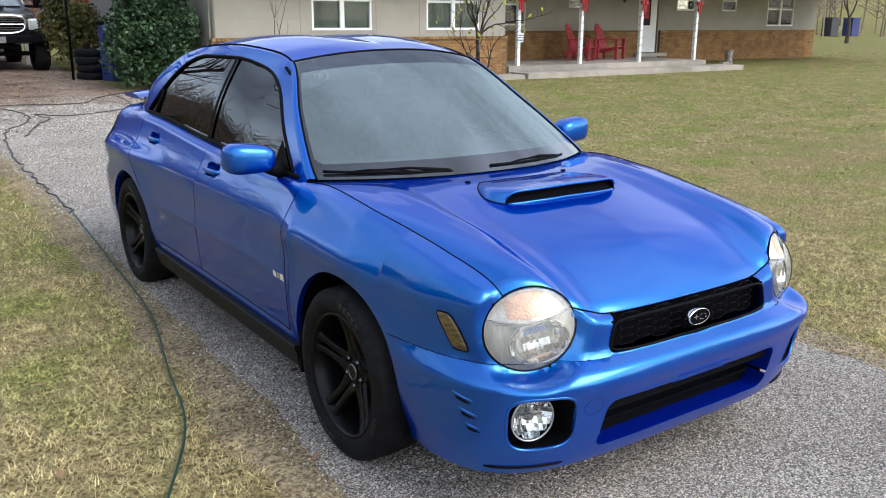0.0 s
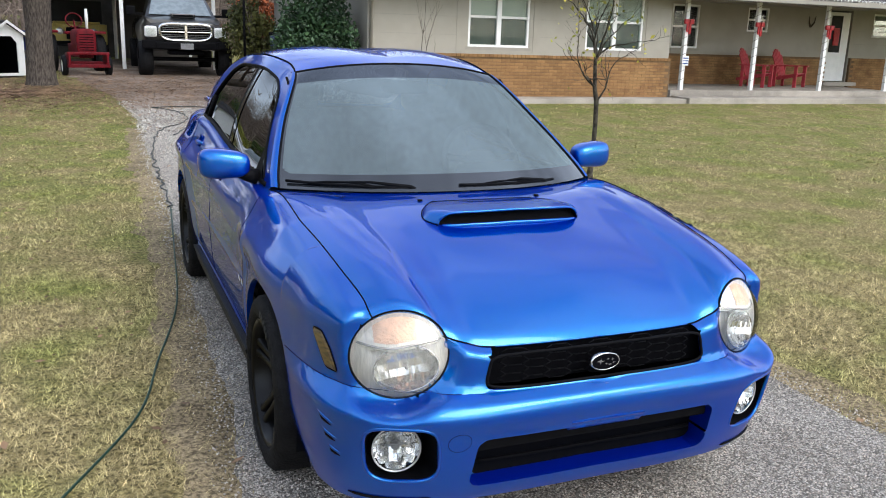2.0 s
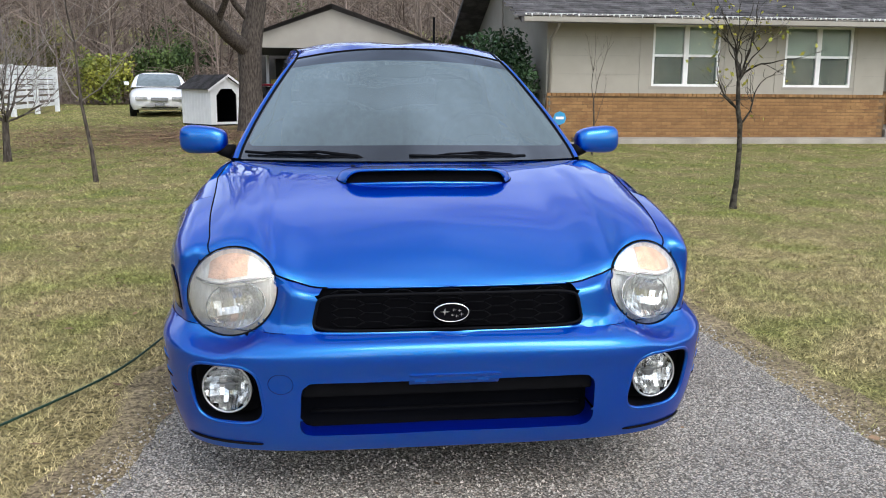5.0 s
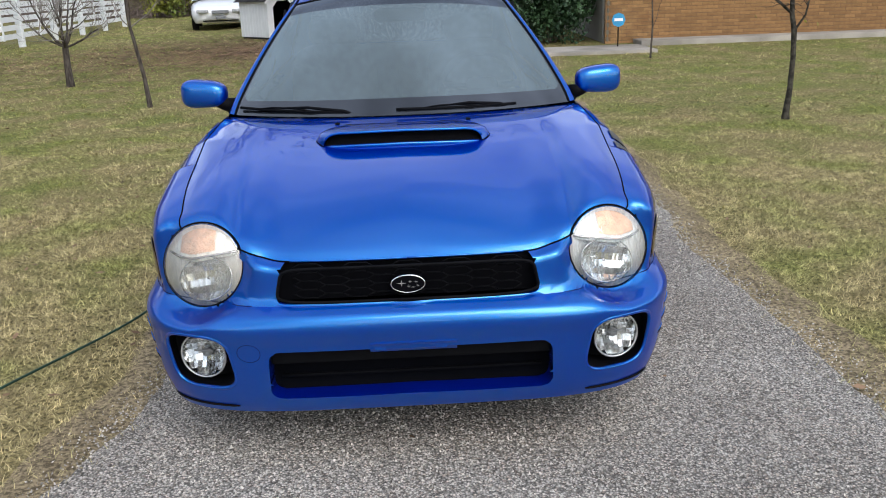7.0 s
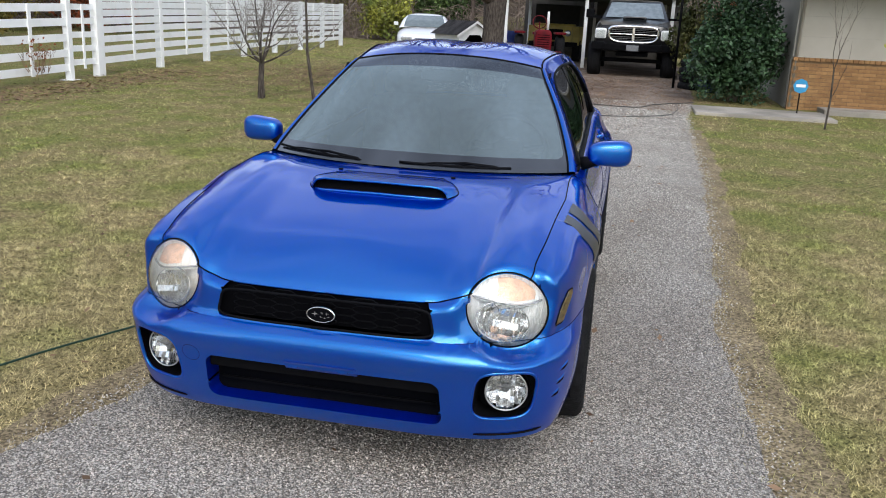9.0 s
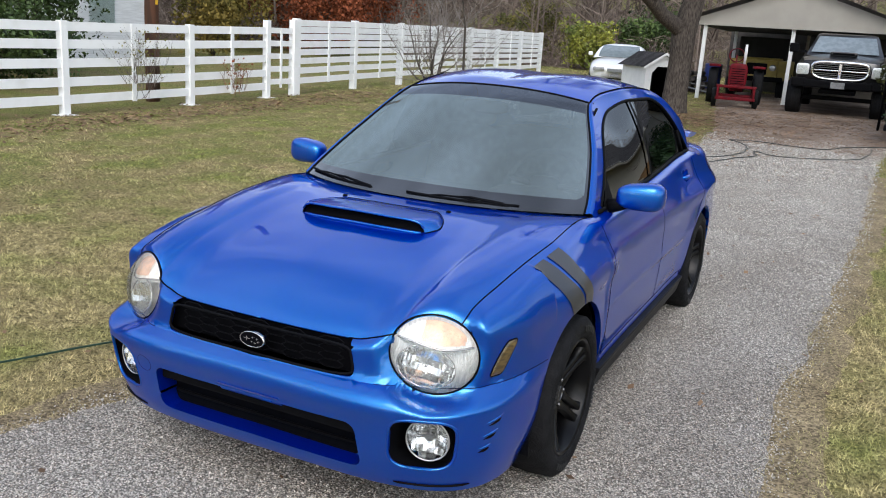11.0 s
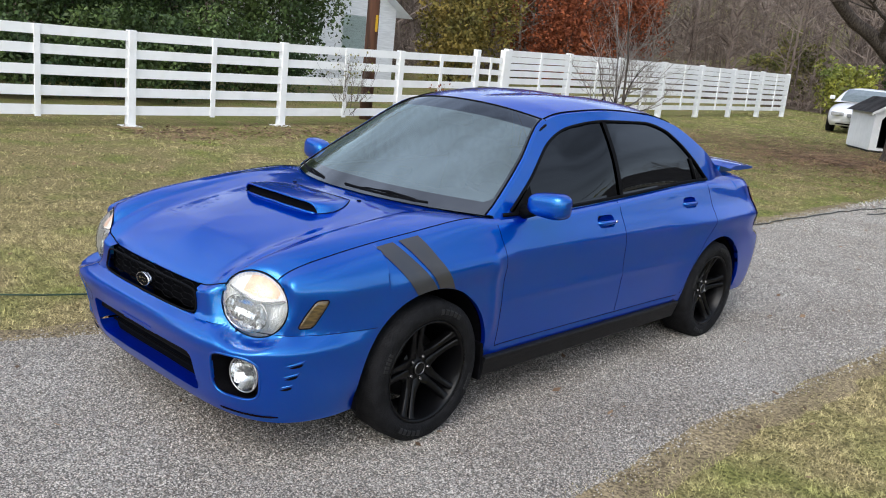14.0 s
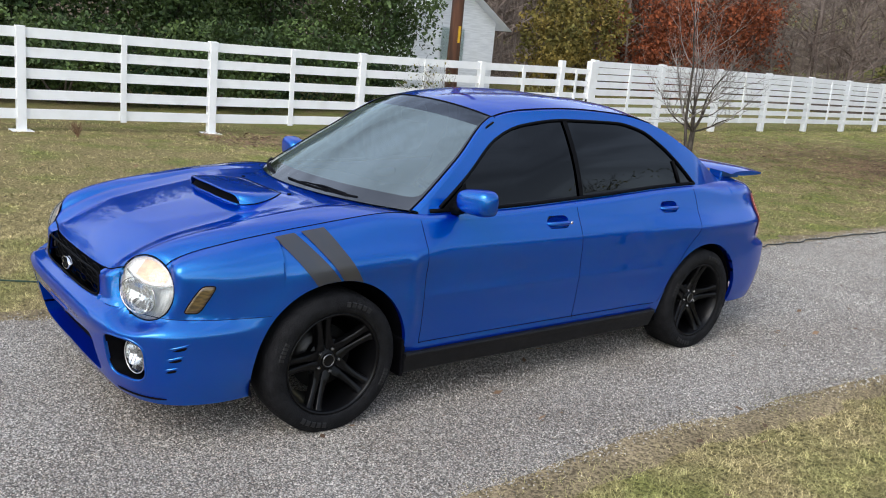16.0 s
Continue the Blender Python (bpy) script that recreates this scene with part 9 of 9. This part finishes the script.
cord("garden_hose", [(-2.6, -3.4), (-2.05, -2.4), (-1.72, -1.85), (-1.52, -1.38), (-1.24, -0.78), (-1.12, -0.2), (-0.96, 0.64), (-0.86, 1.9), (-0.76, 3.3)], 0.0052, material("green_hose", (0.008, 0.045, 0.026), 0.6, var=0.3, scale=20), "thin dark green hose across the grass")
CORD = material("dark_cord", (0.03, 0.035, 0.032), 0.6, var=0.3)
cord("extension_cord", [(-0.76, 3.32), (-0.74, 4.2), (-0.73, 5.1), (-0.70, 6.1), (-0.60, 7.3), (-0.45, 8.5), (-0.05, 9.4), (0.08, 10.2), (-0.05, 10.9), (-0.3, 11.3)], 0.007, CORD, "dark extension cord along the driveway", wob=0.03)
cord("extension_cord", [(-0.35, 11.35), (0.1, 11.5), (0.7, 11.35), (1.2, 11.4), (1.5, 12.0), (2.2, 12.7)], 0.008, CORD, "dark extension cord across the concrete", wob=0.02)
cord("extension_cord", [(-0.3, 8.0), (0.05, 9.1), (0.28, 9.6), (0.2, 10.2), (0.5, 9.9), (0.9, 9.95), (1.7, 10.6), (1.9, 12.2)], 0.007, CORD, "dark extension cord looped on the gravel", wob=0.02)

# ---- bricks, each a piece of its own; the rest joined ----
def brick_mesh(w, h, d, name):
    bm = bmesh.new()
    box(bm, -w / 2, w / 2, -d, 0.0, -h / 2, h / 2)
    me = bpy.data.meshes.new(name)
    bm.to_mesh(me)
    bm.free()
    me.materials.append(BRICK)
    return me


backing = [o for o in house.children if o.name.startswith("brick_backing")][0]
full = brick_mesh(0.203, 0.058, 0.008, "brick")
g = random.Random(8)
count = 0
rest_v, rest_f = [], []


def rest_brick(x, y, z, w, h, d):
    k = len(rest_v)
    a, b, c, e = x - w / 2, x + w / 2, z - h / 2, z + h / 2
    rest_v.extend([(a, y - d, c), (b, y - d, c), (b, y - d, e), (a, y - d, e), (a, y, c), (b, y, c), (b, y, e), (a, y, e)])
    rest_f.extend([(k, k + 1, k + 2, k + 3), (k + 4, k, k + 3, k + 7), (k + 1, k + 5, k + 6, k + 2), (k + 3, k + 2, k + 6, k + 7), (k + 4, k + 5, k + 1, k)])


for row in range(13):
    z = 0.17 + row * 0.0685
    x = 4.06 + (row % 2) * 0.107
    while x < 11.26:
        d = 0.008 + g.uniform(-0.002, 0.002)
        if 4.9 < x < 10.1 and count < 300 and row >= 1:
            ob = new("brick", full)
            ob.parent = backing
            ob.location = Vector((x, HY - 0.076 + g.uniform(-0.002, 0.002), z))
            count += 1
        else:
            rest_brick(x, HY - 0.075, z, 0.203, 0.058, d)
        x += 0.2135
# header course on top
x = 4.0
while x < 11.34:
    rest_brick(x, HY - 0.055, 1.095, 0.085, 0.06, 0.055)
    x += 0.096
for x0, x1, z0, z1 in ((11.7, 18.75, 0.36, 1.16), (19.95, 28.3, 0.2, 1.16)):
    z = z0
    r = 0
    while z < z1:
        x = x0 + (r % 2) * 0.107
        while x < x1:
            rest_brick(x, HB - 0.08, z, 0.203, 0.060, 0.006)
            x += 0.2135
        z += 0.0685
        r += 1
hpart(raw("brickwork", rest_v, rest_f, BRICKJ, house))["kind"] = "stuff"
